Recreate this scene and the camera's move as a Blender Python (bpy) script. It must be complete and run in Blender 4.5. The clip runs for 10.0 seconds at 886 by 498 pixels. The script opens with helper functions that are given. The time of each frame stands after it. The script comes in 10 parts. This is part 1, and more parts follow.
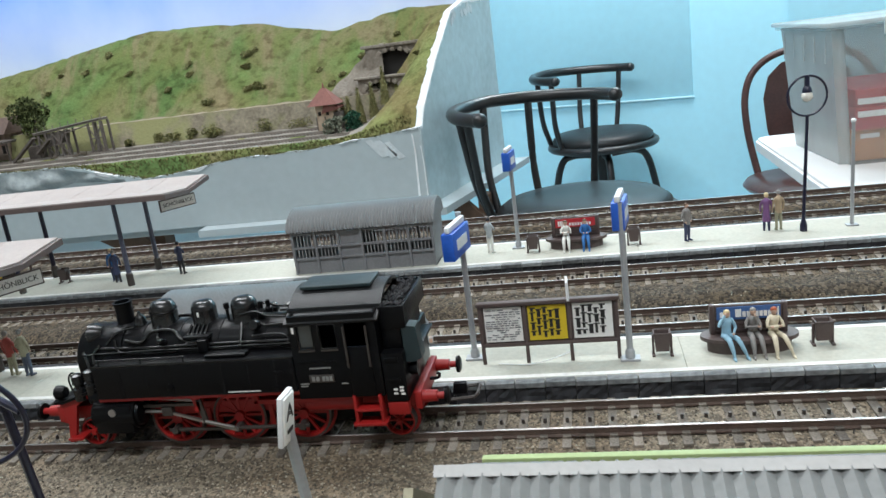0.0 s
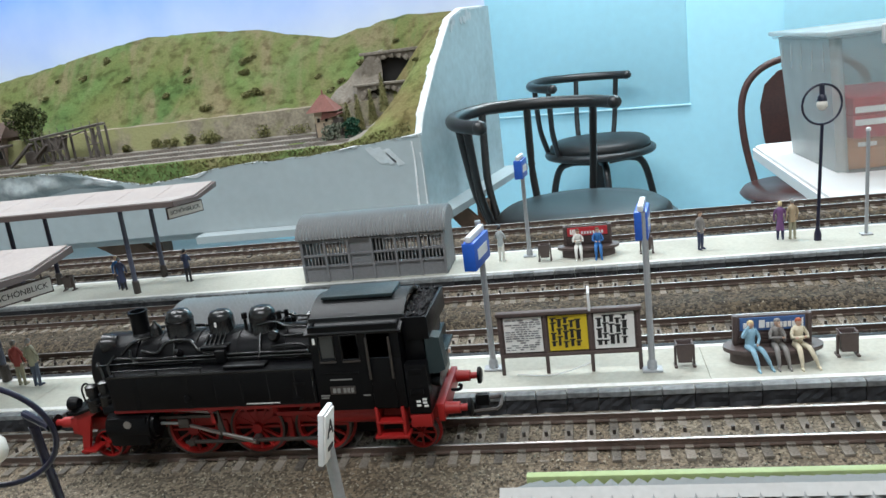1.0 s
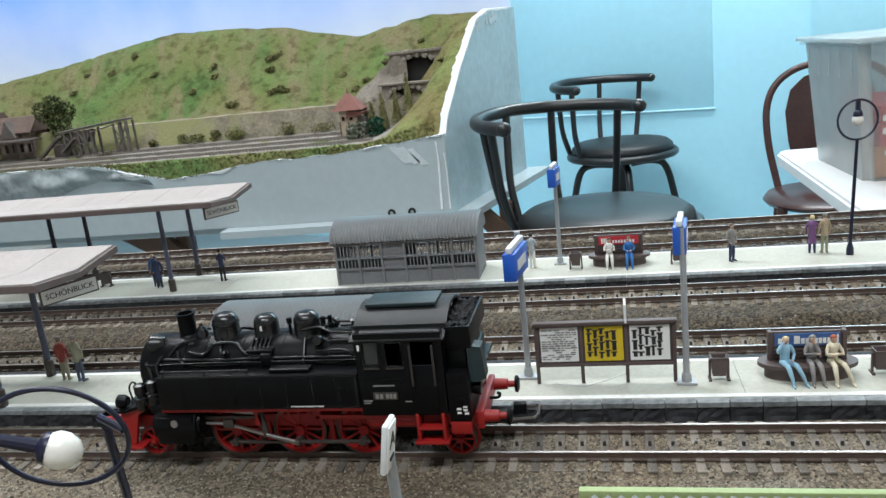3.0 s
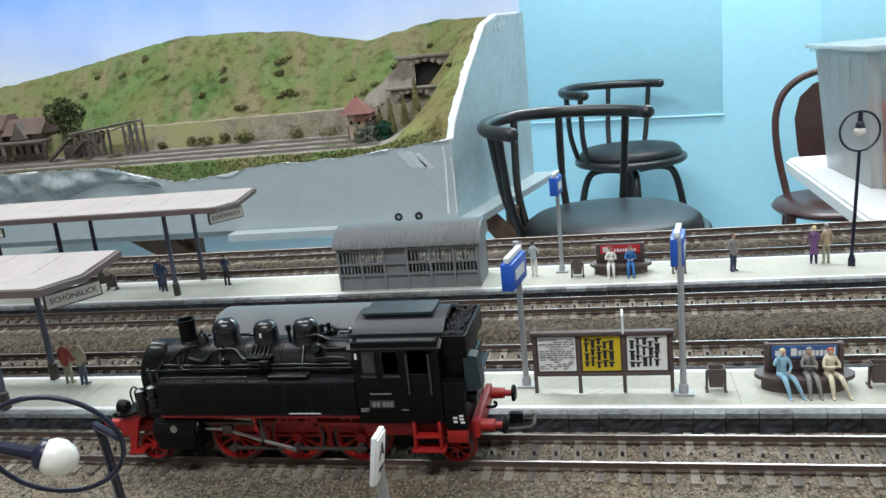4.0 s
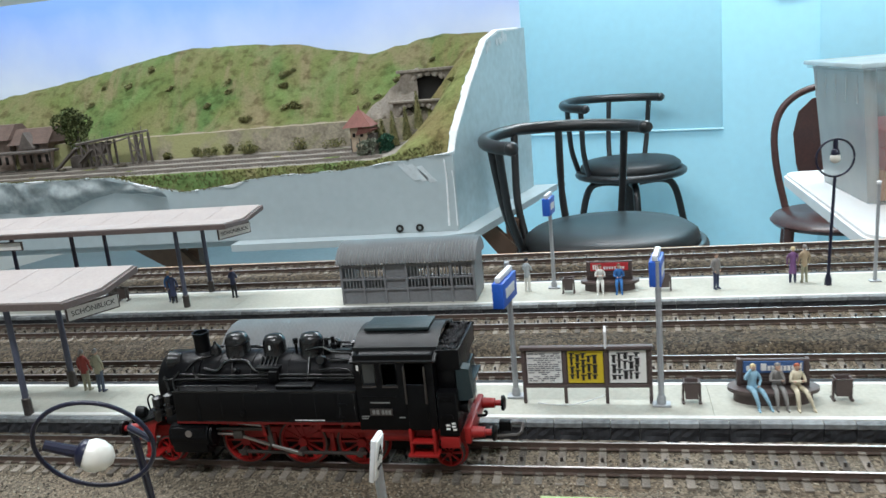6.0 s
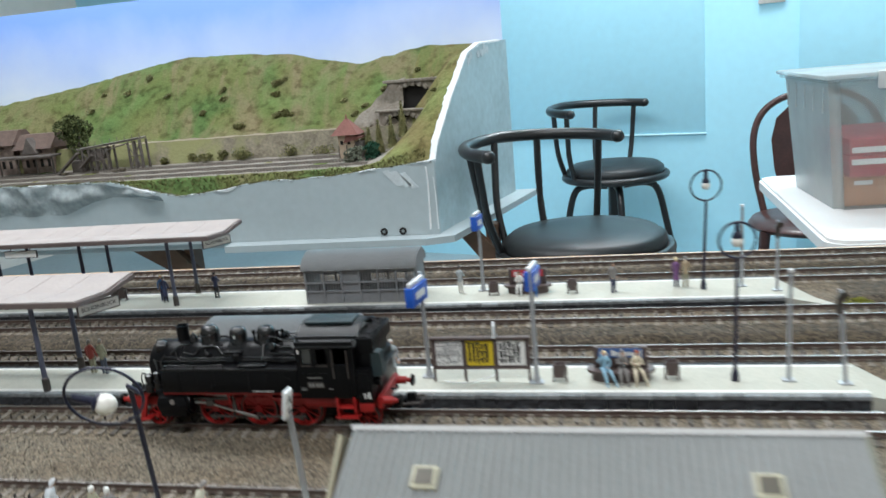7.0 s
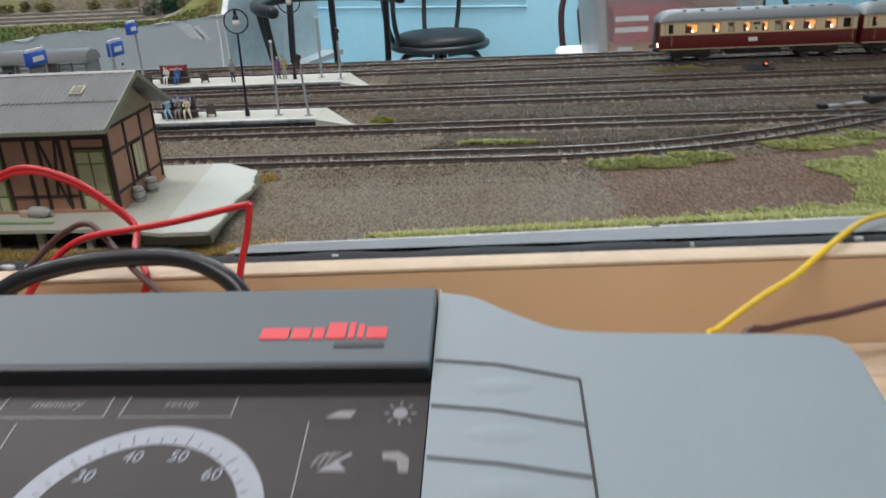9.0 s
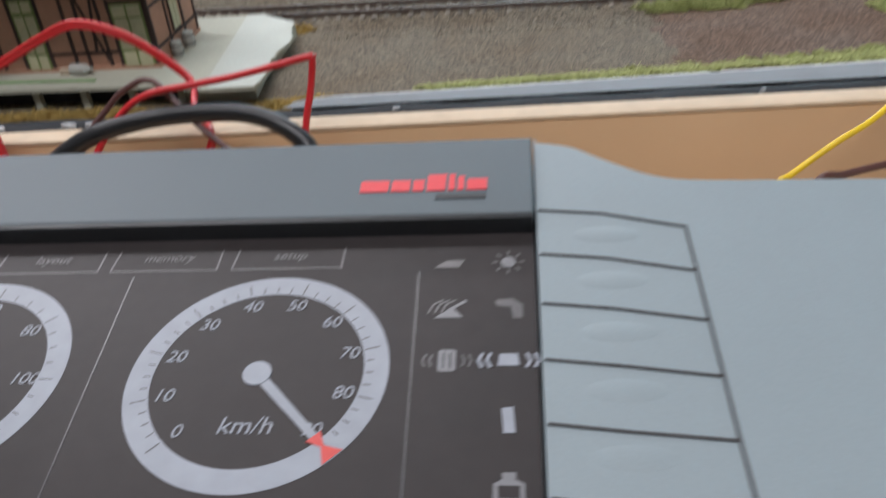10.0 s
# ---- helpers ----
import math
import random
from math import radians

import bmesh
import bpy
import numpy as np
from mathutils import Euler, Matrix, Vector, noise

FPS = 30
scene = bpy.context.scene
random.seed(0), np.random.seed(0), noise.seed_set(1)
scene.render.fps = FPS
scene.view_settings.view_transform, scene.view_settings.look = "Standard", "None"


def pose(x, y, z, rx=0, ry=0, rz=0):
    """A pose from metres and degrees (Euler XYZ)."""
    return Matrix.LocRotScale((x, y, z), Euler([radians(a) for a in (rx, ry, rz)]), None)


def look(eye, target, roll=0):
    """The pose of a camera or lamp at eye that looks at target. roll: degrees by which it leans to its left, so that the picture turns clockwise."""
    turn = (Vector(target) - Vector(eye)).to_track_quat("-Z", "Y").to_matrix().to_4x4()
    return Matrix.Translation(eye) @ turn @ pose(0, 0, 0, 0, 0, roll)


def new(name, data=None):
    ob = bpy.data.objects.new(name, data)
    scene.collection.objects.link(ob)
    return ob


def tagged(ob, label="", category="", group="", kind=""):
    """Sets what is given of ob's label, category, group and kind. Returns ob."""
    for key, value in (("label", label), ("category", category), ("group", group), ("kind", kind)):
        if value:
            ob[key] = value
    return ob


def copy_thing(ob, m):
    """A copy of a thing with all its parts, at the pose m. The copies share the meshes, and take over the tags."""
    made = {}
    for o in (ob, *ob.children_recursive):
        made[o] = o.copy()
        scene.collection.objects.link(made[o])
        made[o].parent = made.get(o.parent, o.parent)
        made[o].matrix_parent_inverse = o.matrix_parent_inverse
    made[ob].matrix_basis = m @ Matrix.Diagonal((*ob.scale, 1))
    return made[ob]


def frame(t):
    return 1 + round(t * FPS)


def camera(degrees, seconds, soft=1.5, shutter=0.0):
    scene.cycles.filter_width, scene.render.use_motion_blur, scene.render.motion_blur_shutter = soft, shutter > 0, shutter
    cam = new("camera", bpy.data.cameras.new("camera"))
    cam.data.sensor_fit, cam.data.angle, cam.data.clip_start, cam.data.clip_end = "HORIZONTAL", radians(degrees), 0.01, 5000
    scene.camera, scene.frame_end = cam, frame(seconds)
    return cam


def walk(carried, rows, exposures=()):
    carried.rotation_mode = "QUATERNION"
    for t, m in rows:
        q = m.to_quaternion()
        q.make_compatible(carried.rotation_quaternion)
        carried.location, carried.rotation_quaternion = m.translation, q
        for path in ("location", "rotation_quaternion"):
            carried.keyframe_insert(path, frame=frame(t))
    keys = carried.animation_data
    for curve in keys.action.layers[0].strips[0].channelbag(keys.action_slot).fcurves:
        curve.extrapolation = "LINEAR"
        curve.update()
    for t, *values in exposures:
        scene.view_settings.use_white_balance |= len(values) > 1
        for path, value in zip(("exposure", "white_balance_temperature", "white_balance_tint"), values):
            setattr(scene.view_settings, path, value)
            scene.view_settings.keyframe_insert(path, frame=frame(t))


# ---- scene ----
cam = camera(58.40, 10.0, shutter=0.5)
PATH = [
    (0, (0.0829, -0.2074, 0.1117), (-0.0328, 0.3610, -0.0417), -7.39),
    (0.5, (0.0782, -0.2059, 0.1134), (-0.0342, 0.3637, -0.0380), -7.25),
    (1, (0.0743, -0.2052, 0.1126), (-0.0371, 0.3653, -0.0365), -7.14),
    (1.5, (0.0731, -0.2068, 0.1107), (-0.0395, 0.3634, -0.0383), -7.12),
    (2, (0.0705, -0.2078, 0.1138), (-0.0443, 0.3617, -0.0360), -6.74),
    (2.5, (0.0671, -0.2096, 0.1164), (-0.0526, 0.3589, -0.0335), -6.47),
    (4, (0.0717, -0.2111, 0.1202), (-0.0585, 0.3562, -0.0255), -5.85),
    (4.5, (0.0708, -0.2144, 0.1204), (-0.0604, 0.3529, -0.0244), -5.75),
    (5, (0.0714, -0.2175, 0.1239), (-0.0606, 0.3503, -0.0183), -5.64),
    (6.5, (0.0938, -0.2545, 0.1367), (-0.0364, 0.3147, -0.0015), -5.31),
    (7, (0.1296, -0.3011, 0.1513), (-0.0005, 0.2678, 0.0119), -5.20),
    (7.5, (0.1923, -0.3573, 0.1397), (0.0557, 0.2036, -0.0237), -4.51),
    (8, (0.2404, -0.4010, 0.1326), (0.0897, 0.1497, -0.0519), -4.65),
    (8.5, (0.3160, -0.4487, 0.1234), (0.2131, 0.1054, -0.0825), -3.80),
    (9, (0.3517, -0.4937, 0.1211), (0.3077, 0.0592, -0.1078), -2.90),
    (9.5, (0.3508, -0.5073, 0.1283), (0.3034, 0.0319, -0.1307), -4.22),
    (10, (0.3372, -0.4948, 0.1215), (0.2785, 0.0057, -0.2041), -4.82),
]
walk(cam, [(t, look(eye, target, roll)) for t, eye, target, roll in PATH], [(0, 0.26, 6380, 10), (6.5, 0.24, 6350, 10), (7.5, 0.2, 6450, 11), (8, 0.15, 6600, 14), (8.6, 0.02, 6750, 17), (9, -0.12, 6600, 16), (10, -0.17, 6520, 17)])

# ---- world, lamps and exposure ----
world = bpy.data.worlds.new("world")
scene.world = world
world.use_nodes = True
world.node_tree.nodes["Background"].inputs[0].default_value = (0.75, 0.85, 1.0, 1)
world.node_tree.nodes["Background"].inputs[1].default_value = 0.15
scene.view_settings.exposure = 0.0


def ceiling_lamp(x, y, z, sx, sy, watts):
    lamp = bpy.data.lights.new("ceiling_tube_light", "AREA")
    lamp.shape, lamp.size, lamp.size_y, lamp.energy = "RECTANGLE", sx, sy, watts
    lamp.color = (0.97, 0.985, 1.0)
    ob = new("ceiling_tube_light", lamp)
    ob.matrix_world = pose(x, y, z)
    return ob


ceiling_lamp(-0.50, 0.62, 1.66, 1.5, 0.25, 24)
ceiling_lamp(0.2, -0.9, 1.66, 1.5, 0.25, 25)
ceiling_lamp(0.55, 2.45, 1.66, 1.5, 0.25, 44)
ceiling_lamp(-1.3, 1.0, 1.66, 0.25, 1.5, 17)

# ---- materials ----
MATS = {}


def mat(name, col, rough=0.6, metal=0.0, var=0.25, fine=900.0, broad=60.0, bump=0.15, dist=0.0003, spec=0.5, tint=None, rand=0.0, alpha=1.0, emit=0.0, island=0.0):
    """A procedural surface: base colour varied at two scales, with fine relief."""
    if name in MATS:
        return MATS[name]
    m = bpy.data.materials.new(name)
    m.use_nodes = True
    nt = m.node_tree
    n, l = nt.nodes, nt.links
    b = n["Principled BSDF"]
    b.inputs["Roughness"].default_value = rough
    b.inputs["Metallic"].default_value = metal
    b.inputs["Specular IOR Level"].default_value = spec
    co = n.new("ShaderNodeTexCoord")
    f1 = n.new("ShaderNodeTexNoise")
    f1.inputs["Scale"].default_value, f1.inputs["Detail"].default_value = fine, 4
    f2 = n.new("ShaderNodeTexNoise")
    f2.inputs["Scale"].default_value, f2.inputs["Detail"].default_value = broad, 5
    l.new(co.outputs["Object"], f1.inputs["Vector"])
    l.new(co.outputs["Object"], f2.inputs["Vector"])
    mix = n.new("ShaderNodeMath")
    mix.operation = "ADD"
    l.new(f1.outputs["Fac"], mix.inputs[0])
    l.new(f2.outputs["Fac"], mix.inputs[1])
    last = mix.outputs[0]
    if rand or island:
        src = n.new("ShaderNodeObjectInfo") if rand else n.new("ShaderNodeNewGeometry")
        ml = n.new("ShaderNodeMath")
        ml.operation = "MULTIPLY_ADD"
        l.new(src.outputs["Random" if rand else "Random Per Island"], ml.inputs[0])
        ml.inputs[1].default_value = rand or island
        l.new(last, ml.inputs[2])
        last = ml.outputs[0]
    ramp = n.new("ShaderNodeValToRGB")
    hi = tint or tuple(min(1, c * (1 + var)) for c in col)
    ramp.color_ramp.elements[0].position, ramp.color_ramp.elements[1].position = 0.32, 0.68
    ramp.color_ramp.elements[0].color = tuple(c * (1 - var) for c in col) + (1,)
    ramp.color_ramp.elements[1].color = tuple(hi) + (1,)
    half = n.new("ShaderNodeMath")
    half.operation = "MULTIPLY"
    half.inputs[1].default_value = 1.0 / (2 + (rand or island))
    l.new(last, half.inputs[0])
    l.new(half.outputs[0], ramp.inputs[0])
    l.new(ramp.outputs[0], b.inputs["Base Color"])
    if bump:
        bp = n.new("ShaderNodeBump")
        bp.inputs["Strength"].default_value, bp.inputs["Distance"].default_value = bump, dist
        l.new(f1.outputs["Fac"], bp.inputs["Height"])
        l.new(bp.outputs[0], b.inputs["Normal"])
    if alpha < 1:
        b.inputs["Alpha"].default_value = alpha
    if emit:
        b.inputs["Emission Color"].default_value = tuple(col) + (1,)
        b.inputs["Emission Strength"].default_value = emit
    MATS[name] = m
    return m


def gravel(name, dark, light, tint, size):
    """Loose stones: cell colours, cell relief and broad stains."""
    m = bpy.data.materials.new(name)
    m.use_nodes = True
    n, l = m.node_tree.nodes, m.node_tree.links
    b = n["Principled BSDF"]
    b.inputs["Roughness"].default_value = 0.85
    b.inputs["Specular IOR Level"].default_value = 0.3
    co = n.new("ShaderNodeTexCoord")
    v = n.new("ShaderNodeTexVoronoi")
    v.inputs["Scale"].default_value = 1 / size
    l.new(co.outputs["Object"], v.inputs["Vector"])
    bw = n.new("ShaderNodeRGBToBW")
    l.new(v.outputs["Color"], bw.inputs[0])
    r = n.new("ShaderNodeValToRGB")
    r.color_ramp.elements[0].color, r.color_ramp.elements[1].color = dark + (1,), light + (1,)
    r.color_ramp.elements[0].position, r.color_ramp.elements[1].position = 0.25, 0.85
    l.new(bw.outputs[0], r.inputs[0])
    ns = n.new("ShaderNodeTexNoise")
    ns.inputs["Scale"].default_value, ns.inputs["Detail"].default_value = 22, 5
    l.new(co.outputs["Object"], ns.inputs["Vector"])
    r2 = n.new("ShaderNodeValToRGB")
    r2.color_ramp.elements[0].position, r2.color_ramp.elements[1].position = 0.4, 0.65
    l.new(ns.outputs["Fac"], r2.inputs[0])
    mx = n.new("ShaderNodeMix")
    mx.data_type = "RGBA"
    sc = n.new("ShaderNodeMath")
    sc.operation = "MULTIPLY"
    sc.inputs[1].default_value = 0.55
    l.new(r2.outputs[0], sc.inputs[0])
    l.new(sc.outputs[0], mx.inputs["Factor"])
    l.new(r.outputs[0], mx.inputs["A"])
    mul = n.new("ShaderNodeMix")
    mul.data_type, mul.blend_type = "RGBA", "MULTIPLY"
    mul.inputs["Factor"].default_value = 1
    mul.inputs["B"].default_value = tint + (1,)
    l.new(r.outputs[0], mul.inputs["A"])
    l.new(mul.outputs["Result"], mx.inputs["B"])
    l.new(mx.outputs["Result"], b.inputs["Base Color"])
    bp = n.new("ShaderNodeBump")
    bp.inputs["Strength"].default_value, bp.inputs["Distance"].default_value = 0.9, size * 0.5
    bp.invert = True
    l.new(v.outputs["Distance"], bp.inputs["Height"])
    l.new(bp.outputs[0], b.inputs["Normal"])
    MATS[name] = m
    return m


EARTH = gravel("olive_layout_earth", (0.075, 0.064, 0.046), (0.225, 0.200, 0.145), (0.82, 0.74, 0.56), 0.0010)
BALLAST = gravel("ballast_gravel", (0.078, 0.066, 0.049), (0.236, 0.201, 0.150), (0.82, 0.68, 0.55), 0.0008)
SOIL = gravel("layout_soil", (0.062, 0.042, 0.031), (0.225, 0.155, 0.115), (0.82, 0.66, 0.52), 0.0009)
FLOCK = gravel("dark_brown_flock", (0.022, 0.018, 0.013), (0.125, 0.10, 0.07), (0.8, 0.7, 0.5), 0.0011)
STONE = mat("ballast_stone", (0.135, 0.119, 0.098), 0.85, var=0.65, fine=300, broad=40, bump=0, island=2.0, tint=(0.34, 0.30, 0.23))
RAIL_SIDE = mat("rusty_rail", (0.095, 0.066, 0.053), 0.7, 0.2, var=0.3)
RAIL_TOP = mat("polished_rail_head", (0.37, 0.345, 0.33), 0.36, 0.95, var=0.12, broad=30, bump=0.05)
SLEEPER = mat("brown_sleeper", (0.165, 0.145, 0.120), 0.88, var=0.6, fine=1500, broad=260, bump=0.4, rand=0.9)
STUD = mat("steel_stud", (0.09, 0.08, 0.075), 0.45, 0.7)
CONCRETE = mat("platform_concrete", (0.43, 0.43, 0.37), 0.8, var=0.14, fine=700, broad=28, bump=0.1)
KERB_W = mat("white_kerb", (0.66, 0.66, 0.63), 0.7, var=0.15, fine=500, broad=50)
KERB_S = mat("dark_kerb_stone_and_gap_shade", (0.026, 0.028, 0.032), 0.6, var=0.5, fine=400, broad=120, tint=(0.05, 0.052, 0.058), rand=0.4, spec=0.2)
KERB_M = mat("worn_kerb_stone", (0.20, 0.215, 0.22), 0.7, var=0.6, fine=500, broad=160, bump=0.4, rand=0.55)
CLIP_WHITE = mat("off_white_clip", (0.55, 0.57, 0.57), 0.5, var=0.08)
WALL_BLUE = mat("pale_blue_wall_paint", (0.42, 0.79, 0.93), 0.55, var=0.04, fine=30, broad=1.5, bump=0.03, dist=0.002)
WALL_WHITE = mat("off_white_wall_paint", (0.72, 0.69, 0.64), 0.7, var=0.04, fine=30, broad=1.5, bump=0.03, dist=0.002)
FLOOR_M = mat("floor_vinyl", (0.26, 0.34, 0.37), 0.5, var=0.12, fine=60, broad=3)
CEIL_M = mat("ceiling_paint", (0.8, 0.8, 0.78), 0.8, var=0.03, fine=40, broad=2)
GREY_PAINT = mat("grey_panel_paint", (0.39, 0.45, 0.47), 0.5, var=0.06, fine=60, broad=5, bump=0.05, dist=0.001)
# the panel grey with the blue wall's reflected light mixed into its colour
END_TINT = mat("grey_panel_with_wall_tint", (0.39, 0.50, 0.535), 0.5, var=0.16, fine=60, broad=9, bump=0.05, dist=0.001)
WHITE_PLASTER = mat("white_plaster_edge", (0.74, 0.77, 0.78), 0.8, var=0.12, fine=120, broad=30, bump=0.4, dist=0.002)
PLY = mat("plywood_face", (0.56, 0.36, 0.21), 0.6, var=0.12, fine=60, broad=9)
PLY_EDGE = mat("pale_plywood_edge", (0.57, 0.44, 0.31), 0.65, var=0.12, fine=200, broad=30)
PLY_WORN = mat("orange_plywood_face", (0.63, 0.40, 0.225), 0.55, var=0.2, fine=14, broad=4, bump=0.08, dist=0.001, tint=(0.66, 0.43, 0.25))
BLACK_SATIN = mat("black_tube_enamel", (0.016, 0.017, 0.018), 0.33, var=0.25, fine=80, broad=10, bump=0.02)
BLACK_VINYL = mat("black_seat_vinyl", (0.017, 0.019, 0.020), 0.40, spec=0.28, var=0.2, fine=400, broad=12, bump=0.12)


# ---- mesh helpers ----
def flush(bm, vs, fs):
    made = [bm.verts.new(v) for v in vs]
    out = []
    for f in fs:
        try:
            out.append(bm.faces.new([made[i] for i in f]))
        except ValueError:
            pass
    return made, out


BOX_F = [(0, 3, 2, 1), (4, 5, 6, 7), (0, 1, 5, 4), (1, 2, 6, 5), (2, 3, 7, 6), (3, 0, 4, 7)]


def box(bm, x0, x1, y0, y1, z0, z1, bevel=0.0, m=None):
    vs = [(x0, y0, z0), (x1, y0, z0), (x1, y1, z0), (x0, y1, z0), (x0, y0, z1), (x1, y0, z1), (x1, y1, z1), (x0, y1, z1)]
    if m is not None:
        vs = [m @ Vector(v) for v in vs]
    made, faces = flush(bm, vs, BOX_F)
    if bevel:
        edges = list({e for f in faces for e in f.edges})
        bmesh.ops.bevel(bm, geom=edges, offset=bevel, segments=2, affect="EDGES", profile=0.5)
    return bm


def prism(bm, pts, lo, hi, axis="z", m=None):
    """A flat outline pushed from lo to hi along an axis."""
    def place(p, h):
        v = {"z": (p[0], p[1], h), "y": (p[0], h, p[1]), "x": (h, p[0], p[1])}[axis]
        return m @ Vector(v) if m is not None else v
    k = len(pts)
    vs = [place(p, lo) for p in pts] + [place(p, hi) for p in pts]
    fs = [tuple(range(k))[::-1], tuple(range(k, 2 * k))] + [(i, (i + 1) % k, k + (i + 1) % k, k + i) for i in range(k)]
    _, faces = flush(bm, vs, fs)
    bmesh.ops.recalc_face_normals(bm, faces=faces)
    return bm


def rings(bm, stations, seg=12, cap=True, closed=False):
    """A skin over circles: stations are (centre, radius, direction)."""
    loops = []
    for c, r, d in stations:
        c, d = Vector(c), Vector(d).normalized()
        a = d.cross(Vector((0, 0, 1)))
        if a.length < 0.05:
            a = d.cross(Vector((0, 1, 0)))
        a.normalize()
        b = d.cross(a)
        loops.append([bm.verts.new(c + (a * math.cos(q) + b * math.sin(q)) * r) for q in (2 * math.pi * i / seg for i in range(seg))])
    pairs = list(zip(loops, loops[1:])) + ([(loops[-1], loops[0])] if closed else [])
    fs = []
    for p, q in pairs:
        for i in range(seg):
            j = (i + 1) % seg
            fs.append(bm.faces.new((p[i], q[i], q[j], p[j])))
    if cap and not closed:
        fs.append(bm.faces.new(loops[0]))
        fs.append(bm.faces.new(loops[-1][::-1]))
    bmesh.ops.recalc_face_normals(bm, faces=fs)
    return bm


def cyl(bm, p0, p1, r0, r1=None, seg=12):
    d = Vector(p1) - Vector(p0)
    return rings(bm, [(p0, r0, d), (p1, r0 if r1 is None else r1, d)], seg)


def tube(bm, pts, r, seg=8, closed=False):
    pts = [Vector(p) for p in pts]
    k = len(pts)
    st = []
    for i, p in enumerate(pts):
        if closed:
            d = pts[(i + 1) % k] - pts[i - 1]
        else:
            d = pts[min(i + 1, k - 1)] - pts[max(i - 1, 0)]
        st.append((p, r, d))
    return rings(bm, st, seg, closed=closed)


def smooth_path(pts, n=10):
    """A Catmull-Rom line through a few points."""
    pts = [Vector(p) for p in pts]
    out = []
    for i in range(len(pts) - 1):
        p0, p1, p2, p3 = pts[max(i - 1, 0)], pts[i], pts[i + 1], pts[min(i + 2, len(pts) - 1)]
        for j in range(n):
            t = j / n
            out.append(0.5 * ((2 * p1) + (p2 - p0) * t + (2 * p0 - 5 * p1 + 4 * p2 - p3) * t * t + (3 * p1 - p0 - 3 * p2 + p3) * t ** 3))
    return out + [pts[-1]]


def lathe(bm, profile, centre=(0, 0, 0), axis=(0, 0, 1), seg=16):
    c, a = Vector(centre), Vector(axis).normalized()
    return rings(bm, [(c + a * h, max(r, 1e-5), a) for r, h in profile], seg)


def link(name, bm, material, smooth=0.0):
    me = bpy.data.meshes.new(name)
    bm.normal_update()
    bm.to_mesh(me)
    bm.free()
    for m in material if isinstance(material, (list, tuple)) else [material]:
        me.materials.append(m)
    if smooth:
        me.polygons.foreach_set("use_smooth", [True] * len(me.polygons))
        me.set_sharp_from_angle(angle=radians(smooth))
    return me


def part(name, bm, material, parent, label="", smooth=35.0, at=None):
    ob = new(name, link(name, bm, material, smooth))
    ob.parent = parent
    if at is not None:
        ob.matrix_basis = at
    if label:
        ob["label"] = label
    return ob


def thing(name, label, category, group="", m=None, kind=""):
    ob = new(name)
    ob.empty_display_size = 0.01
    if m is not None:
        ob.matrix_world = m
    return tagged(ob, label, category, group, kind)


def solid(name, bm, material, label="", category="", group="", kind="", m=None, smooth=35.0):
    ob = new(name, link(name, bm, material, smooth))
    if m is not None:
        ob.matrix_world = m
    return tagged(ob, label, category, group, kind)


def B():
    return bmesh.new()


# ---- the room ----
WALL_TURN = -18.0          # the room stands askew to the railway
FLOOR_Z = -0.76
TOP_Z = 1.72
ROOM = pose(-0.05, 3.12, 0, 0, 0, WALL_TURN)


def room():
    b = box(B(), -3.2, 3.2, -6.0, 0.3, FLOOR_Z - 0.1, FLOOR_Z)
    solid("floor", b, FLOOR_M, "blue-grey vinyl floor", "floor", kind="structure", m=ROOM)
    b = box(B(), -3.2, 3.2, -6.0, 0.3, TOP_Z, TOP_Z + 0.1)
    solid("ceiling", b, CEIL_M, "plain white painted ceiling", "ceiling", kind="structure", m=ROOM)
    for name, e in (("wall_north", (-3.2, 3.2, 0.0, 0.15)), ("wall_south", (-3.2, 3.2, -6.0, -5.85)), ("wall_west", (-3.2, -3.05, -5.85, 0.0)), ("wall_east", (3.05, 3.2, -5.85, 0.0))):
        b = box(B(), *e, FLOOR_Z, TOP_Z)
        w = solid(name, b, WALL_BLUE if name == "wall_north" else WALL_WHITE, "pale blue painted wall" if name == "wall_north" else "plain off-white painted wall", "wall", kind="structure", m=ROOM)
        if name == "wall_north":
            # a boarded-over opening with a pale sill, a joint cover and an upright batten
            part("wall_board", box(B(), -1.9, 0.552, -0.004, 0.002, -0.216, TOP_Z - 0.01, 0.002), WALL_BLUE, w, "pale blue board over an old opening")
            # the sill's highlight is painted in as a lighter wall blue
            part("trim", box(B(), -1.9, 0.556, -0.008, 0.002, -0.223, -0.2162, 0.002), mat("board_edge_highlight", (0.54, 0.83, 0.92), 0.5, var=0.05), w, "sill under the board, paled for its highlight")
            part("wall_panel", box(B(), 0.885, 2.6, -0.008, 0.002, FLOOR_Z, TOP_Z - 0.01, 0.002), WALL_BLUE, w, "pale blue wall panel beside a joint")
    s = thing("light_switch", "white plastic light switch plate on the blue wall", "switch", m=ROOM @ pose(0.79, -0.001, 0.282))
    part("plate", box(B(), -0.045, 0.045, -0.01, 0.001, -0.04, 0.04, 0.003), KERB_W, s)
    part("rocker", box(B(), -0.015, 0.015, -0.014, -0.009, -0.012, 0.012, 0.002), KERB_W, s)


room()


# ---- the railway table ----
T_Y = {"t0": -0.0607, "t1": 0.00825, "t2": 0.0854, "t3": 0.1455, "t4": 0.219, "t5": 0.268}
BOARD_X0, BOARD_X1, BOARD_Y0, BOARD_Y1 = -0.95, 1.55, -0.300, 0.292


def smooth01(u):
    u = min(1, max(0, u))
    return u * u * (3 - 2 * u)


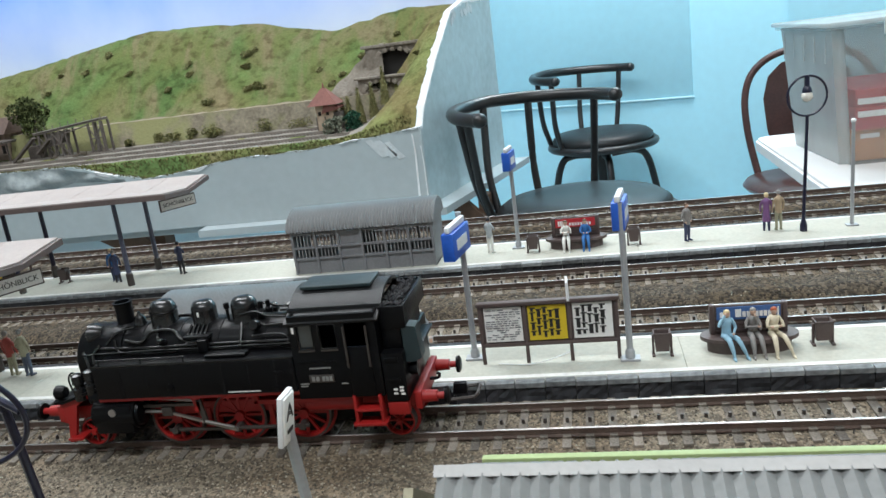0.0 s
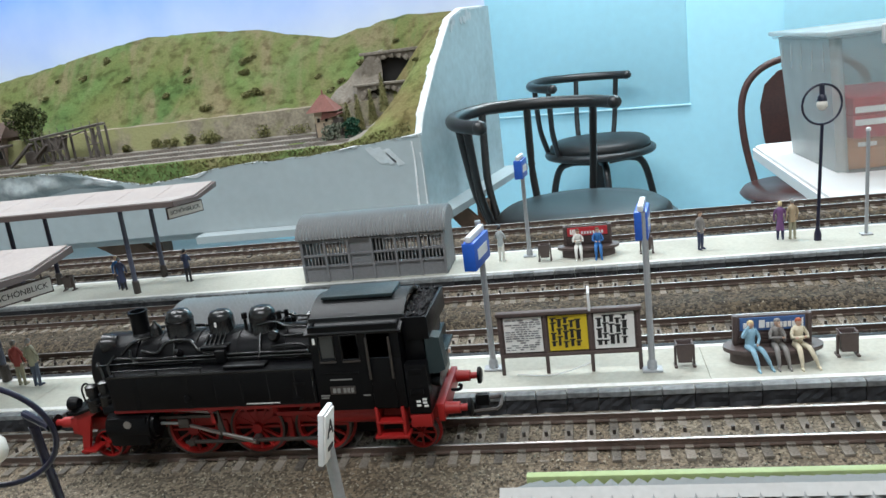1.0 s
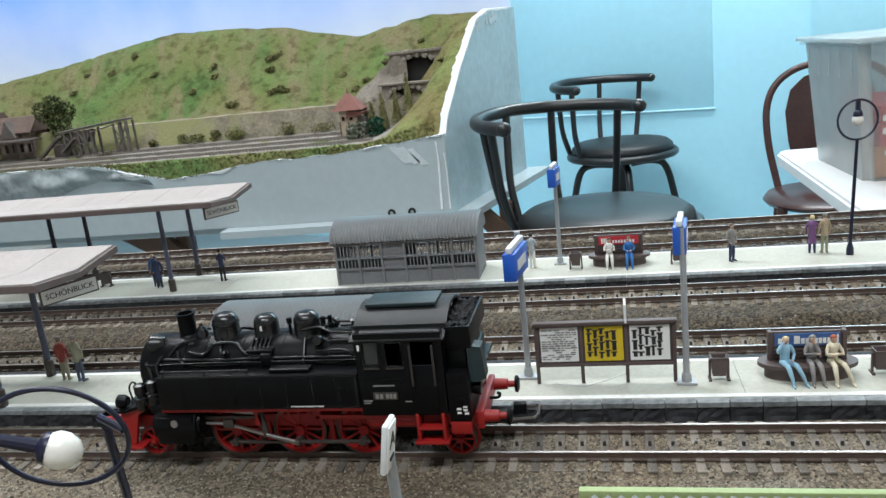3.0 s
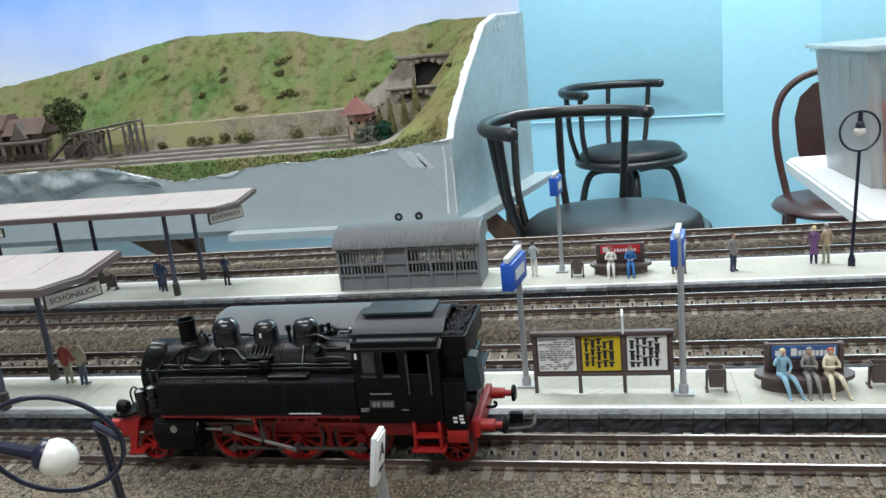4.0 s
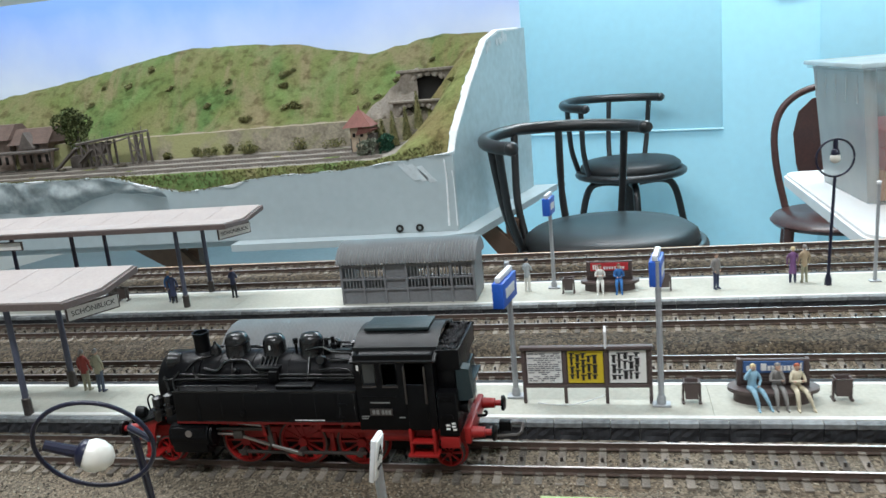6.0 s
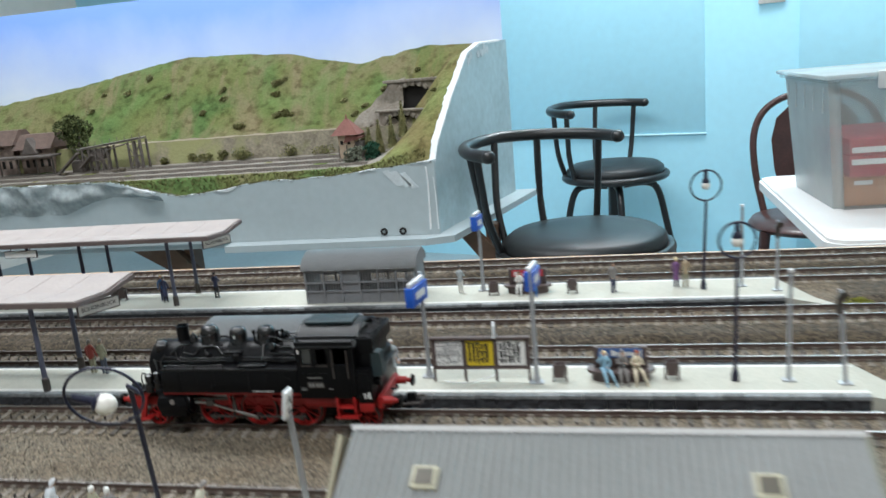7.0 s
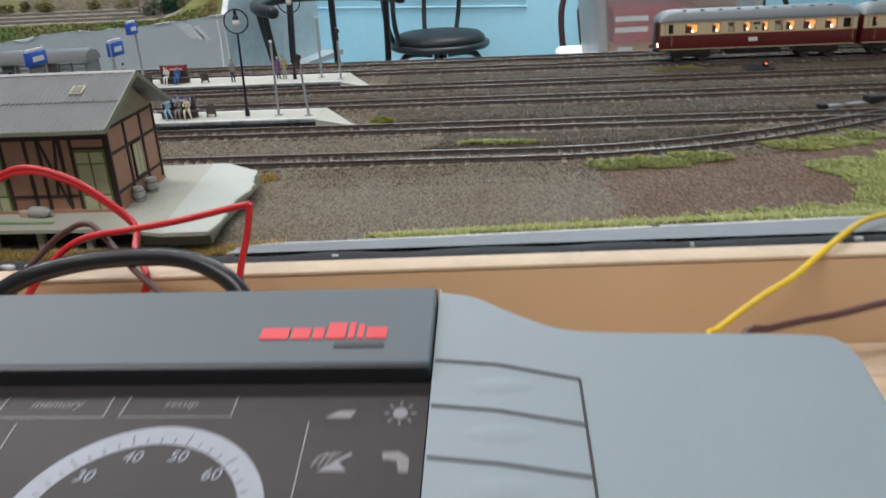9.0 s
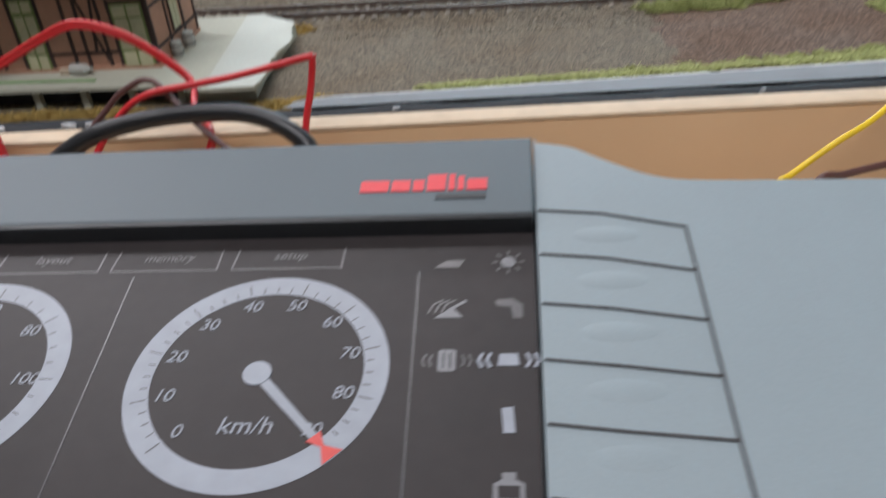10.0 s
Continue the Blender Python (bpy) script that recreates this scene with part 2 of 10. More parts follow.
def front_y(x):
    """The inner side of the black strip along the front frame, which runs slightly askew to the tracks."""
    return -0.2645 + 0.0375 * max(0.0, x - 0.25)


def frame_y(x):
    """The inner side of the plywood front frame."""
    return -0.2750 + 0.0353 * (x - 0.25)


def verge_y(x):
    """The rear edge of the grey verge sheet, which swings forward to the strip at its left end."""
    u = min(1.0, max(0.0, (x - 0.262) / 0.034))
    return front_y(x) + 0.002 + (0.0585 + 0.0325 * (x - 0.25)) * math.sqrt(max(0.0, 1 - (1 - u) ** 2))


def t0_offset(x):
    """How far the station track swings away to join its neighbour."""
    if x < 0.37:
        return 0.0
    if x < 0.585:
        return 1.35 * (x - 0.37) ** 2
    return 0.06895 - 0.00655 * math.exp(-(x - 0.585) * 0.58 / 0.00655)


ORDER = ("t0", "t1", "t2", "t3", "t4", "t5")


def mound(x, y):
    """Where a spot lies in the strip between two track beds: (distance from the nearer bed, width of the strip)."""
    for a, c in zip(ORDER, ORDER[1:]):
        y0 = T_Y[a] + (t0_offset(x) if a == "t0" else 0) + 0.0168
        y1 = T_Y[c] - 0.0168
        if y0 < y < y1 and y1 - y0 > 0.014:
            if (a == "t1" and x < 0.264) or (a == "t3" and x < 0.256):
                return None
            return a, y - y0, y1 - y0
    return None


def ground_z(x, y):
    z = -0.0062
    for k, ty in T_Y.items():
        c = ty + (t0_offset(x) if k == "t0" else 0)
        d = abs(y - c)
        z = max(z, -0.0030 - max(0.0, d - 0.0135) * 0.30)
    if y < -0.095:
        z = min(z, -0.0050)
    if y < -0.15:
        z = min(z, -0.0050 - 0.0035 * min(1, (-0.15 - y) / 0.02) * (1 if x < 0.22 else max(0, 1 - (x - 0.22) / 0.05)))
    if x > 0.262 and y < -0.10:
        # the soil banks up against the verge sheet
        u = smooth01(1 - (y - verge_y(x)) / 0.034) * min(1.0, (x - 0.262) / 0.03)
        z += (0.0036 - z) * u
    m = mound(x, y)
    if m is not None:
        k, u, w = m
        u += 0.0014 * noise.noise(Vector((x * 70, y * 20, 8)))
        top = -0.0022 if k != "t0" or x > 0.3 else -0.0034
        low = -0.0088 if k != "t0" or x > 0.3 else -0.0052
        if u < 0.0025:
            z = -0.0034 + (low + 0.0034) * max(0.0, u) / 0.0025
        elif u < 0.0035:
            z = low
        else:
            v = min(1.0, (u - 0.0035) / 0.011)
            z = low + (top - low) * math.sin(v * math.pi / 2)
        z += 0.0012 * noise.noise(Vector((x * 110, y * 110, 1))) * min(1.0, u / 0.004)
    return z + 0.0007 * noise.noise(Vector((x * 60, y * 60, 0))) + 0.0004 * noise.noise(Vector((x * 260, y * 260, 3)))


def ground():
    xs = np.concatenate([np.arange(BOARD_X0, -0.35, 0.02), np.arange(-0.35, 0.75, 0.004), np.arange(0.75, BOARD_X1 + 0.01, 0.02)])
    ys = np.concatenate([np.arange(BOARD_Y0, -0.11, 0.004), np.arange(-0.11, BOARD_Y1 + 0.001, 0.0015)])
    vs = [(x, max(y, front_y(x) - 0.002), ground_z(x, max(y, front_y(x) - 0.002))) for x in xs for y in ys]
    k = len(ys)
    fs = [(i * k + j, (i + 1) * k + j, (i + 1) * k + j + 1, i * k + j + 1) for i in range(len(xs) - 1) for j in range(k - 1)]
    me = bpy.data.meshes.new("ground")
    me.from_pydata(vs, [], fs)
    for m in (BALLAST, SOIL, FLOCK, EARTH):
        me.materials.append(m)
    idx = []
    for f in fs:
        x, y, _ = vs[f[0]]
        edge = -0.098 + 0.02 * noise.noise(Vector((x * 9, 1, 2)))
        g = 1 if (y < edge and x < 0.16) or (x > 0.404 + 0.012 * noise.noise(Vector((3, y * 60, 5))) + 0.006 * noise.noise(Vector((x * 300, y * 300, 5))) and y < -0.082 + t0_offset(x)) else 0
        if g == 1 and x < 0.2:
            g = 3
        m = mound(x, y)
        if m is not None and m[1] > 0.001 and (m[0] != "t0" or x > 0.31 + 0.03 * noise.noise(Vector((y * 90, 0, 2)))):
            g = 2
        idx.append(g)
    me.polygons.foreach_set("material_index", idx)
    me.polygons.foreach_set("use_smooth", [True] * len(fs))
    ob = new("ground", me)
    tagged(ob, "grey-brown gravel ground of the model railway", "ground", kind="structure")


ground()


FRONT = pose(0.25, -0.2750, 0, 0, 0, 2.02)


def table():
    t = thing("railway_table", "plywood baseboard table carrying the model railway", "table", kind="structure")
    part("board", prism(B(), [(BOARD_X0, -0.262), (0.25, -0.262), (BOARD_X1, -0.213), (BOARD_X1, BOARD_Y1), (BOARD_X0, BOARD_Y1)], -0.030, -0.0105), PLY, t, smooth=0)
    part("front_board", box(B(), -1.2, 1.3, -0.0082, 0.0, -0.130, 0.0255, 0.0004, m=FRONT), PLY_WORN, t, "bare plywood front frame")
    part("front_edge", box(B(), -1.2, 1.3, -0.0084, 0.0002, 0.0256, 0.0270, 0.0005, m=FRONT), PLY_EDGE, t, "pale sawn top edge of the frame")
    part("back_board", box(B(), BOARD_X0, BOARD_X1, BOARD_Y1 + 0.0005, BOARD_Y1 + 0.0105, -0.130, -0.006, 0.0008), PLY, t)
    for x in (BOARD_X0 + 0.08, 0.3, BOARD_X1 - 0.08):
        for y in (-0.16, 0.25):
            part("leg", box(B(), x - 0.02, x + 0.02, y - 0.02, y + 0.02, FLOOR_Z, -0.0305), PLY, t)


table()


def railway_track(name, key, label, studs=True):
    ty = T_Y[key]
    off = t0_offset if key == "t0" else (lambda x: 0.0)
    t = thing("railway_track", label, "railway track", "parallel model railway tracks", kind="structure")
    x_end = BOARD_X1 if key != "t0" else 0.606
    xs = [BOARD_X0, BOARD_X1] if key != "t0" else [BOARD_X0] + list(np.arange(0.34, 0.607, 0.014))
    prof = [(-0.0011, -0.0026), (0.0011, -0.0026), (0.0011, -0.0022), (0.0003, -0.0019), (0.0003, -0.0008), (0.00044, -0.0006), (0.00044, -0.0001), (0.00032, 0.0), (-0.00032, 0.0), (-0.00044, -0.0001), (-0.00044, -0.0006), (-0.0003, -0.0008), (-0.0003, -0.0019), (-0.0011, -0.0022)]
    for s in (-1, 1):
        bm = B()
        rows = [[bm.verts.new((x, ty + off(x) + s * 0.00825 + p[0], p[1])) for p in prof] for x in xs]
        for a, c in zip(rows, rows[1:]):
            for i in range(len(prof)):
                j = (i + 1) % len(prof)
                f = bm.faces.new((a[i], c[i], c[j], a[j]))
                f.material_index = 1 if i in (6, 7, 8) else 0
        bmesh.ops.recalc_face_normals(bm, faces=bm.faces[:])
        part("rail", bm, [RAIL_SIDE, RAIL_TOP], t, "rusty rail with a polished head", smooth=0)
    near = (-0.32, 0.66)
    step = 0.0066
    b = box(B(), -0.0013, 0.0013, -0.0148, 0.0148, -0.0042, -0.0026, 0.0002)
    for s in (-1, 1):
        box(b, -0.0011, 0.0011, s * 0.00825 - 0.0018, s * 0.00825 + 0.0018, -0.0027, -0.0019)
    me = link("sleeper", b, SLEEPER)
    stud = B()
    far = B()
    i = 0
    x = BOARD_X0 + 0.01
    while x < x_end - 0.01:
        y, a = ty + off(x), math.atan((off(x + 0.005) - off(x - 0.005)) / 0.01)
        if near[0] < x < near[1]:
            o = new("sleeper", me)
            o.parent = t
            o.matrix_basis = Matrix.Translation((x, y, 0)) @ Matrix.Rotation(a, 4, "Z")
        else:
            box(far, -0.0013, 0.0013, -0.0148, 0.0148, -0.0042, -0.0026, m=Matrix.Translation((x, y, 0)) @ Matrix.Rotation(a, 4, "Z"))
        if studs and -0.5 < x < 0.9:
            cyl(stud, (x, y, -0.0036), (x, y, -0.0012), 0.00062, 0.0005, 6)
        x += step
        i += 1
    tagged(part("far_sleeper", far, SLEEPER, t), kind="stuff")
    tagged(part("contact_stud", stud, STUD, t, "small dark steel centre studs"), kind="stuff")
    return t


for key, lab in (("t0", "station track with brown sleepers curving to a junction"), ("t1", "model track that the tank engine stands on"), ("t2", "model track behind the front platform"), ("t3", "model track before the rear platform"), ("t4", "model track carrying the express coaches"), ("t5", "outermost model track behind the coaches")):
    railway_track("railway_track", key, lab)


# ---- platforms ----
def platform(name, label, y0, y1, x0, x1, ramp_x, ramp_y0, ramp_y1):
    p = thing(name, label, "platform", "station platforms", kind="structure")
    top = 0.0021
    b = B()
    box(b, x0, x1, y0 + 0.0022, y1 - 0.0022, -0.0060, top - 0.0002)
    part("body", b, CONCRETE, p)
    # deck slabs with joints
    n = 7
    w = (x1 - x0) / n
    for i in range(n):
        part("deck_slab", box(B(), x0 + i * w + 0.0001, x0 + (i + 1) * w - 0.0001, y0 + 0.0061, y1 - 0.0061, top - 0.0002, top + 0.0002), CONCRETE, p)
    # white lines along both edges
    for a, c in ((y0 + 0.0036, y0 + 0.0060), (y1 - 0.0060, y1 - 0.0036)):
        part("edge_line", box(B(), x0, x1, a, c, top - 0.0002, top + 0.00025), KERB_W, p, "white painted edge line")
    # kerb stones along both faces
    k = int(round((x1 - x0) / 0.0098))
    kw = (x1 - x0) / k
    cap = link("kerb_stone", box(B(), -kw / 2 + 0.00012, kw / 2 - 0.00012, 0, 0.0034, top - 0.0017, top + 0.0001, 0.0002), KERB_M)
    faces = []
    rng = random.Random(31)
    for q in range(6):
        # rough-hewn face: an uneven front on a plain block
        bf = B()
        nx, nz = 5, 4
        gx = [(-kw / 2 + 0.0001) + (kw - 0.0002) * i / nx for i in range(nx + 1)]
        gz = [-0.0060 + (top - 0.0018 + 0.0060) * j / nz for j in range(nz + 1)]
        fr = [[bf.verts.new((x, 0.0004 + rng.uniform(-0.0005, 0.0004), z + (rng.uniform(-0.0002, 0.0002) if 0 < j < nz else 0))) for x in gx] for j, z in enumerate(gz)]
        bk = [[bf.verts.new((x, 0.0021, z)) for x in (gx[0], gx[-1])] for z in (gz[0], gz[-1])]
        for j in range(nz):
            for i in range(nx):
                bf.faces.new((fr[j][i], fr[j][i + 1], fr[j + 1][i + 1], fr[j + 1][i]))
        bf.faces.new([fr[nz][i] for i in range(nx + 1)] + [bk[1][1], bk[1][0]])
        bf.faces.new([fr[j][0] for j in range(nz, -1, -1)] + [bk[0][0], bk[1][0]])
        bf.faces.new([fr[j][nx] for j in range(nz + 1)] + [bk[1][1], bk[0][1]])
        bmesh.ops.recalc_face_normals(bf, faces=bf.faces[:])
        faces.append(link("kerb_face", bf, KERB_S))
    for i in range(k):
        x = x0 + (i + 0.5) * kw
        for nm, me in (("kerb_stone", cap), ("kerb_face", faces[rng.randrange(6)])):
            o = new(nm, me)
            o.parent = p
            o.matrix_basis = pose(x, y0 + (rng.uniform(-0.0002, 0.0002) if nm == "kerb_stone" else 0), rng.uniform(-0.00012, 0.00005) if nm == "kerb_stone" else 0)
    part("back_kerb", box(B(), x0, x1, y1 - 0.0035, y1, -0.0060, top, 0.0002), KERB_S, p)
    # sloped end
    b = B()
    vs = [(x1, y0, top), (x1, y1, top), (ramp_x - 0.012, ramp_y1, -0.0045), (ramp_x, ramp_y0, -0.0045), (x1, y0, -0.007), (x1, y1, -0.007), (ramp_x - 0.012, ramp_y1, -0.007), (ramp_x, ramp_y0, -0.007)]
    flush(b, vs, [(0, 3, 2, 1), (4, 5, 6, 7), (0, 4, 7, 3), (3, 7, 6, 2), (2, 6, 5, 1), (0, 1, 5, 4)])
    bmesh.ops.recalc_face_normals(b, faces=b.faces[:])
    part("ramp", b, CONCRETE, p, "sloping concrete platform end", smooth=0)
    return p


platform("platform", "front island platform of pale concrete with white edge lines", 0.0262, 0.0640, -0.62, 0.2285, 0.262, 0.0262, 0.041)
platform("platform", "rear island platform of pale concrete with white edge lines", 0.1600, 0.2050, -0.62, 0.2215, 0.253, 0.1610, 0.181)


# ---- foliage and grass helpers ----
def leaf_mat(name, dark, light, rough=0.8):
    return mat(name, dark, rough, var=0.35, fine=600, broad=40, bump=0, island=1.6, tint=light, spec=0.2)


def clump(bm, rng, c, rx, ry, rz, n, leaf):
    """Many small leaf blades in an uneven cloud."""
    lumps = [(rng.uniform(-0.55, 0.55), rng.uniform(-0.55, 0.55), rng.uniform(-0.5, 0.6), rng.uniform(0.4, 0.65)) for _ in range(7)]
    for _ in range(n):
        lx, ly, lz, lr = rng.choice(lumps)
        v = Vector((rng.gauss(0, 1), rng.gauss(0, 1), rng.gauss(0, 1))).normalized() * lr * rng.uniform(0.7, 1.05)
        p = Vector((c[0] + (lx + v.x) * rx, c[1] + (ly + v.y) * ry, c[2] + (lz + v.z) * rz))
        a = Vector((rng.gauss(0, 1), rng.gauss(0, 1), rng.gauss(0, 1))).normalized() * leaf
        b = a.cross(Vector((rng.gauss(0, 1), rng.gauss(0, 1), rng.gauss(0, 1))).normalized()).normalized() * leaf * 0.6
        q = [bm.verts.new(p + w) for w in (a, b, -a * 0.8, -b)]
        bm.faces.new(q)
    return bm


# ---- the second layout: a hill landscape behind a grey panel ----
def lerp_list(x, pts):
    return float(np.interp(x, [p[0] for p in pts], [p[1] for p in pts]))


CREST = [(-2.3, 0.08), (-1.494, 0.1335), (-1.251, 0.162), (-1.116, 0.1845), (-0.94, 0.211), (-0.79, 0.207), (-0.647, 0.195), (-0.552, 0.1726), (-0.47, 0.1557), (-0.415, 0.1667), (-0.306, 0.1857), (-0.215, 0.18), (-0.12, 0.181)]
RIM = [(-2.3, -0.045), (-1.183, -0.042), (-1.047, -0.043), (-0.917, -0.045), (-0.857, -0.063), (-0.761, -0.084), (-0.674, -0.075), (-0.577, -0.062), (-0.439, -0.0606), (-0.284, -0.047), (-0.216, -0.0396)]
END_TOP = [(1.2, -0.04), (1.22, -0.005), (1.3, 0.074), (1.4, 0.158), (1.47, 0.176), (1.62, 0.181)]


def end_x(y):
    return -0.2195 + (y - 1.2) * 0.222


def ledge_z(y):
    return -0.044 + (y - 1.218) * 0.0892


def hill_z(x, y):
    rim = lerp_list(x, RIM)
    if y < 1.218:
        z = rim + (-0.044 - rim) * smooth01((y - 1.2) / 0.018)
    elif y < 1.375:
        z = ledge_z(y)
    elif y < 1.39:
        z = -0.030 + 0.050 * (y - 1.375) / 0.015
    elif y < 1.43:
        z = 0.020
    else:
        u = (y - 1.43) / 0.17
        z = 0.020 + (lerp_list(x, CREST) - 0.020) * min(1.0, smooth01(u) * 0.55 + 0.45 * min(1, u))
        z += 0.010 * noise.noise(Vector((x * 9, y * 9, 2))) * smooth01(u) * (1 - smooth01(u)) * 4
        z += 0.004 * noise.noise(Vector((x * 30, y * 30, 4)))
    w = smooth01((x - (end_x(y) - 0.17)) / 0.17)
    z = z * (1 - w) + lerp_list(y, END_TOP) * w
    return z + 0.0015 * noise.noise(Vector((x * 70, y * 70, 7)))


def hill_grass(name, tones, gully):
    """Static grass seen from afar: soft patches of several greens, drifting streaks and faint grain."""
    m = bpy.data.materials.new(name)
    m.use_nodes = True
    n, l = m.node_tree.nodes, m.node_tree.links
    b = n["Principled BSDF"]
    b.inputs["Roughness"].default_value, b.inputs["Specular IOR Level"].default_value = 0.95, 0.1
    co = n.new("ShaderNodeTexCoord")

    def ns(scale, detail=5, squeeze=None, warp=0.0):
        t = n.new("ShaderNodeTexNoise")
        t.inputs["Scale"].default_value, t.inputs["Detail"].default_value, t.inputs["Distortion"].default_value = scale, detail, warp
        src = co.outputs["Object"]
        if squeeze:
            mp = n.new("ShaderNodeMapping")
            mp.inputs["Rotation"].default_value, mp.inputs["Scale"].default_value = squeeze[0], squeeze[1]
            l.new(src, mp.inputs["Vector"])
            src = mp.outputs[0]
        l.new(src, t.inputs["Vector"])
        return t.outputs["Fac"]

    def ramp(fac, stops):
        r = n.new("ShaderNodeValToRGB")
        e = r.color_ramp.elements
        for i, (p, c) in enumerate(stops):
            k = e[i] if i < 2 else e.new(p)
            k.position, k.color = p, tuple(c) + (1,)
        l.new(fac, r.inputs[0])
        return r.outputs[0]

    def blend(kind, fac, a, c):
        x = n.new("ShaderNodeMix")
        x.data_type, x.blend_type = "RGBA", kind
        if isinstance(fac, float):
            x.inputs[0].default_value = fac
        else:
            l.new(fac, x.inputs[0])
        l.new(a, x.inputs[6])
        if isinstance(c, tuple):
            x.inputs[7].default_value = c + (1,)
        else:
            l.new(c, x.inputs[7])
        return x.outputs[2]
    base = ramp(ns(5.5, 4, warp=0.5), [(0.36, tones[0]), (0.64, tones[2]), (0.49, tones[1])])
    # earthy drifts that run slantwise down the slope
    drift = ramp(ns(1.0, 4, ((0, 0.5, 0.35), (16, 5, 6)), 0.8), [(0.50, (0, 0, 0)), (0.68, (0.8, 0.8, 0.8))])
    base = blend("MIX", drift, base, gully)
    # paler worn grass
    worn = ramp(ns(11, 5, warp=0.4), [(0.52, (0, 0, 0)), (0.70, (0.55, 0.55, 0.55))])
    base = blend("MIX", worn, base, tuple(min(1.0, 1.55 * c) for c in tones[2]))
    # shrubby dark flecks
    fleck = ramp(ns(46, 4), [(0.34, (0.66, 0.64, 0.58)), (0.50, (1.05, 1.05, 1.03))])
    base = blend("MULTIPLY", 1.0, base, fleck)
    base = blend("MULTIPLY", 0.6, base, ramp(ns(190, 3), [(0.35, (0.84, 0.84, 0.8)), (0.65, (1.14, 1.14, 1.1))]))
    l.new(base, b.inputs["Base Color"])
    bp = n.new("ShaderNodeBump")
    bp.inputs["Strength"].default_value, bp.inputs["Distance"].default_value = 0.7, 0.004
    l.new(ns(120, 4), bp.inputs["Height"])
    l.new(bp.outputs[0], b.inputs["Normal"])
    return m


HILL = hill_grass("hill_grass", ((0.165, 0.160, 0.078), (0.135, 0.160, 0.060), (0.090, 0.145, 0.052)), (0.205, 0.170, 0.105))
DRY_HILL = hill_grass("dry_bank_grass", ((0.175, 0.152, 0.070), (0.165, 0.165, 0.068), (0.130, 0.155, 0.058)), (0.175, 0.135, 0.072))
PORTAL_STONE = mat("grey_brown_stonework", (0.185, 0.160, 0.128), 0.9, var=0.3, fine=170, broad=24, bump=0.5, dist=0.002, tint=(0.27, 0.24, 0.20))
ROCK = mat("model_rock", (0.075, 0.06, 0.044), 0.9, var=0.5, tint=(0.14, 0.118, 0.085), fine=160, broad=30, bump=0.6, dist=0.003)
TRACK_BED = mat("brown_track_bed", (0.215, 0.195, 0.168), 0.9, var=0.3, fine=300, broad=30)
PATH_M = mat("pale_dirt_path", (0.25, 0.21, 0.15), 0.9, var=0.25, fine=200, broad=20)
BUSH = leaf_mat("bush_leaves", (0.10, 0.105, 0.04), (0.20, 0.195, 0.075))
SHRUB = leaf_mat("brown_shrub_twigs", (0.20, 0.205, 0.088), (0.32, 0.315, 0.15))
PALEBUSH = leaf_mat("grey_green_leaves", (0.13, 0.15, 0.11), (0.24, 0.26, 0.20))
PINE = leaf_mat("conifer_needles", (0.09, 0.10, 0.035), (0.20, 0.19, 0.085))
BLUEBUSH = leaf_mat("dark_green_leaves", (0.012, 0.05, 0.03), (0.03, 0.10, 0.06))
BROWN_WOOD = mat("weathered_timber", (0.098, 0.084, 0.075), 0.85, var=0.35, fine=300, broad=60)
RED_TILE = mat("red_roof_tiles", (0.19, 0.075, 0.06), 0.75, var=0.25, fine=400, broad=80)
CREAM = mat("cream_plaster", (0.48, 0.38, 0.28), 0.85, var=0.15, fine=300, broad=60)
# near-black for small dark parts and for shade put into openings
DARK = mat("dark_parts_and_shade", (0.012, 0.011, 0.010), 0.9, var=0.2)


def sky_board_mat():
    """A painted sky: blue above, paler low down, with soft cloud streaks."""
    m = bpy.data.materials.new("painted_sky")
    m.use_nodes = True
    n, l = m.node_tree.nodes, m.node_tree.links
    b = n["Principled BSDF"]
    b.inputs["Roughness"].default_value = 0.6
    co = n.new("ShaderNodeTexCoord")
    sp = n.new("ShaderNodeSeparateXYZ")
    l.new(co.outputs["Object"], sp.inputs[0])
    mp = n.new("ShaderNodeMapRange")
    mp.inputs["From Min"].default_value, mp.inputs["From Max"].default_value = 0.10, 0.36
    l.new(sp.outputs["Z"], mp.inputs["Value"])
    ns = n.new("ShaderNodeTexNoise")
    ns.inputs["Scale"].default_value, ns.inputs["Detail"].default_value = 4, 6
    l.new(co.outputs["Object"], ns.inputs["Vector"])
    ad = n.new("ShaderNodeMath")
    ad.operation = "MULTIPLY_ADD"
    ad.inputs[1].default_value, ad.inputs[2].default_value = -0.9, 0.42
    l.new(ns.outputs["Fac"], ad.inputs[0])
    sm = n.new("ShaderNodeMath")
    sm.operation = "ADD"
    l.new(mp.outputs[0], sm.inputs[0])
    l.new(ad.outputs[0], sm.inputs[1])
    r = n.new("ShaderNodeValToRGB")
    r.color_ramp.elements[0].position, r.color_ramp.elements[0].color = 0.05, (0.72, 0.81, 0.98, 1)
    r.color_ramp.elements[1].position, r.color_ramp.elements[1].color = 0.85, (0.25, 0.44, 0.93, 1)
    l.new(sm.outputs[0], r.inputs[0])
    l.new(r.outputs[0], b.inputs["Base Color"])
    return m


LEDGE_RAIL = mat("dull_ledge_rail", (0.20, 0.178, 0.155), 0.7, 0.2, var=0.2)
DARK_PLY = mat("brown_support_wood", (0.12, 0.068, 0.042), 0.65, var=0.2, fine=60, broad=9)


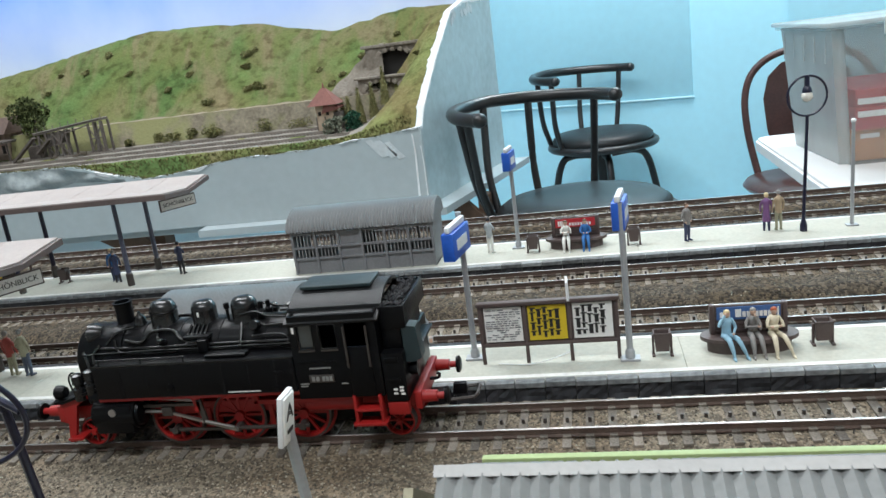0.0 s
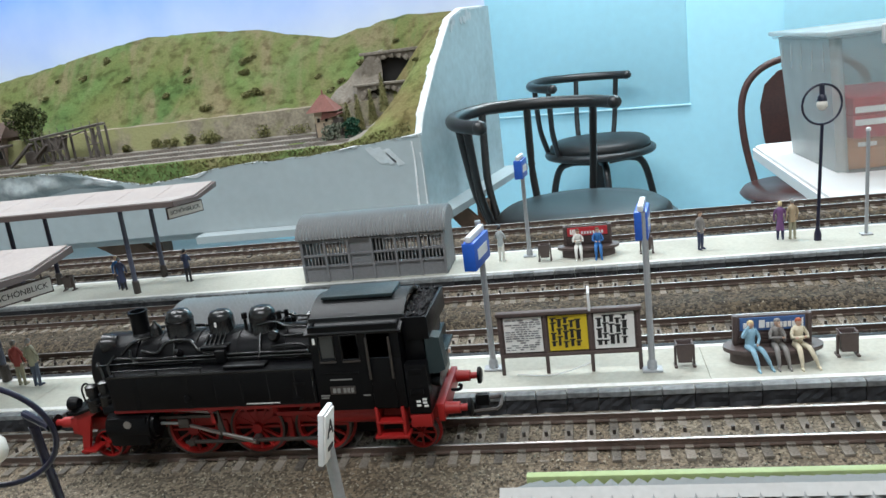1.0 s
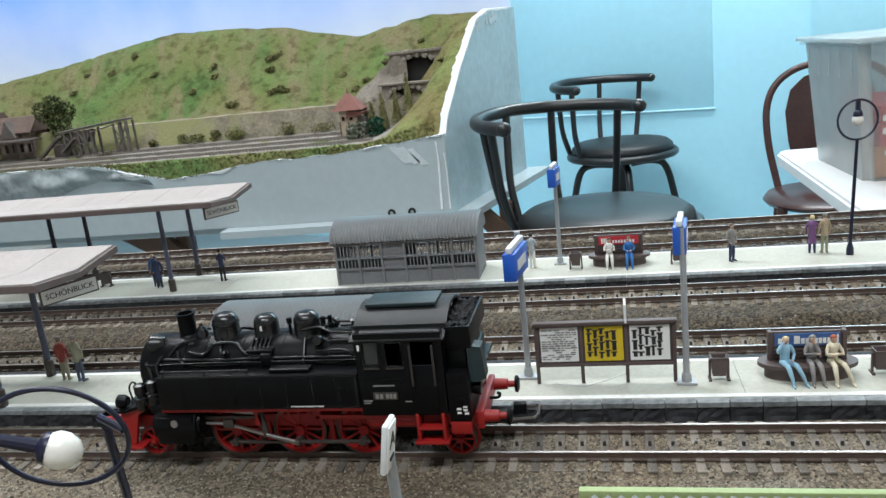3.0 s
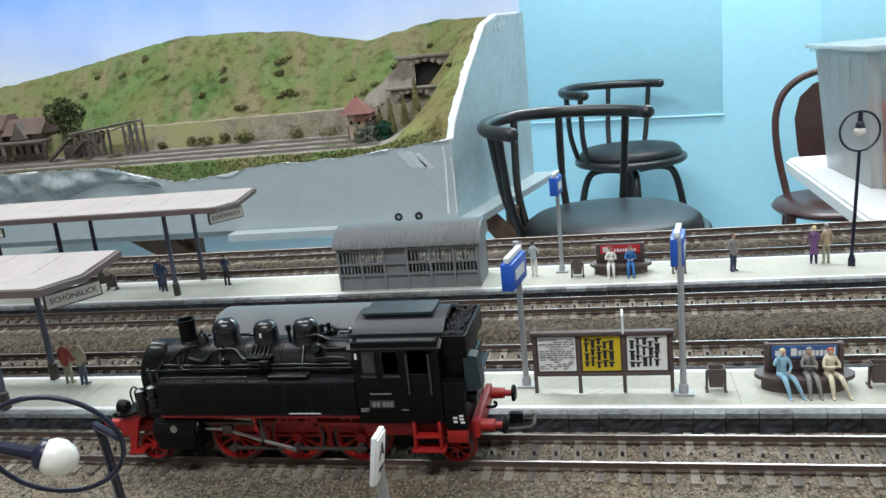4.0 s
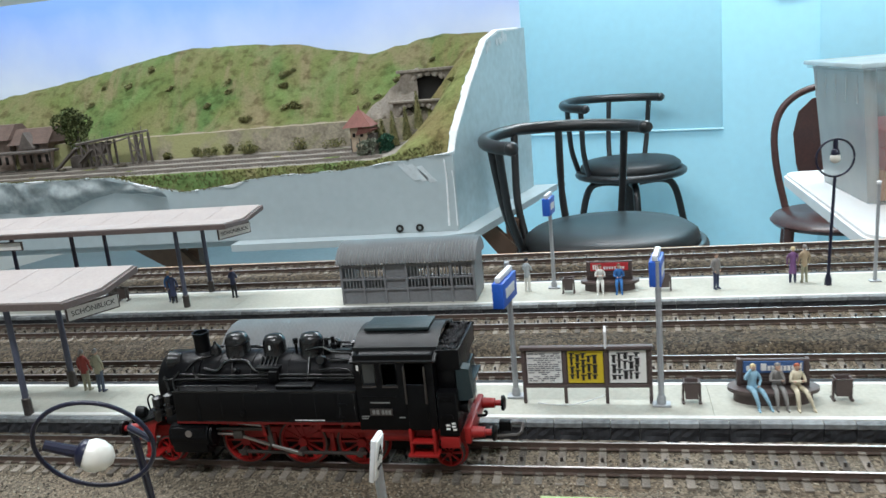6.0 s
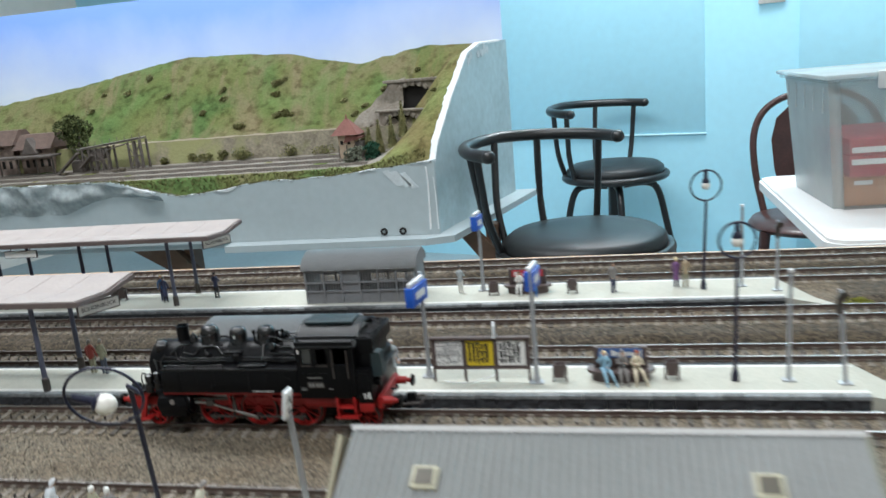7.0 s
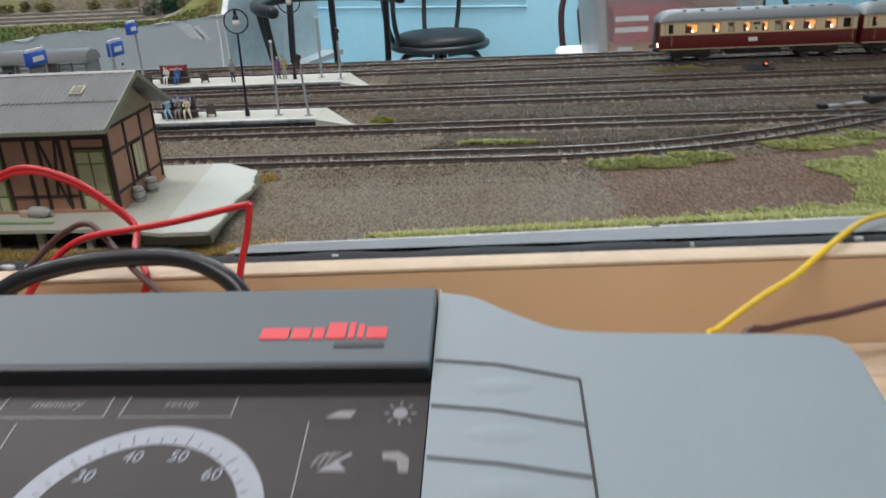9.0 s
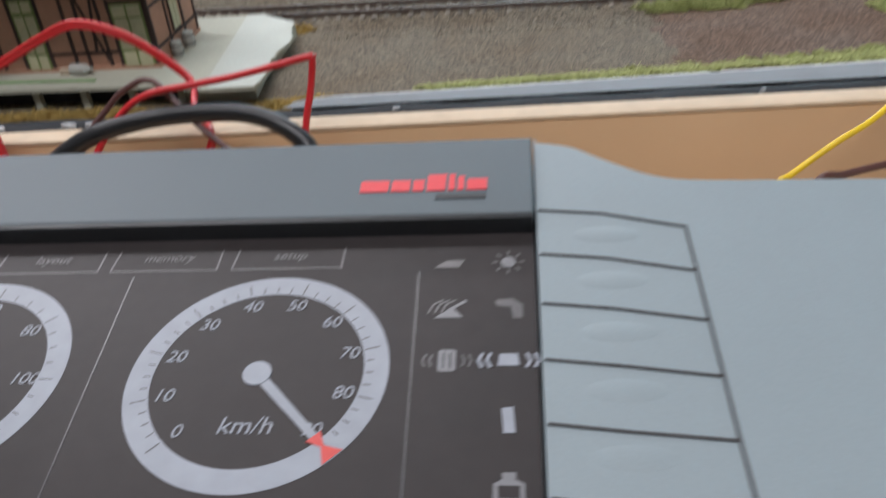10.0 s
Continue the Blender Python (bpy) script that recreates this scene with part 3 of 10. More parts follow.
def mossy_wall():
    """A rough brown stone wall, overgrown with olive moss in soft patches."""
    m = mat("mossy_brown_wall", (0.105, 0.090, 0.060), 0.9, var=0.4, fine=150, broad=30, bump=0.6, dist=0.003, tint=(0.185, 0.160, 0.112))
    n, l = m.node_tree.nodes, m.node_tree.links
    b = n["Principled BSDF"]
    stone = b.inputs["Base Color"].links[0].from_socket
    co = n.new("ShaderNodeTexCoord")
    ns = n.new("ShaderNodeTexNoise")
    ns.inputs["Scale"].default_value, ns.inputs["Detail"].default_value = 16, 6
    l.new(co.outputs["Object"], ns.inputs["Vector"])
    sp = n.new("ShaderNodeSeparateXYZ")
    l.new(co.outputs["Object"], sp.inputs[0])
    far = n.new("ShaderNodeMapRange")
    far.inputs["From Min"].default_value, far.inputs["From Max"].default_value = -0.60, -0.95
    far.inputs["To Min"].default_value, far.inputs["To Max"].default_value = -0.10, 0.22
    l.new(sp.outputs["X"], far.inputs["Value"])
    ad = n.new("ShaderNodeMath")
    l.new(ns.outputs["Fac"], ad.inputs[0])
    l.new(far.outputs[0], ad.inputs[1])
    r = n.new("ShaderNodeValToRGB")
    r.color_ramp.elements[0].position, r.color_ramp.elements[1].position = 0.48, 0.66
    l.new(ad.outputs[0], r.inputs[0])
    mx = n.new("ShaderNodeMix")
    mx.data_type = "RGBA"
    mx.inputs[7].default_value = (0.150, 0.150, 0.062, 1)
    l.new(r.outputs[0], mx.inputs[0])
    l.new(stone, mx.inputs[6])
    l.new(mx.outputs[2], b.inputs["Base Color"])
    return m


def hill_layout():
    t = thing("hill_layout", "scenic hill model on a grey painted panel box", "model landscape", kind="structure")
    # terrain
    ys = [1.2, 1.206, 1.212, 1.218] + list(np.arange(1.228, 1.374, 0.012)) + [1.375, 1.39] + list(np.arange(1.40, 1.621, 0.01))
    us = np.linspace(0, 1, 150)
    vs = []
    for y in ys:
        xr = end_x(y) - 0.004
        for u in us:
            x = -2.3 + (xr + 2.3) * u
            vs.append((x, y, hill_z(x, y)))
    k = len(us)
    fs = [(i * k + j, i * k + j + 1, (i + 1) * k + j + 1, (i + 1) * k + j) for i in range(len(ys) - 1) for j in range(k - 1)]
    me = bpy.data.meshes.new("terrain")
    me.from_pydata(vs, [], fs)
    for m_ in (HILL, mossy_wall(), TRACK_BED, PATH_M, DRY_HILL):
        me.materials.append(m_)
    idx = []
    for f in fs:
        x, y, z = [sum(vs[i][c] for i in f) / 4 for c in range(3)]
        w = x > end_x(y) - 0.12
        g = 0
        if 1.219 < y < 1.375 and not w and noise.noise(Vector((x * 20, y * 40, 3))) < 0.42:
            g = 2
        elif 1.375 <= y < 1.391 and not w:
            g = 1
        elif 1.391 <= y < 1.425 and not w:
            g = 3
        if g == 0 and x > end_x(y) - 0.19 + 0.05 * noise.noise(Vector((x * 12, y * 12, 6))):
            g = 4
        idx.append(g)
    me.polygons.foreach_set("material_index", idx)
    me.polygons.foreach_set("use_smooth", [True] * len(fs))
    ob = new("terrain", me)
    ob.parent = t
    ob["label"] = "grassy model hillside with track ledges"
    # front panel following the rim
    b = B()
    xs = np.linspace(-2.3, -0.2135, 140)
    rows = []
    for x in xs:
        top = lerp_list(x, RIM) + 0.004 + 0.0025 * noise.noise(Vector((x * 25, 0, 0)))
        rows.append([b.verts.new(p) for p in ((x, 1.186, -0.182), (x, 1.186, top), (x, 1.199, top), (x, 1.199, -0.182))])
    for p, q in zip(rows, rows[1:]):
        for i in range(4):
            b.faces.new((p[i], q[i], q[(i + 1) % 4], p[(i + 1) % 4]))
    b.faces.new(rows[-1][::-1])
    bmesh.ops.recalc_face_normals(b, faces=b.faces[:])
    part("front_panel", b, GREY_PAINT, t, "grey painted front panel", smooth=0)
    # white filler along the rim and smears below it
    b = B()
    rows = []
    for x in np.linspace(-1.4, -0.22, 170):
        top = lerp_list(x, RIM) + 0.0055 + 0.0025 * noise.noise(Vector((x * 25, 0, 0)))
        n = noise.noise(Vector((x * 16, 3, 1)))
        d = 0.016 * n + 0.005 * noise.noise(Vector((x * 70, 3, 1)))
        rows.append([b.verts.new(p) for p in ((x, 1.1845, top - d), (x, 1.1835, top - 0.0012), (x, 1.189, top - 0.0006))] if d > 0.0012 else None)
    for p, q in zip(rows, rows[1:]):
        if p is None or q is None:
            continue
        for i in range(2):
            b.faces.new((p[i], q[i], q[i + 1], p[i + 1]))
    part("plaster_rim", b, WHITE_PLASTER, t, "rough white filler along the rim", smooth=60)
    rng = random.Random(23)
    for x, z, w in ((-0.302, -0.071, 0.030), (-0.318, -0.069, 0.030), (-0.284, -0.075, 0.026)):
        b = B()
        out = [(x, z + 0.017), (x + 0.011, z + 0.019)] + [(x + 0.011 + w * u, z + 0.019 - 0.031 * u + rng.uniform(-0.001, 0.001)) for u in (0.3, 0.6, 1.0)] + [(x + w * u - 0.002, z + 0.017 - 0.031 * u + rng.uniform(-0.0015, 0.001)) for u in (1.0, 0.7, 0.35)]
        prism(b, out, 1.1852, 1.187, "y")
        part("paint_smear", b, mat("thin_grey_filler", (0.52, 0.57, 0.59), 0.8, var=0.15, fine=120, broad=40), t, "thin pale filler smear", smooth=0)
    # rough painted rocks under the rim, further along
    b = B()
    rows = []
    for x in np.linspace(-2.25, -0.80, 150):
        top = lerp_list(x, RIM) + 0.002
        low = top - 0.010 - 0.055 * smooth01((-0.80 - x) / 0.3) - 0.012 * noise.noise(Vector((x * 14, 2, 0)))
        row = []
        for k in range(9):
            z = top + (low - top) * k / 8
            bump = max(0.0, 0.008 + 0.012 * noise.noise(Vector((x * 22, z * 34, 6))) + 0.006 * noise.noise(Vector((x * 60, z * 80, 2)))) * (1 - (k / 8) ** 3)
            row.append(b.verts.new((x, 1.1855 - bump, z)))
        rows.append(row)
    for p, q in zip(rows, rows[1:]):
        for i in range(8):
            b.faces.new((p[i], p[i + 1], q[i + 1], q[i]))
    part("plaster_rocks", b, mat("grey_white_plaster_rock", (0.27, 0.31, 0.32), 0.85, var=0.25, fine=90, broad=22, bump=0.5, dist=0.002, tint=(0.42, 0.47, 0.48)), t, "rough grey and white plaster rocks", smooth=70)
    # end panel
    b = B()
    rows = []
    for y in np.linspace(1.1994, 1.64, 60):
        x = end_x(y)
        top = lerp_list(y, END_TOP) + 0.002
        rows.append([b.verts.new(p) for p in ((x - 0.006, y, -0.182), (x - 0.006, y, top), (x + 0.006, y, top), (x + 0.006, y, -0.182))])
    for p, q in zip(rows, rows[1:]):
        for i in range(4):
            b.faces.new((p[i], q[i], q[(i + 1) % 4], p[(i + 1) % 4]))
    b.faces.new(rows[0])
    b.faces.new(rows[-1][::-1])
    bmesh.ops.recalc_face_normals(b, faces=b.faces[:])
    part("end_panel", b, END_TINT, t, "grey painted end panel, tinted for the blue wall's reflection", smooth=0)
    b = B()
    rows = []
    for y in np.linspace(1.184, 1.60, 190):
        x = end_x(y)
        top = lerp_list(y, END_TOP) + 0.003
        w = 0.0042 + 0.0046 * noise.noise(Vector((y * 60, 0, 5))) + 0.0034 * noise.noise(Vector((y * 170, 1, 5)))
        w = max(0.0006, w)
        f = max(0.0006, 0.0040 + 0.0050 * noise.noise(Vector((y * 45, 3, 2))) + 0.003 * noise.noise(Vector((y * 150, 3, 2))))
        rows.append([b.verts.new(p) for p in ((x - 0.004 - f, y, top - 0.0035), (x - 0.004, y, top + 0.0012), (x + 0.0066, y, top), (x + 0.0069, y, top - w))])
    for p, q in zip(rows, rows[1:]):
        for i in range(3):
            b.faces.new((p[i], q[i], q[i + 1], p[i + 1]))
    part("plaster_edge", b, WHITE_PLASTER, t, "ragged white filler on the panel's edge", smooth=60)
    # thin smears of filler below the top of the end panel
    rng = random.Random(17)
    for i in range(9):
        y = rng.uniform(1.40, 1.56)
        x = end_x(y) + 0.0064
        z = lerp_list(y, END_TOP) - rng.uniform(0.006, 0.022)
        w, h = rng.uniform(0.004, 0.012), rng.uniform(0.006, 0.020)
        b = B()
        out = [(w * math.cos(a) * rng.uniform(0.5, 1.0), h * math.sin(a) * rng.uniform(0.5, 1.0)) for a in (2 * math.pi * k / 9 for k in range(9))]
        prism(b, out, 0.0, 0.0006, "x", m=pose(x, y, z, 0, 0, -12.5))
        part("paint_smear", b, mat("thin_grey_filler", (0.52, 0.57, 0.59), 0.8, var=0.15, fine=120, broad=40), t, "thin pale filler smear", smooth=0)
    # drips down the corner
    rng = random.Random(4)
    for i in range(6):
        b = B()
        x = -0.2195 + rng.uniform(-0.014, 0.004)
        z0 = -0.045 - rng.uniform(0, 0.03)
        tube(b, [(x, 1.1852, z0), (x + 0.002, 1.1850, z0 - 0.03), (x + rng.uniform(-0.003, 0.003), 1.1852, -0.172)], 0.0011, 5)
        part("paint_drip", b, WHITE_PLASTER, t, "thin white paint drip")
    # shelf under the panels
    b = prism(B(), [(-0.66, 1.15), (-0.235, 1.15), (end_x(1.17) + 0.045, 1.17), (end_x(1.66) + 0.055, 1.66), (-0.66, 1.66)], -0.196, -0.1825)
    part("shelf", b, GREY_PAINT, t, "grey painted shelf under the box", smooth=0)
    part("shelf_back", prism(B(), [(-2.3, 1.2), (-0.6605, 1.2), (-0.6605, 1.66), (-2.3, 1.66)], -0.196, -0.1825), GREY_PAINT, t, smooth=0)
    for x in (-0.327, -0.288):
        b = lathe(B(), [(0.0035, -0.001), (0.0075, -0.001), (0.0075, 0.002), (0.0035, 0.002), (0.0035, -0.001)], (x, 1.186, -0.173), (0, -1, 0), 14)
        part("grommet", b, DARK, t, "small dark cable grommet")
    for x0, y0, dx in ((-0.9, 1.28, 0.09), (-0.20, 1.30, 0.01)):
        b = prism(B(), [(x0 - dx, -0.1965), (x0 + 0.03, -0.1965), (x0 + 0.1, -0.27), (x0 + 0.055, -0.28)], y0, y0 + 0.02, "y")
        part("bracket", b, DARK_PLY, t, "bare brown wooden shelf bracket")
        part("post", box(B(), x0 + 0.055, x0 + 0.08, y0 + 0.0205, y0 + 0.06, FLOOR_Z, -0.1965), DARK_PLY, t, "wooden support post")
    # painted sky
    b = box(B(), -2.7, -0.122, 1.622, 1.632, -0.18, 0.365, 0.001)
    part("sky_board", b, sky_board_mat(), t, "backdrop board painted as blue sky")
    # model tracks on the ledge
    for y in (1.243, 1.288, 1.335):
        for s in (-1, 1):
            part("rail", box(B(), -2.25, -0.36, y + s * 0.0083 - 0.0005, y + s * 0.0083 + 0.0005, ledge_z(y), ledge_z(y) + 0.0030), LEDGE_RAIL, t)
    b = B()
    for y in (1.243, 1.288, 1.335):
        for i in range(250):
            x = -2.2 + i * 0.0072
            box(b, x, x + 0.003, y - 0.014, y + 0.014, ledge_z(y) - 0.002, ledge_z(y) + 0.0008)
    tagged(part("sleepers", b, mat("ledge_sleeper", (0.165, 0.148, 0.128), 0.9, var=0.25), t, "rows of small brown sleepers"), kind="stuff")
    return t


hill_layout()


def portal(m, w, h, label):
    p = thing("tunnel_portal", label, "tunnel portal", "stone tunnel mouths", m=m)
    b = B()
    n = 14
    arch = [(-w / 2, 0)] + [(-w / 2 * math.cos(math.pi * i / n), h * 0.45 + h * 0.55 * math.sin(math.pi * i / n)) for i in range(n + 1)] + [(w / 2, 0)]
    outer = [(-w * 0.66, 0), (-w * 0.66, h * 1.12), (w * 0.66, h * 1.12), (w * 0.66, 0)]
    loop = outer + arch[::-1]
    prism(b, loop, -0.008, 0.012, "y")
    bmesh.ops.triangulate(b, faces=[f for f in b.faces if len(f.verts) > 4])
    part("wall", b, PORTAL_STONE, p, smooth=0)
    part("cornice", box(B(), -w * 0.74, w * 0.74, -0.013, 0.013, h * 1.12, h * 1.24, 0.001), PORTAL_STONE, p)
    # solid block: the shade inside the bore is its near-black colour
    part("hollow", prism(B(), arch, 0.004, 0.05, "y"), DARK, p, "near-black block for the tunnel's inner shade", smooth=0)
    for i in range(9):
        a = math.pi * (i + 0.5) / 9
        c, s = math.cos(a), math.sin(a)
        part("arch_stone", box(B(), -0.0045, 0.0045, -0.011, -0.006, -0.003, 0.006, 0.0006, m=Matrix.Translation((-w / 2 * c, 0, h * 0.45 + h * 0.55 * s)) @ Matrix.Rotation(-(math.pi / 2 - a), 4, "Y")), PORTAL_STONE, p)
    return p


portal(pose(-0.303, 1.452, 0.048, 0, 0, -12), 0.098, 0.054, "upper stone tunnel portal cut into the hill")
portal(pose(-0.318, 1.392, 0.004, 0, 0, -16), 0.088, 0.040, "lower stone tunnel portal behind conifers")


def rock_cutting():
    """Brown rocks round the two tunnel mouths."""
    b = B()
    edge = [(-0.445, 0.020), (-0.428, 0.046), (-0.39, 0.078), (-0.355, 0.108), (-0.30, 0.122), (-0.262, 0.112), (-0.232, 0.07)]
    rows = []
    for i in range(44):
        x = -0.445 + 0.115 * i / 43
        top = lerp_list(x, edge)
        row = []
        for k in range(18):
            z = -0.036 + (top + 0.036) * k / 17
            y = 1.395 + 0.055 * smooth01((z - 0.02) / 0.05) + (0.012 * noise.noise(Vector((x * 40, z * 55, 1))) + 0.006 * noise.noise(Vector((x * 110, z * 120, 4)))) * (1 - 0.7 * smooth01((z - 0.02) / 0.02))
            row.append(b.verts.new((x, y, z + 0.004 * noise.noise(Vector((x * 60, 0, 3))))))
        row.append(b.verts.new((x, row[-1].co.y + 0.05, row[-1].co.z + 0.004)))
        rows.append(row)
    for p, q in zip(rows, rows[1:]):
        for k in range(18):
            b.faces.new((p[k], q[k], q[k + 1], p[k + 1]))
    solid("rock_cutting", b, PORTAL_STONE, "rough brown rock face round the tunnel mouths", "rocks", kind="structure", smooth=40)


rock_cutting()


def watchtower():
    t = thing("tower_house", "half-timbered tower with a red pyramid roof", "house", m=pose(-0.425, 1.318, -0.036))
    part("wall", box(B(), -0.018, 0.018, -0.016, 0.016, 0, 0.050, 0.0006), CREAM, t)
    b = B()
    flush(b, [(-0.030, -0.027, 0.050), (0.030, -0.027, 0.050), (0.030, 0.027, 0.050), (-0.030, 0.027, 0.050), (-0.004, -0.003, 0.082), (0.004, -0.003, 0.082), (0.004, 0.003, 0.082), (-0.004, 0.003, 0.082)], BOX_F)
    part("roof", b, RED_TILE, t, "red pyramid roof", smooth=0)
    part("finial", cyl(B(), (0, 0, 0.081), (0, 0, 0.092), 0.003, 0.001, 8), RED_TILE, t)
    b = B()
    prism(b, [(-0.004, 0.034), (0.030, 0.040), (0.032, 0.044), (0.002, 0.050)], -0.022, 0.018, "y")
    part("side_roof", b, RED_TILE, t, smooth=0)
    part("annex", box(B(), 0.0185, 0.032, -0.016, 0.012, 0, 0.034), BROWN_WOOD, t)
    for x in (-0.010, 0.006):
        part("window", box(B(), x - 0.003, x + 0.003, -0.0168, -0.0155, 0.030, 0.038), DARK, t)
    for x in (-0.0175, 0.0175, 0.0):
        part("beam", box(B(), x - 0.001, x + 0.001, -0.0172, -0.0155, 0, 0.028), BROWN_WOOD, t)
    return t


watchtower()


def far_station():
    for x, w, h, lab in ((-1.235, 0.085, 0.062, "small far station house with a red-brown roof"), (-1.34, 0.09, 0.075, "far village house with a red-brown roof")):
        t = thing("village_house", lab, "house", "far model houses", m=pose(x, 1.40, -0.034))
        part("wall", box(B(), -w / 2, w / 2, -0.03, 0.03, 0, h), mat("brown_half_timber", (0.24, 0.165, 0.135), 0.85, var=0.35, fine=90, broad=30, tint=(0.40, 0.32, 0.28)), t)
        part("roof", prism(B(), [(-0.045, h), (0.045, h), (0.012, h + 0.034), (-0.012, h + 0.034)], -w / 2 - 0.012, w / 2 + 0.012, "x"), mat("brown_roof_tiles", (0.115, 0.078, 0.064), 0.8, var=0.3, fine=400, broad=60), t, smooth=0)
        part("gable", prism(B(), [(-0.02, h - 0.01), (0.02, h - 0.01), (0.0, h + 0.028)], -0.052, -0.028, "y"), BROWN_WOOD, t, smooth=0)
        for i in range(4):
            part("window", box(B(), -w / 2 + 0.012 + i * 0.02, -w / 2 + 0.020 + i * 0.02, -0.031, -0.029, 0.018, 0.036), DARK, t)
    c = thing("platform_canopy", "small far wooden station canopy", "canopy", m=pose(-1.21, 1.335, -0.034))
    part("roof", box(B(), -0.11, 0.055, -0.022, 0.022, 0.044, 0.049, 0.001), BROWN_WOOD, c)
    for x in (-0.10, -0.05, 0.0, 0.045):
        part("post", cyl(B(), (x, 0, 0), (x, 0, 0.0445), 0.002, seg=6), BROWN_WOOD, c)
    j = thing("coaling_trestle", "dark weathered timber trestle with bracing", "trestle", m=pose(-1.01, 1.345, -0.034))
    part("deck", box(B(), -0.075, 0.090, -0.016, 0.016, 0.060, 0.064, m=Matrix.Rotation(radians(-6), 4, "Y")), BROWN_WOOD, j)
    part("deck_top", box(B(), -0.075, 0.090, -0.017, 0.012, 0.0643, 0.0655, m=Matrix.Rotation(radians(-6), 4, "Y")), mat("pale_grey_planks", (0.36, 0.34, 0.32), 0.85, var=0.25, fine=200, broad=40), j, "pale worn planks")
    rng = random.Random(41)
    for x in (-0.070, -0.052, -0.036, -0.020, -0.004, 0.052, 0.066, 0.082):
        for y in (-0.014, 0.014):
            part("post", box(B(), x - 0.0020, x + 0.0020, y - 0.0020, y + 0.0020, 0, 0.059 + x * 0.105), BROWN_WOOD, j)
    for x0, x1, z0, z1 in ((-0.070, -0.036, 0.004, 0.050), (-0.036, -0.070, 0.004, 0.050), (-0.036, -0.004, 0.006, 0.052), (-0.004, -0.036, 0.006, 0.052), (0.052, 0.082, 0.004, 0.058), (0.082, 0.052, 0.004, 0.058), (-0.004, 0.052, 0.050, 0.062), (-0.070, -0.004, 0.026, 0.029), (0.052, 0.082, 0.032, 0.034)):
        part("brace", tube(B(), [(x0, -0.016, z0), (x1, -0.016, z1)], 0.0015, 5), BROWN_WOOD, j)
    for i in range(9):
        x = -0.07 + 0.155 * i / 8
        part("rail_post", cyl(B(), (x, -0.014, 0.064 + x * 0.105), (x, -0.014, 0.074 + x * 0.105 + rng.uniform(-0.001, 0.002)), 0.0008, seg=5), BROWN_WOOD, j)
    part("hopper", prism(B(), [(-0.060, 0.052), (-0.010, 0.056), (-0.018, 0.030), (-0.048, 0.026)], -0.012, 0.014, "y"), BROWN_WOOD, j, "tapered timber hopper", smooth=0)
    for x, z, w in ((-0.135, 0.0, 0.075), (-0.075, 0.012, 0.045)):
        part("stair", box(B(), 0, w, -0.006, 0.006, -0.002, 0.002, m=Matrix.Translation((x, -0.022, z + 0.002)) @ Matrix.Rotation(radians(-38), 4, "Y")), BROWN_WOOD, j)
    part("shed", box(B(), -0.105, -0.078, -0.012, 0.014, 0, 0.030, 0.001), BROWN_WOOD, j)
    for x, y, h in ((-0.115, -0.03, 0.006), (-0.03, -0.034, 0.005), (0.02, -0.03, 0.004), (0.035, -0.025, 0.008)):
        part("crate", box(B(), x - 0.006, x + 0.006, y - 0.004, y + 0.004, 0.001, h, 0.0005), ROCK, j)


far_station()


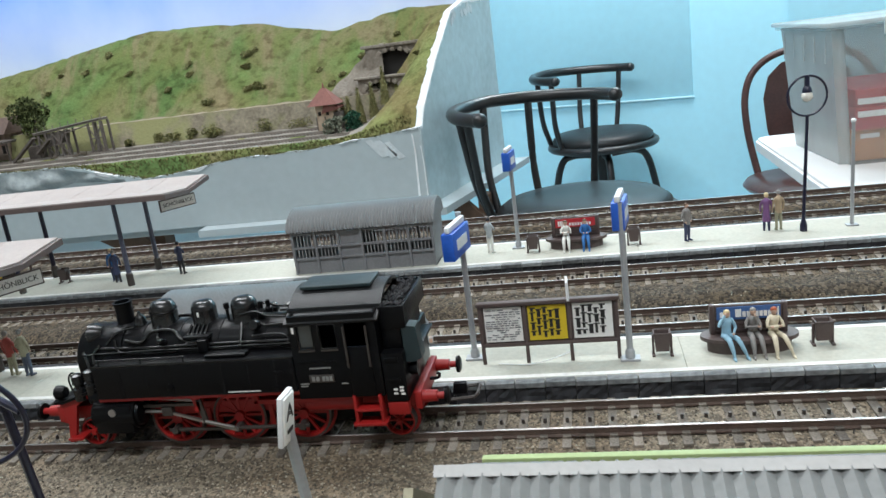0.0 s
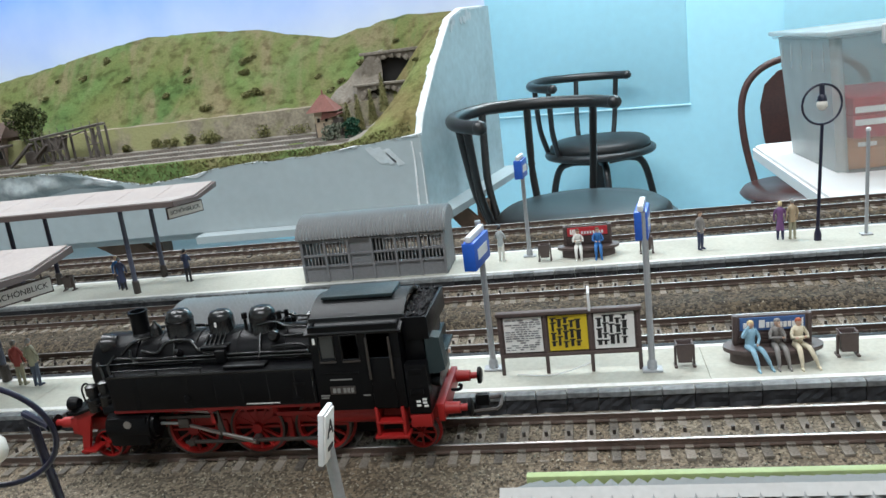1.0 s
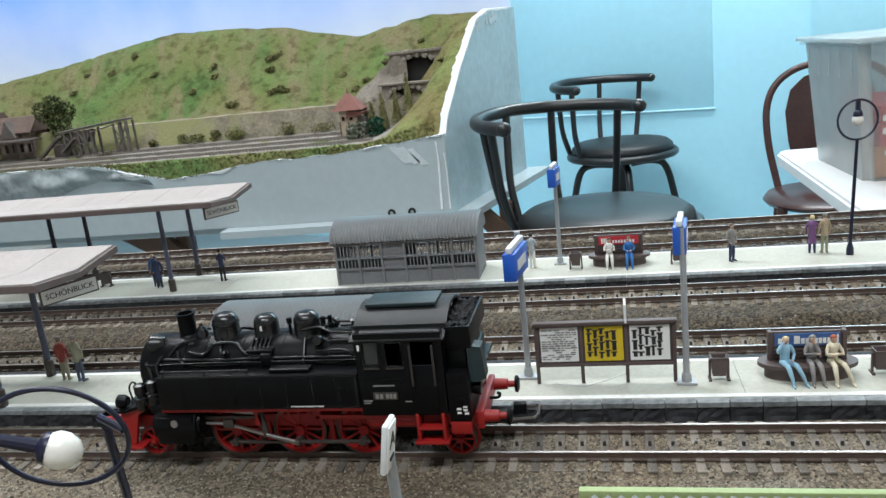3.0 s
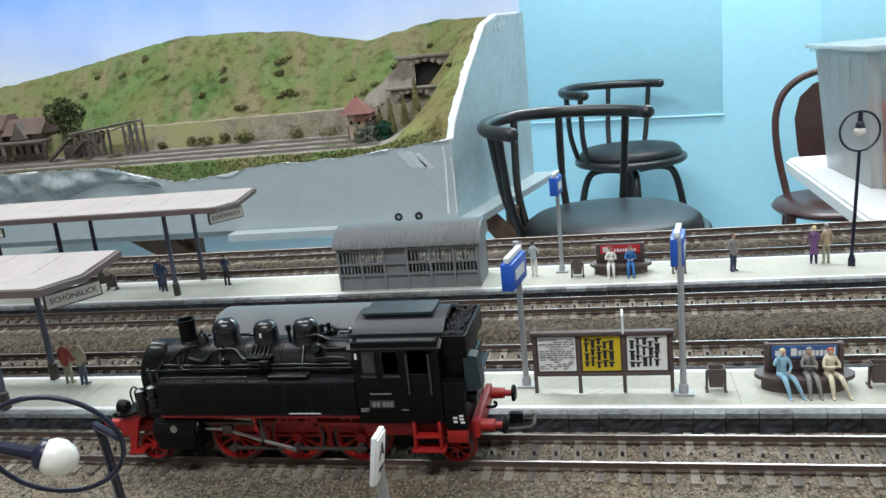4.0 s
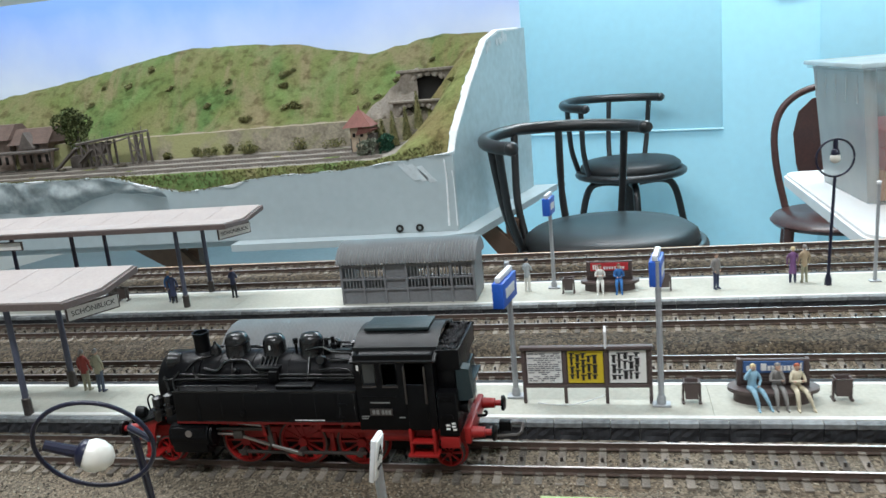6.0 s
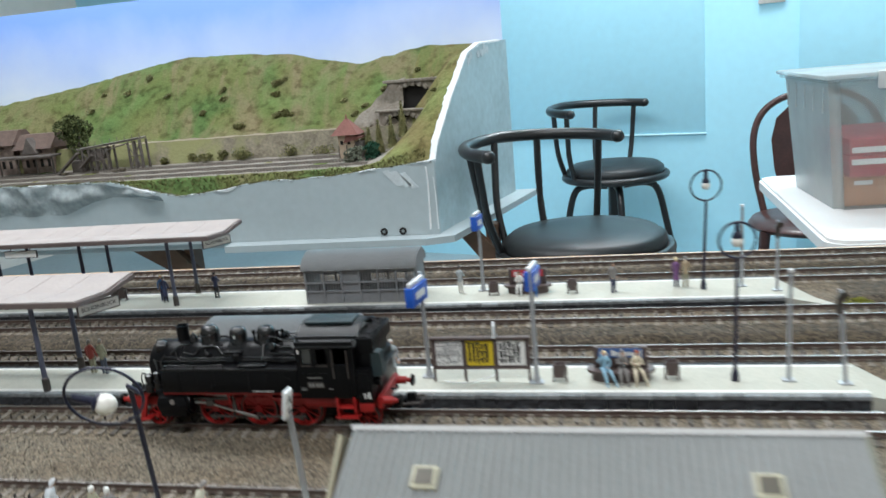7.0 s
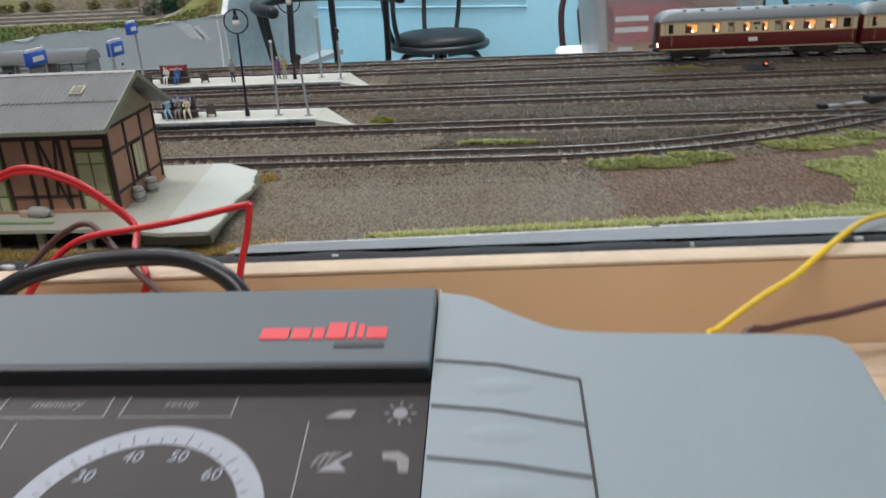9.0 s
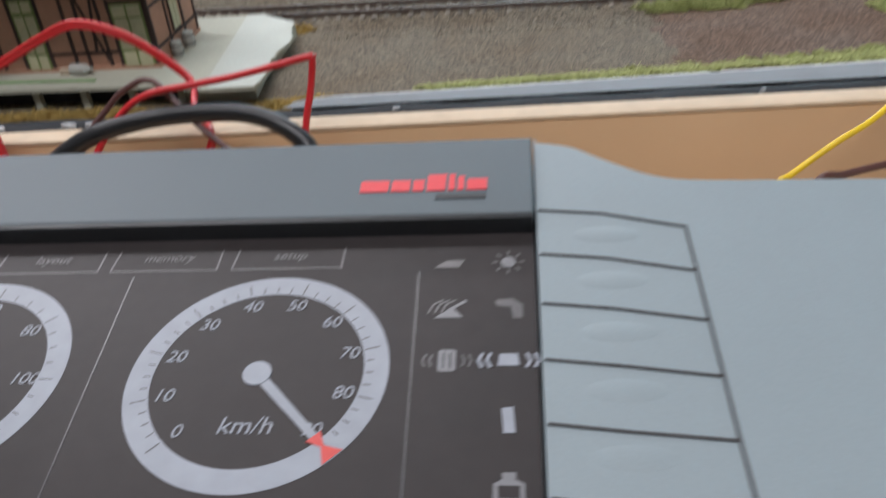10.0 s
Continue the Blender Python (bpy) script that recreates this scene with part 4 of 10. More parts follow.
def scatter_bushes():
    rng = random.Random(11)
    spots = [(-0.505, 1.37, 0.042), (-0.585, 1.37, 0.046), (-0.69, 1.365, 0.034), (-0.705, 1.372, 0.044), (-0.745, 1.376, 0.030), (-0.79, 1.365, 0.034), (-0.83, 1.376, 0.028), (-0.90, 1.368, 0.028), (-0.74, 1.45, 0.024), (-0.66, 1.51, 0.018), (-0.62, 1.47, 0.022), (-0.25, 1.45, 0.016), (-0.235, 1.35, 0.014)]
    for x, y, s in spots:
        b = clump(B(), rng, (0, 0, s * 0.25), s * rng.uniform(0.5, 0.9), s * 0.5, s * 0.38, 420, 0.0021)
        solid("bush", b, BUSH, "low olive-green bush on the hillside", "bush", "hillside bushes", m=pose(x, y, hill_z(x, y)), smooth=0)
    for x, y, s in ((-1.067, 1.536, 0.016), (-1.011, 1.560, 0.020), (-0.951, 1.519, 0.016), (-0.801, 1.521, 0.018), (-0.793, 1.509, 0.016), (-0.843, 1.482, 0.020), (-0.659, 1.529, 0.024), (-0.642, 1.536, 0.016), (-0.644, 1.473, 0.020), (-0.486, 1.500, 0.013), (-1.162, 1.512, 0.022), (-1.138, 1.540, 0.015), (-0.453, 1.470, 0.016), (-0.430, 1.482, 0.016), (-0.385, 1.512, 0.018), (-0.31, 1.535, 0.014)):
        b = clump(B(), rng, (0, 0, s * 0.18), s * rng.uniform(0.55, 0.8), s * 0.5, s * 0.36, 520, 0.0019)
        solid("bush", b, SHRUB, "scrubby brown-green bush on the grassy slope", "bush", "hillside scrub", m=pose(x, y, hill_z(x, y), 0, rng.uniform(-38, -18), rng.uniform(-25, 25)), smooth=0)
    for x, y, s, ml, lab in ((-0.372, 1.29, 0.034, BLUEBUSH, "dark blue-green leafy bush below the tunnel"), (-0.402, 1.272, 0.030, PALEBUSH, "pale grey-green bush beside the tower")):
        b = clump(B(), rng, (0, 0, s * 0.4), s * 0.8, s * 0.7, s * 0.6, 900, 0.003)
        solid("bush", b, ml, lab, "bush", m=pose(x, y, hill_z(x, y)), smooth=0)
    for x, y, h in ((-0.385, 1.335, 0.055), (-0.362, 1.335, 0.07), (-0.335, 1.34, 0.068), (-0.31, 1.345, 0.075), (-0.40, 1.345, 0.05)):
        t = thing("conifer", "slim olive-green model conifer", "tree", "conifers before the tunnel", m=pose(x, y, hill_z(x, y)))
        part("trunk", cyl(B(), (0, 0, -0.004), (0, 0, h * 0.8), 0.0018, 0.0006, 6), BROWN_WOOD, t)
        b = B()
        for i in range(520):
            u = rng.random() ** 1.3
            r = (1 - u) * 0.015 * rng.uniform(0.5, 1.05) + 0.001
            a = rng.uniform(0, 6.283)
            p = Vector((r * math.cos(a), r * math.sin(a), 0.004 + u * h))
            w = Vector((math.cos(a), math.sin(a), -0.6)) * 0.0034
            s = Vector((-math.sin(a), math.cos(a), 0)) * 0.0013
            b.faces.new([b.verts.new(q) for q in (p + s, p + w, p - s)])
        lathe(b, [(0.0105, 0.004), (0.0085, h * 0.3), (0.0045, h * 0.7), (0.0006, h * 0.98)], seg=9)
        part("crown", b, PINE, t, smooth=0)
    t = thing("tree", "broad dark green tree beside the far houses", "tree", m=pose(-1.128, 1.372, -0.034))
    part("trunk", tube(B(), [(0, 0, 0), (0.002, 0, 0.03), (-0.002, 0.001, 0.07)], 0.004, 7), BROWN_WOOD, t)
    for dx, dz in ((0.02, 0.085), (-0.02, 0.085)):
        part("limb", tube(B(), [(0, 0, 0.04), (dx * 0.6, 0.002, 0.062), (dx, 0, dz)], 0.002, 6), BROWN_WOOD, t)
    b = clump(B(), rng, (0, 0, 0.088), 0.046, 0.038, 0.044, 3200, 0.0034)
    part("crown", b, leaf_mat("dark_tree_leaves", (0.045, 0.06, 0.02), (0.10, 0.12, 0.045)), t, smooth=0)


scatter_bushes()


def hill_tufts():
    """Small uneven tufts along the rim of the landscape."""
    rng = random.Random(12)
    vs, fs = [], []
    for _ in range(9000):
        x = rng.uniform(-1.4, -0.235)
        y = rng.uniform(1.186, 1.215)
        z0 = max(hill_z(x, y) if y > 1.2 else -1, lerp_list(x, RIM) + 0.003 if y < 1.2 else -1)
        k = len(vs)
        b = rng.uniform(0, 6.283)
        w = 0.0016
        c = Vector((x, y, z0))
        vs += [c + Vector((w * math.cos(b), w * math.sin(b), -0.001)), c + Vector((-w * math.cos(b), -w * math.sin(b), -0.001)), c + Vector((rng.gauss(0, 0.002), rng.gauss(-0.001, 0.002), rng.uniform(0.001, 0.005)))]
        fs.append((k, k + 1, k + 2))
    me = bpy.data.meshes.new("hill_tufts")
    me.from_pydata(vs, [], fs)
    me.materials.append(leaf_mat("tuft_leaves", (0.115, 0.115, 0.045), (0.19, 0.175, 0.075)))
    tagged(new("hill_tufts", me), "small olive tufts along the rim of the model landscape", "grass", kind="stuff")


hill_tufts()


# ---- furniture in the room ----
def bar_stool(m, label, r=0.215, back=-0.02, side=0.0, span=(90, 271), h=0.250, pad=1.0, rods=((102, 112), (143, 152), (242, 215), (266, 258))):
    t = thing("swivel_stool", label, "stool", "black tubular stools", m=m)
    b = lathe(B(), [(q * pad, z) for q, z in ((0.02, -0.012), (0.172, -0.012), (0.180, 0.004), (0.178, 0.020), (0.160, 0.034), (0.10, 0.042), (0.0, 0.043))], seg=40)
    part("seat", b, BLACK_VINYL, t, "round black vinyl seat pad", smooth=60)
    b = tube(B(), [(0.186 * pad * math.cos(a), 0.186 * pad * math.sin(a), -0.010) for a in (2 * math.pi * i / 48 for i in range(48))], 0.013, 10, closed=True)
    part("seat_ring", b, BLACK_SATIN, t, smooth=60)
    pts = []
    for i in range(33):
        a = radians(span[0] + (span[1] - span[0]) * i / 32)
        pts.append((back + r * math.cos(a), side + r * math.sin(a), h - 0.012 * abs(i - 16) / 16))
    part("backrest", tube(B(), pts, 0.0152, 12), BLACK_SATIN, t, "curved black tube backrest", smooth=60)
    for e in (pts[0], pts[-1]):
        part("end_cap", lathe(B(), [(0.0, -0.0165), (0.010, -0.015), (0.0150, -0.008), (0.0162, 0), (0.0150, 0.008), (0.010, 0.015), (0.0, 0.0165)], e, (1, 0, 0), 14), BLACK_SATIN, t, smooth=60)
    for up, down in rods:
        a, c = radians(up), radians(down)
        top = Vector((back + (r - 0.002) * math.cos(a), side + (r - 0.002) * math.sin(a), h - 0.009))
        bot = Vector((0.184 * pad * math.cos(c), 0.184 * pad * math.sin(c), -0.008))
        bow = Vector((math.cos(c), math.sin(c), 0)) * 0.012
        part("spindle", tube(B(), smooth_path([bot, bot.lerp(top, 0.35) + bow, bot.lerp(top, 0.7) + bow * 0.6, top], 4), 0.0095, 8), BLACK_SATIN, t, smooth=60)
    part("column", cyl(B(), (0, 0, -0.16), (0, 0, -0.012), 0.026, 0.026, 16), BLACK_SATIN, t, smooth=60)
    for k in range(4):
        a = radians(45 + 90 * k)
        c, s = math.cos(a), math.sin(a)
        path = smooth_path([(0.03 * c, 0.03 * s, -0.05), (0.11 * c, 0.11 * s, -0.045), (0.155 * c, 0.155 * s, -0.075), (0.185 * c, 0.185 * s, -0.2), (0.225 * c, 0.225 * s, (FLOOR_Z - m.translation.z) / m.median_scale + 0.012)], 6)
        part("leg", tube(B(), path, 0.0125, 8), BLACK_SATIN, t, smooth=60)
    b = tube(B(), [(0.195 * math.cos(a), 0.195 * math.sin(a), -0.26) for a in (2 * math.pi * i / 32 for i in range(32))], 0.009, 8, closed=True)
    part("foot_ring", b, BLACK_SATIN, t, smooth=60)
    return t


bar_stool(pose(0.060, 1.299, -0.2406, 0, 0, -48) @ Matrix.Scale(0.82, 4), "black tubular swivel stool with a round vinyl seat, near the table", 0.199, -0.037, -0.0715, (80, 281), 0.265, 1.13, ((100, 131), (150, 170), (186, 215), (256, 236), (268, 246)))
bar_stool(pose(0.125, 2.72, -0.318, 0, 0, -39), "black tubular swivel stool with a round vinyl seat, against the wall")
bar_stool(pose(1.42, 2.25, -0.318, 0, 0, -120), "black tubular swivel stool standing behind the white table")

BENTWOOD = mat("dark_bentwood", (0.065, 0.028, 0.024), 0.3, var=0.35, fine=120, broad=14, bump=0.03)


def bentwood_chair(m):
    t = thing("bentwood_chair", "dark brown bentwood chair with a hooped back", "chair", m=m)
    part("seat", lathe(B(), [(0.0, -0.02), (0.19, -0.02), (0.2, -0.008), (0.19, 0.006), (0.0, 0.0)], seg=32), BENTWOOD, t, smooth=60)
    pts = smooth_path([(-0.155, 0.12, 0.0), (-0.185, 0.15, 0.14), (-0.19, 0.17, 0.26), (-0.155, 0.185, 0.34), (-0.07, 0.192, 0.385), (0.07, 0.192, 0.385), (0.155, 0.185, 0.34), (0.19, 0.17, 0.26), (0.185, 0.15, 0.14), (0.155, 0.12, 0.0)], 6)
    part("back_hoop", tube(B(), pts, 0.0115, 10), BENTWOOD, t, "bent hoop of the back", smooth=60)
    prof = [(-0.10, 0.04), (-0.125, 0.14), (-0.135, 0.24), (-0.12, 0.31), (-0.08, 0.35), (-0.03, 0.365), (0.03, 0.365), (0.08, 0.35), (0.12, 0.31), (0.135, 0.24), (0.125, 0.14), (0.10, 0.04)]
    b = prism(B(), prof, 0.168, 0.180, "y")
    part("back_panel", b, BENTWOOD, t, "curved wooden back panel", smooth=0)
    for x, y in ((-0.14, -0.12), (0.14, -0.12), (-0.15, 0.13), (0.15, 0.13)):
        part("leg", cyl(B(), (x, y, -0.015), (x * 1.15, y * 1.15, FLOOR_Z - m.translation.z), 0.016, 0.012, 10), BENTWOOD, t, smooth=60)
    return t


bentwood_chair(pose(0.745, 2.38, -0.452, 0, 0, -12))

TABLE_WHITE = mat("white_table_plastic", (0.78, 0.77, 0.76), 0.45, var=0.04, fine=200, broad=10)
STEEL_GREY = mat("grey_steel_tube", (0.35, 0.36, 0.37), 0.35, 0.7, var=0.1)


def white_table():
    t = thing("folding_table", "white plastic folding table with rounded corners", "table", m=pose(0.54, 1.37, -0.275))
    w, d, r = 1.5, 0.83, 0.05
    out = []
    for cx, cy, a0 in ((w - r, r, -90), (w - r, d - r, 0), (r, d - r, 90), (r, r, 180)):
        for i in range(7):
            a = radians(a0 + 15 * i)
            out.append((cx + r * math.cos(a), cy + r * math.sin(a)))
    b = prism(B(), out, -0.038, 0.0)
    bmesh.ops.bevel(b, geom=[e for e in b.edges if abs(e.verts[0].co.z - e.verts[1].co.z) < 1e-6], offset=0.007, segments=2, affect="EDGES")
    part("tabletop", b, TABLE_WHITE, t)
    for x in (0.2, 1.3):
        for y in (0.1, 0.73):
            part("leg", cyl(B(), (x, y, FLOOR_Z + 0.275), (x, y, -0.037), 0.014, seg=10), STEEL_GREY, t)


white_table()


def clear_plastic(name, low, high):
    m = bpy.data.materials.new(name)
    m.use_nodes = True
    n, l = m.node_tree.nodes, m.node_tree.links
    b = n["Principled BSDF"]
    b.inputs["Base Color"].default_value = (0.50, 0.53, 0.52, 1)
    b.inputs["Roughness"].default_value = 0.32
    co = n.new("ShaderNodeTexCoord")
    ns = n.new("ShaderNodeTexNoise")
    ns.inputs["Scale"].default_value = 9
    l.new(co.outputs["Object"], ns.inputs["Vector"])
    r = n.new("ShaderNodeMapRange")
    r.inputs["To Min"].default_value, r.inputs["To Max"].default_value = low, high
    l.new(ns.outputs["Fac"], r.inputs["Value"])
    l.new(r.outputs[0], b.inputs["Alpha"])
    return m


CLEAR = clear_plastic("clear_box_plastic", 0.10, 0.22)
FROSTED = clear_plastic("frosted_box_plastic", 0.40, 0.62)
RED_CARD = mat("red_printed_card", (0.42, 0.05, 0.06), 0.5, var=0.12, fine=60, broad=12)
ORANGE_CARD = mat("orange_brown_card", (0.5, 0.25, 0.13), 0.6, var=0.12, fine=60, broad=12)
WHITE_PRINT = mat("white_print", (0.78, 0.78, 0.76), 0.6, var=0.04)


def storage_box():
    t = thing("storage_box", "clear plastic storage box with a clipped lid, full of cartons", "storage box", m=pose(0.60, 1.64, -0.2748, 0, 0, 3))
    w, d, h = 0.46, 0.41, 0.30

    def ring(z, off):
        return [(off, off, z), (w - off, off, z), (w - off, d - off, z), (off, d - off, z)]
    b = B()
    o = 0.030
    lo, hi = ring(0.0, o), ring(h, 0.004)
    lo2, hi2 = [(x + (0.003 if x < w / 2 else -0.003), y + (0.003 if y < d / 2 else -0.003), max(z, 0.003)) for x, y, z in lo], [(x + (0.003 if x < w / 2 else -0.003), y + (0.003 if y < d / 2 else -0.003), z) for x, y, z in hi]
    flush(b, lo + hi + lo2 + hi2, [(0, 1, 5, 4), (1, 2, 6, 5), (2, 3, 7, 6), (3, 0, 4, 7), (3, 2, 1, 0), (8, 12, 13, 9), (9, 13, 14, 10), (10, 14, 15, 11), (11, 15, 12, 8), (8, 9, 10, 11), (4, 5, 13, 12), (5, 6, 14, 13), (6, 7, 15, 14), (7, 4, 12, 15)])
    bmesh.ops.bevel(b, geom=[e for e in b.edges if abs((e.verts[0].co - e.verts[1].co).z) > 0.1], offset=0.018, segments=3, affect="EDGES")
    front = [f for f in b.faces if abs(f.normal.y) > 0.7 and f.calc_center_median().y < d / 2 and f.calc_area() > 0.03]
    for f in front:
        f.material_index = 1
    part("tub", b, [FROSTED, CLEAR], t, "frosted plastic tub with a clearer front", smooth=50)
    for i in range(5):
        part("rib", box(B(), -0.0015, 0.0015, 0.06 + i * 0.075, 0.064 + i * 0.075, h - 0.075, h - 0.012, 0.0008, m=pose(0.0055, 0, 0)), FROSTED, t, "short stiffening rib")
    part("rim", box(B(), -0.004, w + 0.004, -0.004, d + 0.004, h - 0.004, h + 0.004, 0.002), CLEAR, t)
    part("lid", box(B(), -0.012, w + 0.012, -0.012, d + 0.012, h + 0.0045, h + 0.015, 0.004), FROSTED, t, "clear lid with a raised rim")
    for x in (0.12, 0.34):
        part("clip", box(B(), x - 0.022, x + 0.022, -0.019, -0.006, h - 0.022, h + 0.018, 0.004), CLIP_WHITE, t, "white lid clip")
    part("handle", tube(B(), smooth_path([(0.19, -0.006, h - 0.03), (0.19, -0.022, h - 0.06), (0.27, -0.022, h - 0.06), (0.27, -0.006, h - 0.03)], 5), 0.004, 6), STEEL_GREY, t)
    return t


storage_box()


def carton(x0, x1, y0, y1, z0, z1, material, label, bars):
    t = thing("carton", label, "carton", "cartons in the storage box", m=pose(0.60, 1.64, -0.2748, 0, 0, 3))
    part("box", box(B(), x0, x1, y0, y1, z0, z1, 0.002), material, t)
    part("lid_edge", box(B(), x0 - 0.0015, x1 + 0.0015, y0 - 0.0015, y1 + 0.0015, z1 - 0.022, z1 + 0.001, 0.001), material, t)
    for a, c, e, f in bars:
        part("printed_bar", box(B(), x0 + a, x0 + c, y0 - 0.0022, y0 - 0.0004, z0 + e, z0 + f), WHITE_PRINT, t, "white printed bar")


carton(0.055, 0.40, 0.050, 0.34, 0.004, 0.0730, ORANGE_CARD, "orange-brown carton at the bottom of the box", [(0.02, 0.06, 0.05, 0.06)])
carton(0.060, 0.235, 0.036, 0.33, 0.0745, 0.1240, RED_CARD, "dark red carton with white printed bars", [(0.004, 0.090, 0.029, 0.042)])
carton(0.060, 0.235, 0.036, 0.33, 0.1255, 0.1630, RED_CARD, "dark red carton with white printed bars", [(0.004, 0.090, 0.006, 0.019)])
carton(0.2375, 0.40, 0.036, 0.33, 0.0745, 0.1495, RED_CARD, "dark red carton with white printed bars", [(0.014, 0.10, 0.05, 0.058), (0.014, 0.09, 0.04, 0.045), (0.10, 0.14, 0.05, 0.07)])
carton(0.30, 0.40, 0.10, 0.30, 0.1515, 0.206, PLY_EDGE, "plain pale wooden box on the red cartons", [])


# ---- station building, its slab, fence and hedge ----
TIMBER = mat("dark_brown_beam", (0.045, 0.026, 0.022), 0.7, var=0.3, fine=500, broad=80)
BRICK = mat("pink_brick_infill", (0.43, 0.235, 0.16), 0.8, var=0.18, fine=1600, broad=120, bump=0.3)
DOOR_FRAME = mat("olive_door_frame", (0.155, 0.215, 0.065), 0.6, var=0.2, fine=700, broad=120)
DOOR_PANEL = mat("cream_green_door_panel", (0.47, 0.45, 0.29), 0.6, var=0.12, fine=700, broad=120)
ROOF_GREY = mat("grey_roof_sheet", (0.215, 0.225, 0.222), 0.55, var=0.1, fine=900, broad=60)
ROOF_EDGE = mat("pale_green_barge_board", (0.215, 0.225, 0.175), 0.6, var=0.12, fine=700, broad=90)
SLAB = mat("pale_green_grey_slab", (0.41, 0.41, 0.335), 0.75, var=0.1, fine=700, broad=40)
GABLE = mat("olive_gable_boards", (0.27, 0.25, 0.17), 0.7, var=0.15, fine=800, broad=90)
PALE_METAL = mat("pale_grey_churn", (0.42, 0.42, 0.39), 0.5, var=0.15)


RIDGE_PALE = mat("pale_grey_ridge", (0.40, 0.40, 0.39), 0.55, var=0.1)
RIDGE_GREEN = mat("light_green_eaves_board", (0.30, 0.38, 0.17), 0.55, var=0.12)
PALE_FRAME = mat("cream_skylight_frame", (0.42, 0.40, 0.29), 0.6, var=0.12)


def corrugated(bm, p, q, x0, x1, pitch, amp, thick):
    """A ribbed sheet from the line p (y, z) down to the line q, ribs running down the slope."""
    n = int((x1 - x0) / (pitch / 2))
    up = Vector((0, -(q[1] - p[1]), q[0] - p[0])).normalized()
    if up.z < 0:
        up = -up
    rows = []
    for i in range(n + 1):
        x = x0 + (x1 - x0) * i / n
        h = up * (amp if i % 2 else -amp)
        rows.append([bm.verts.new((x, p[0] + h.y, p[1] + h.z)), bm.verts.new((x, q[0] + h.y, q[1] + h.z)), bm.verts.new((x, q[0] - up.y * thick, q[1] - up.z * thick)), bm.verts.new((x, p[0] - up.y * thick, p[1] - up.z * thick))])
    fs = []
    for a, c in zip(rows, rows[1:]):
        for i in range(4):
            fs.append(bm.faces.new((a[i], c[i], c[(i + 1) % 4], a[(i + 1) % 4])))
    fs.append(bm.faces.new(rows[0]))
    fs.append(bm.faces.new(rows[-1]))
    bmesh.ops.recalc_face_normals(bm, faces=fs)
    return bm


SX0, SX1, SY0, SY1, SZ0, SZ1 = 0.0580, 0.1735, -0.152, -0.099, 0.0024, 0.0445


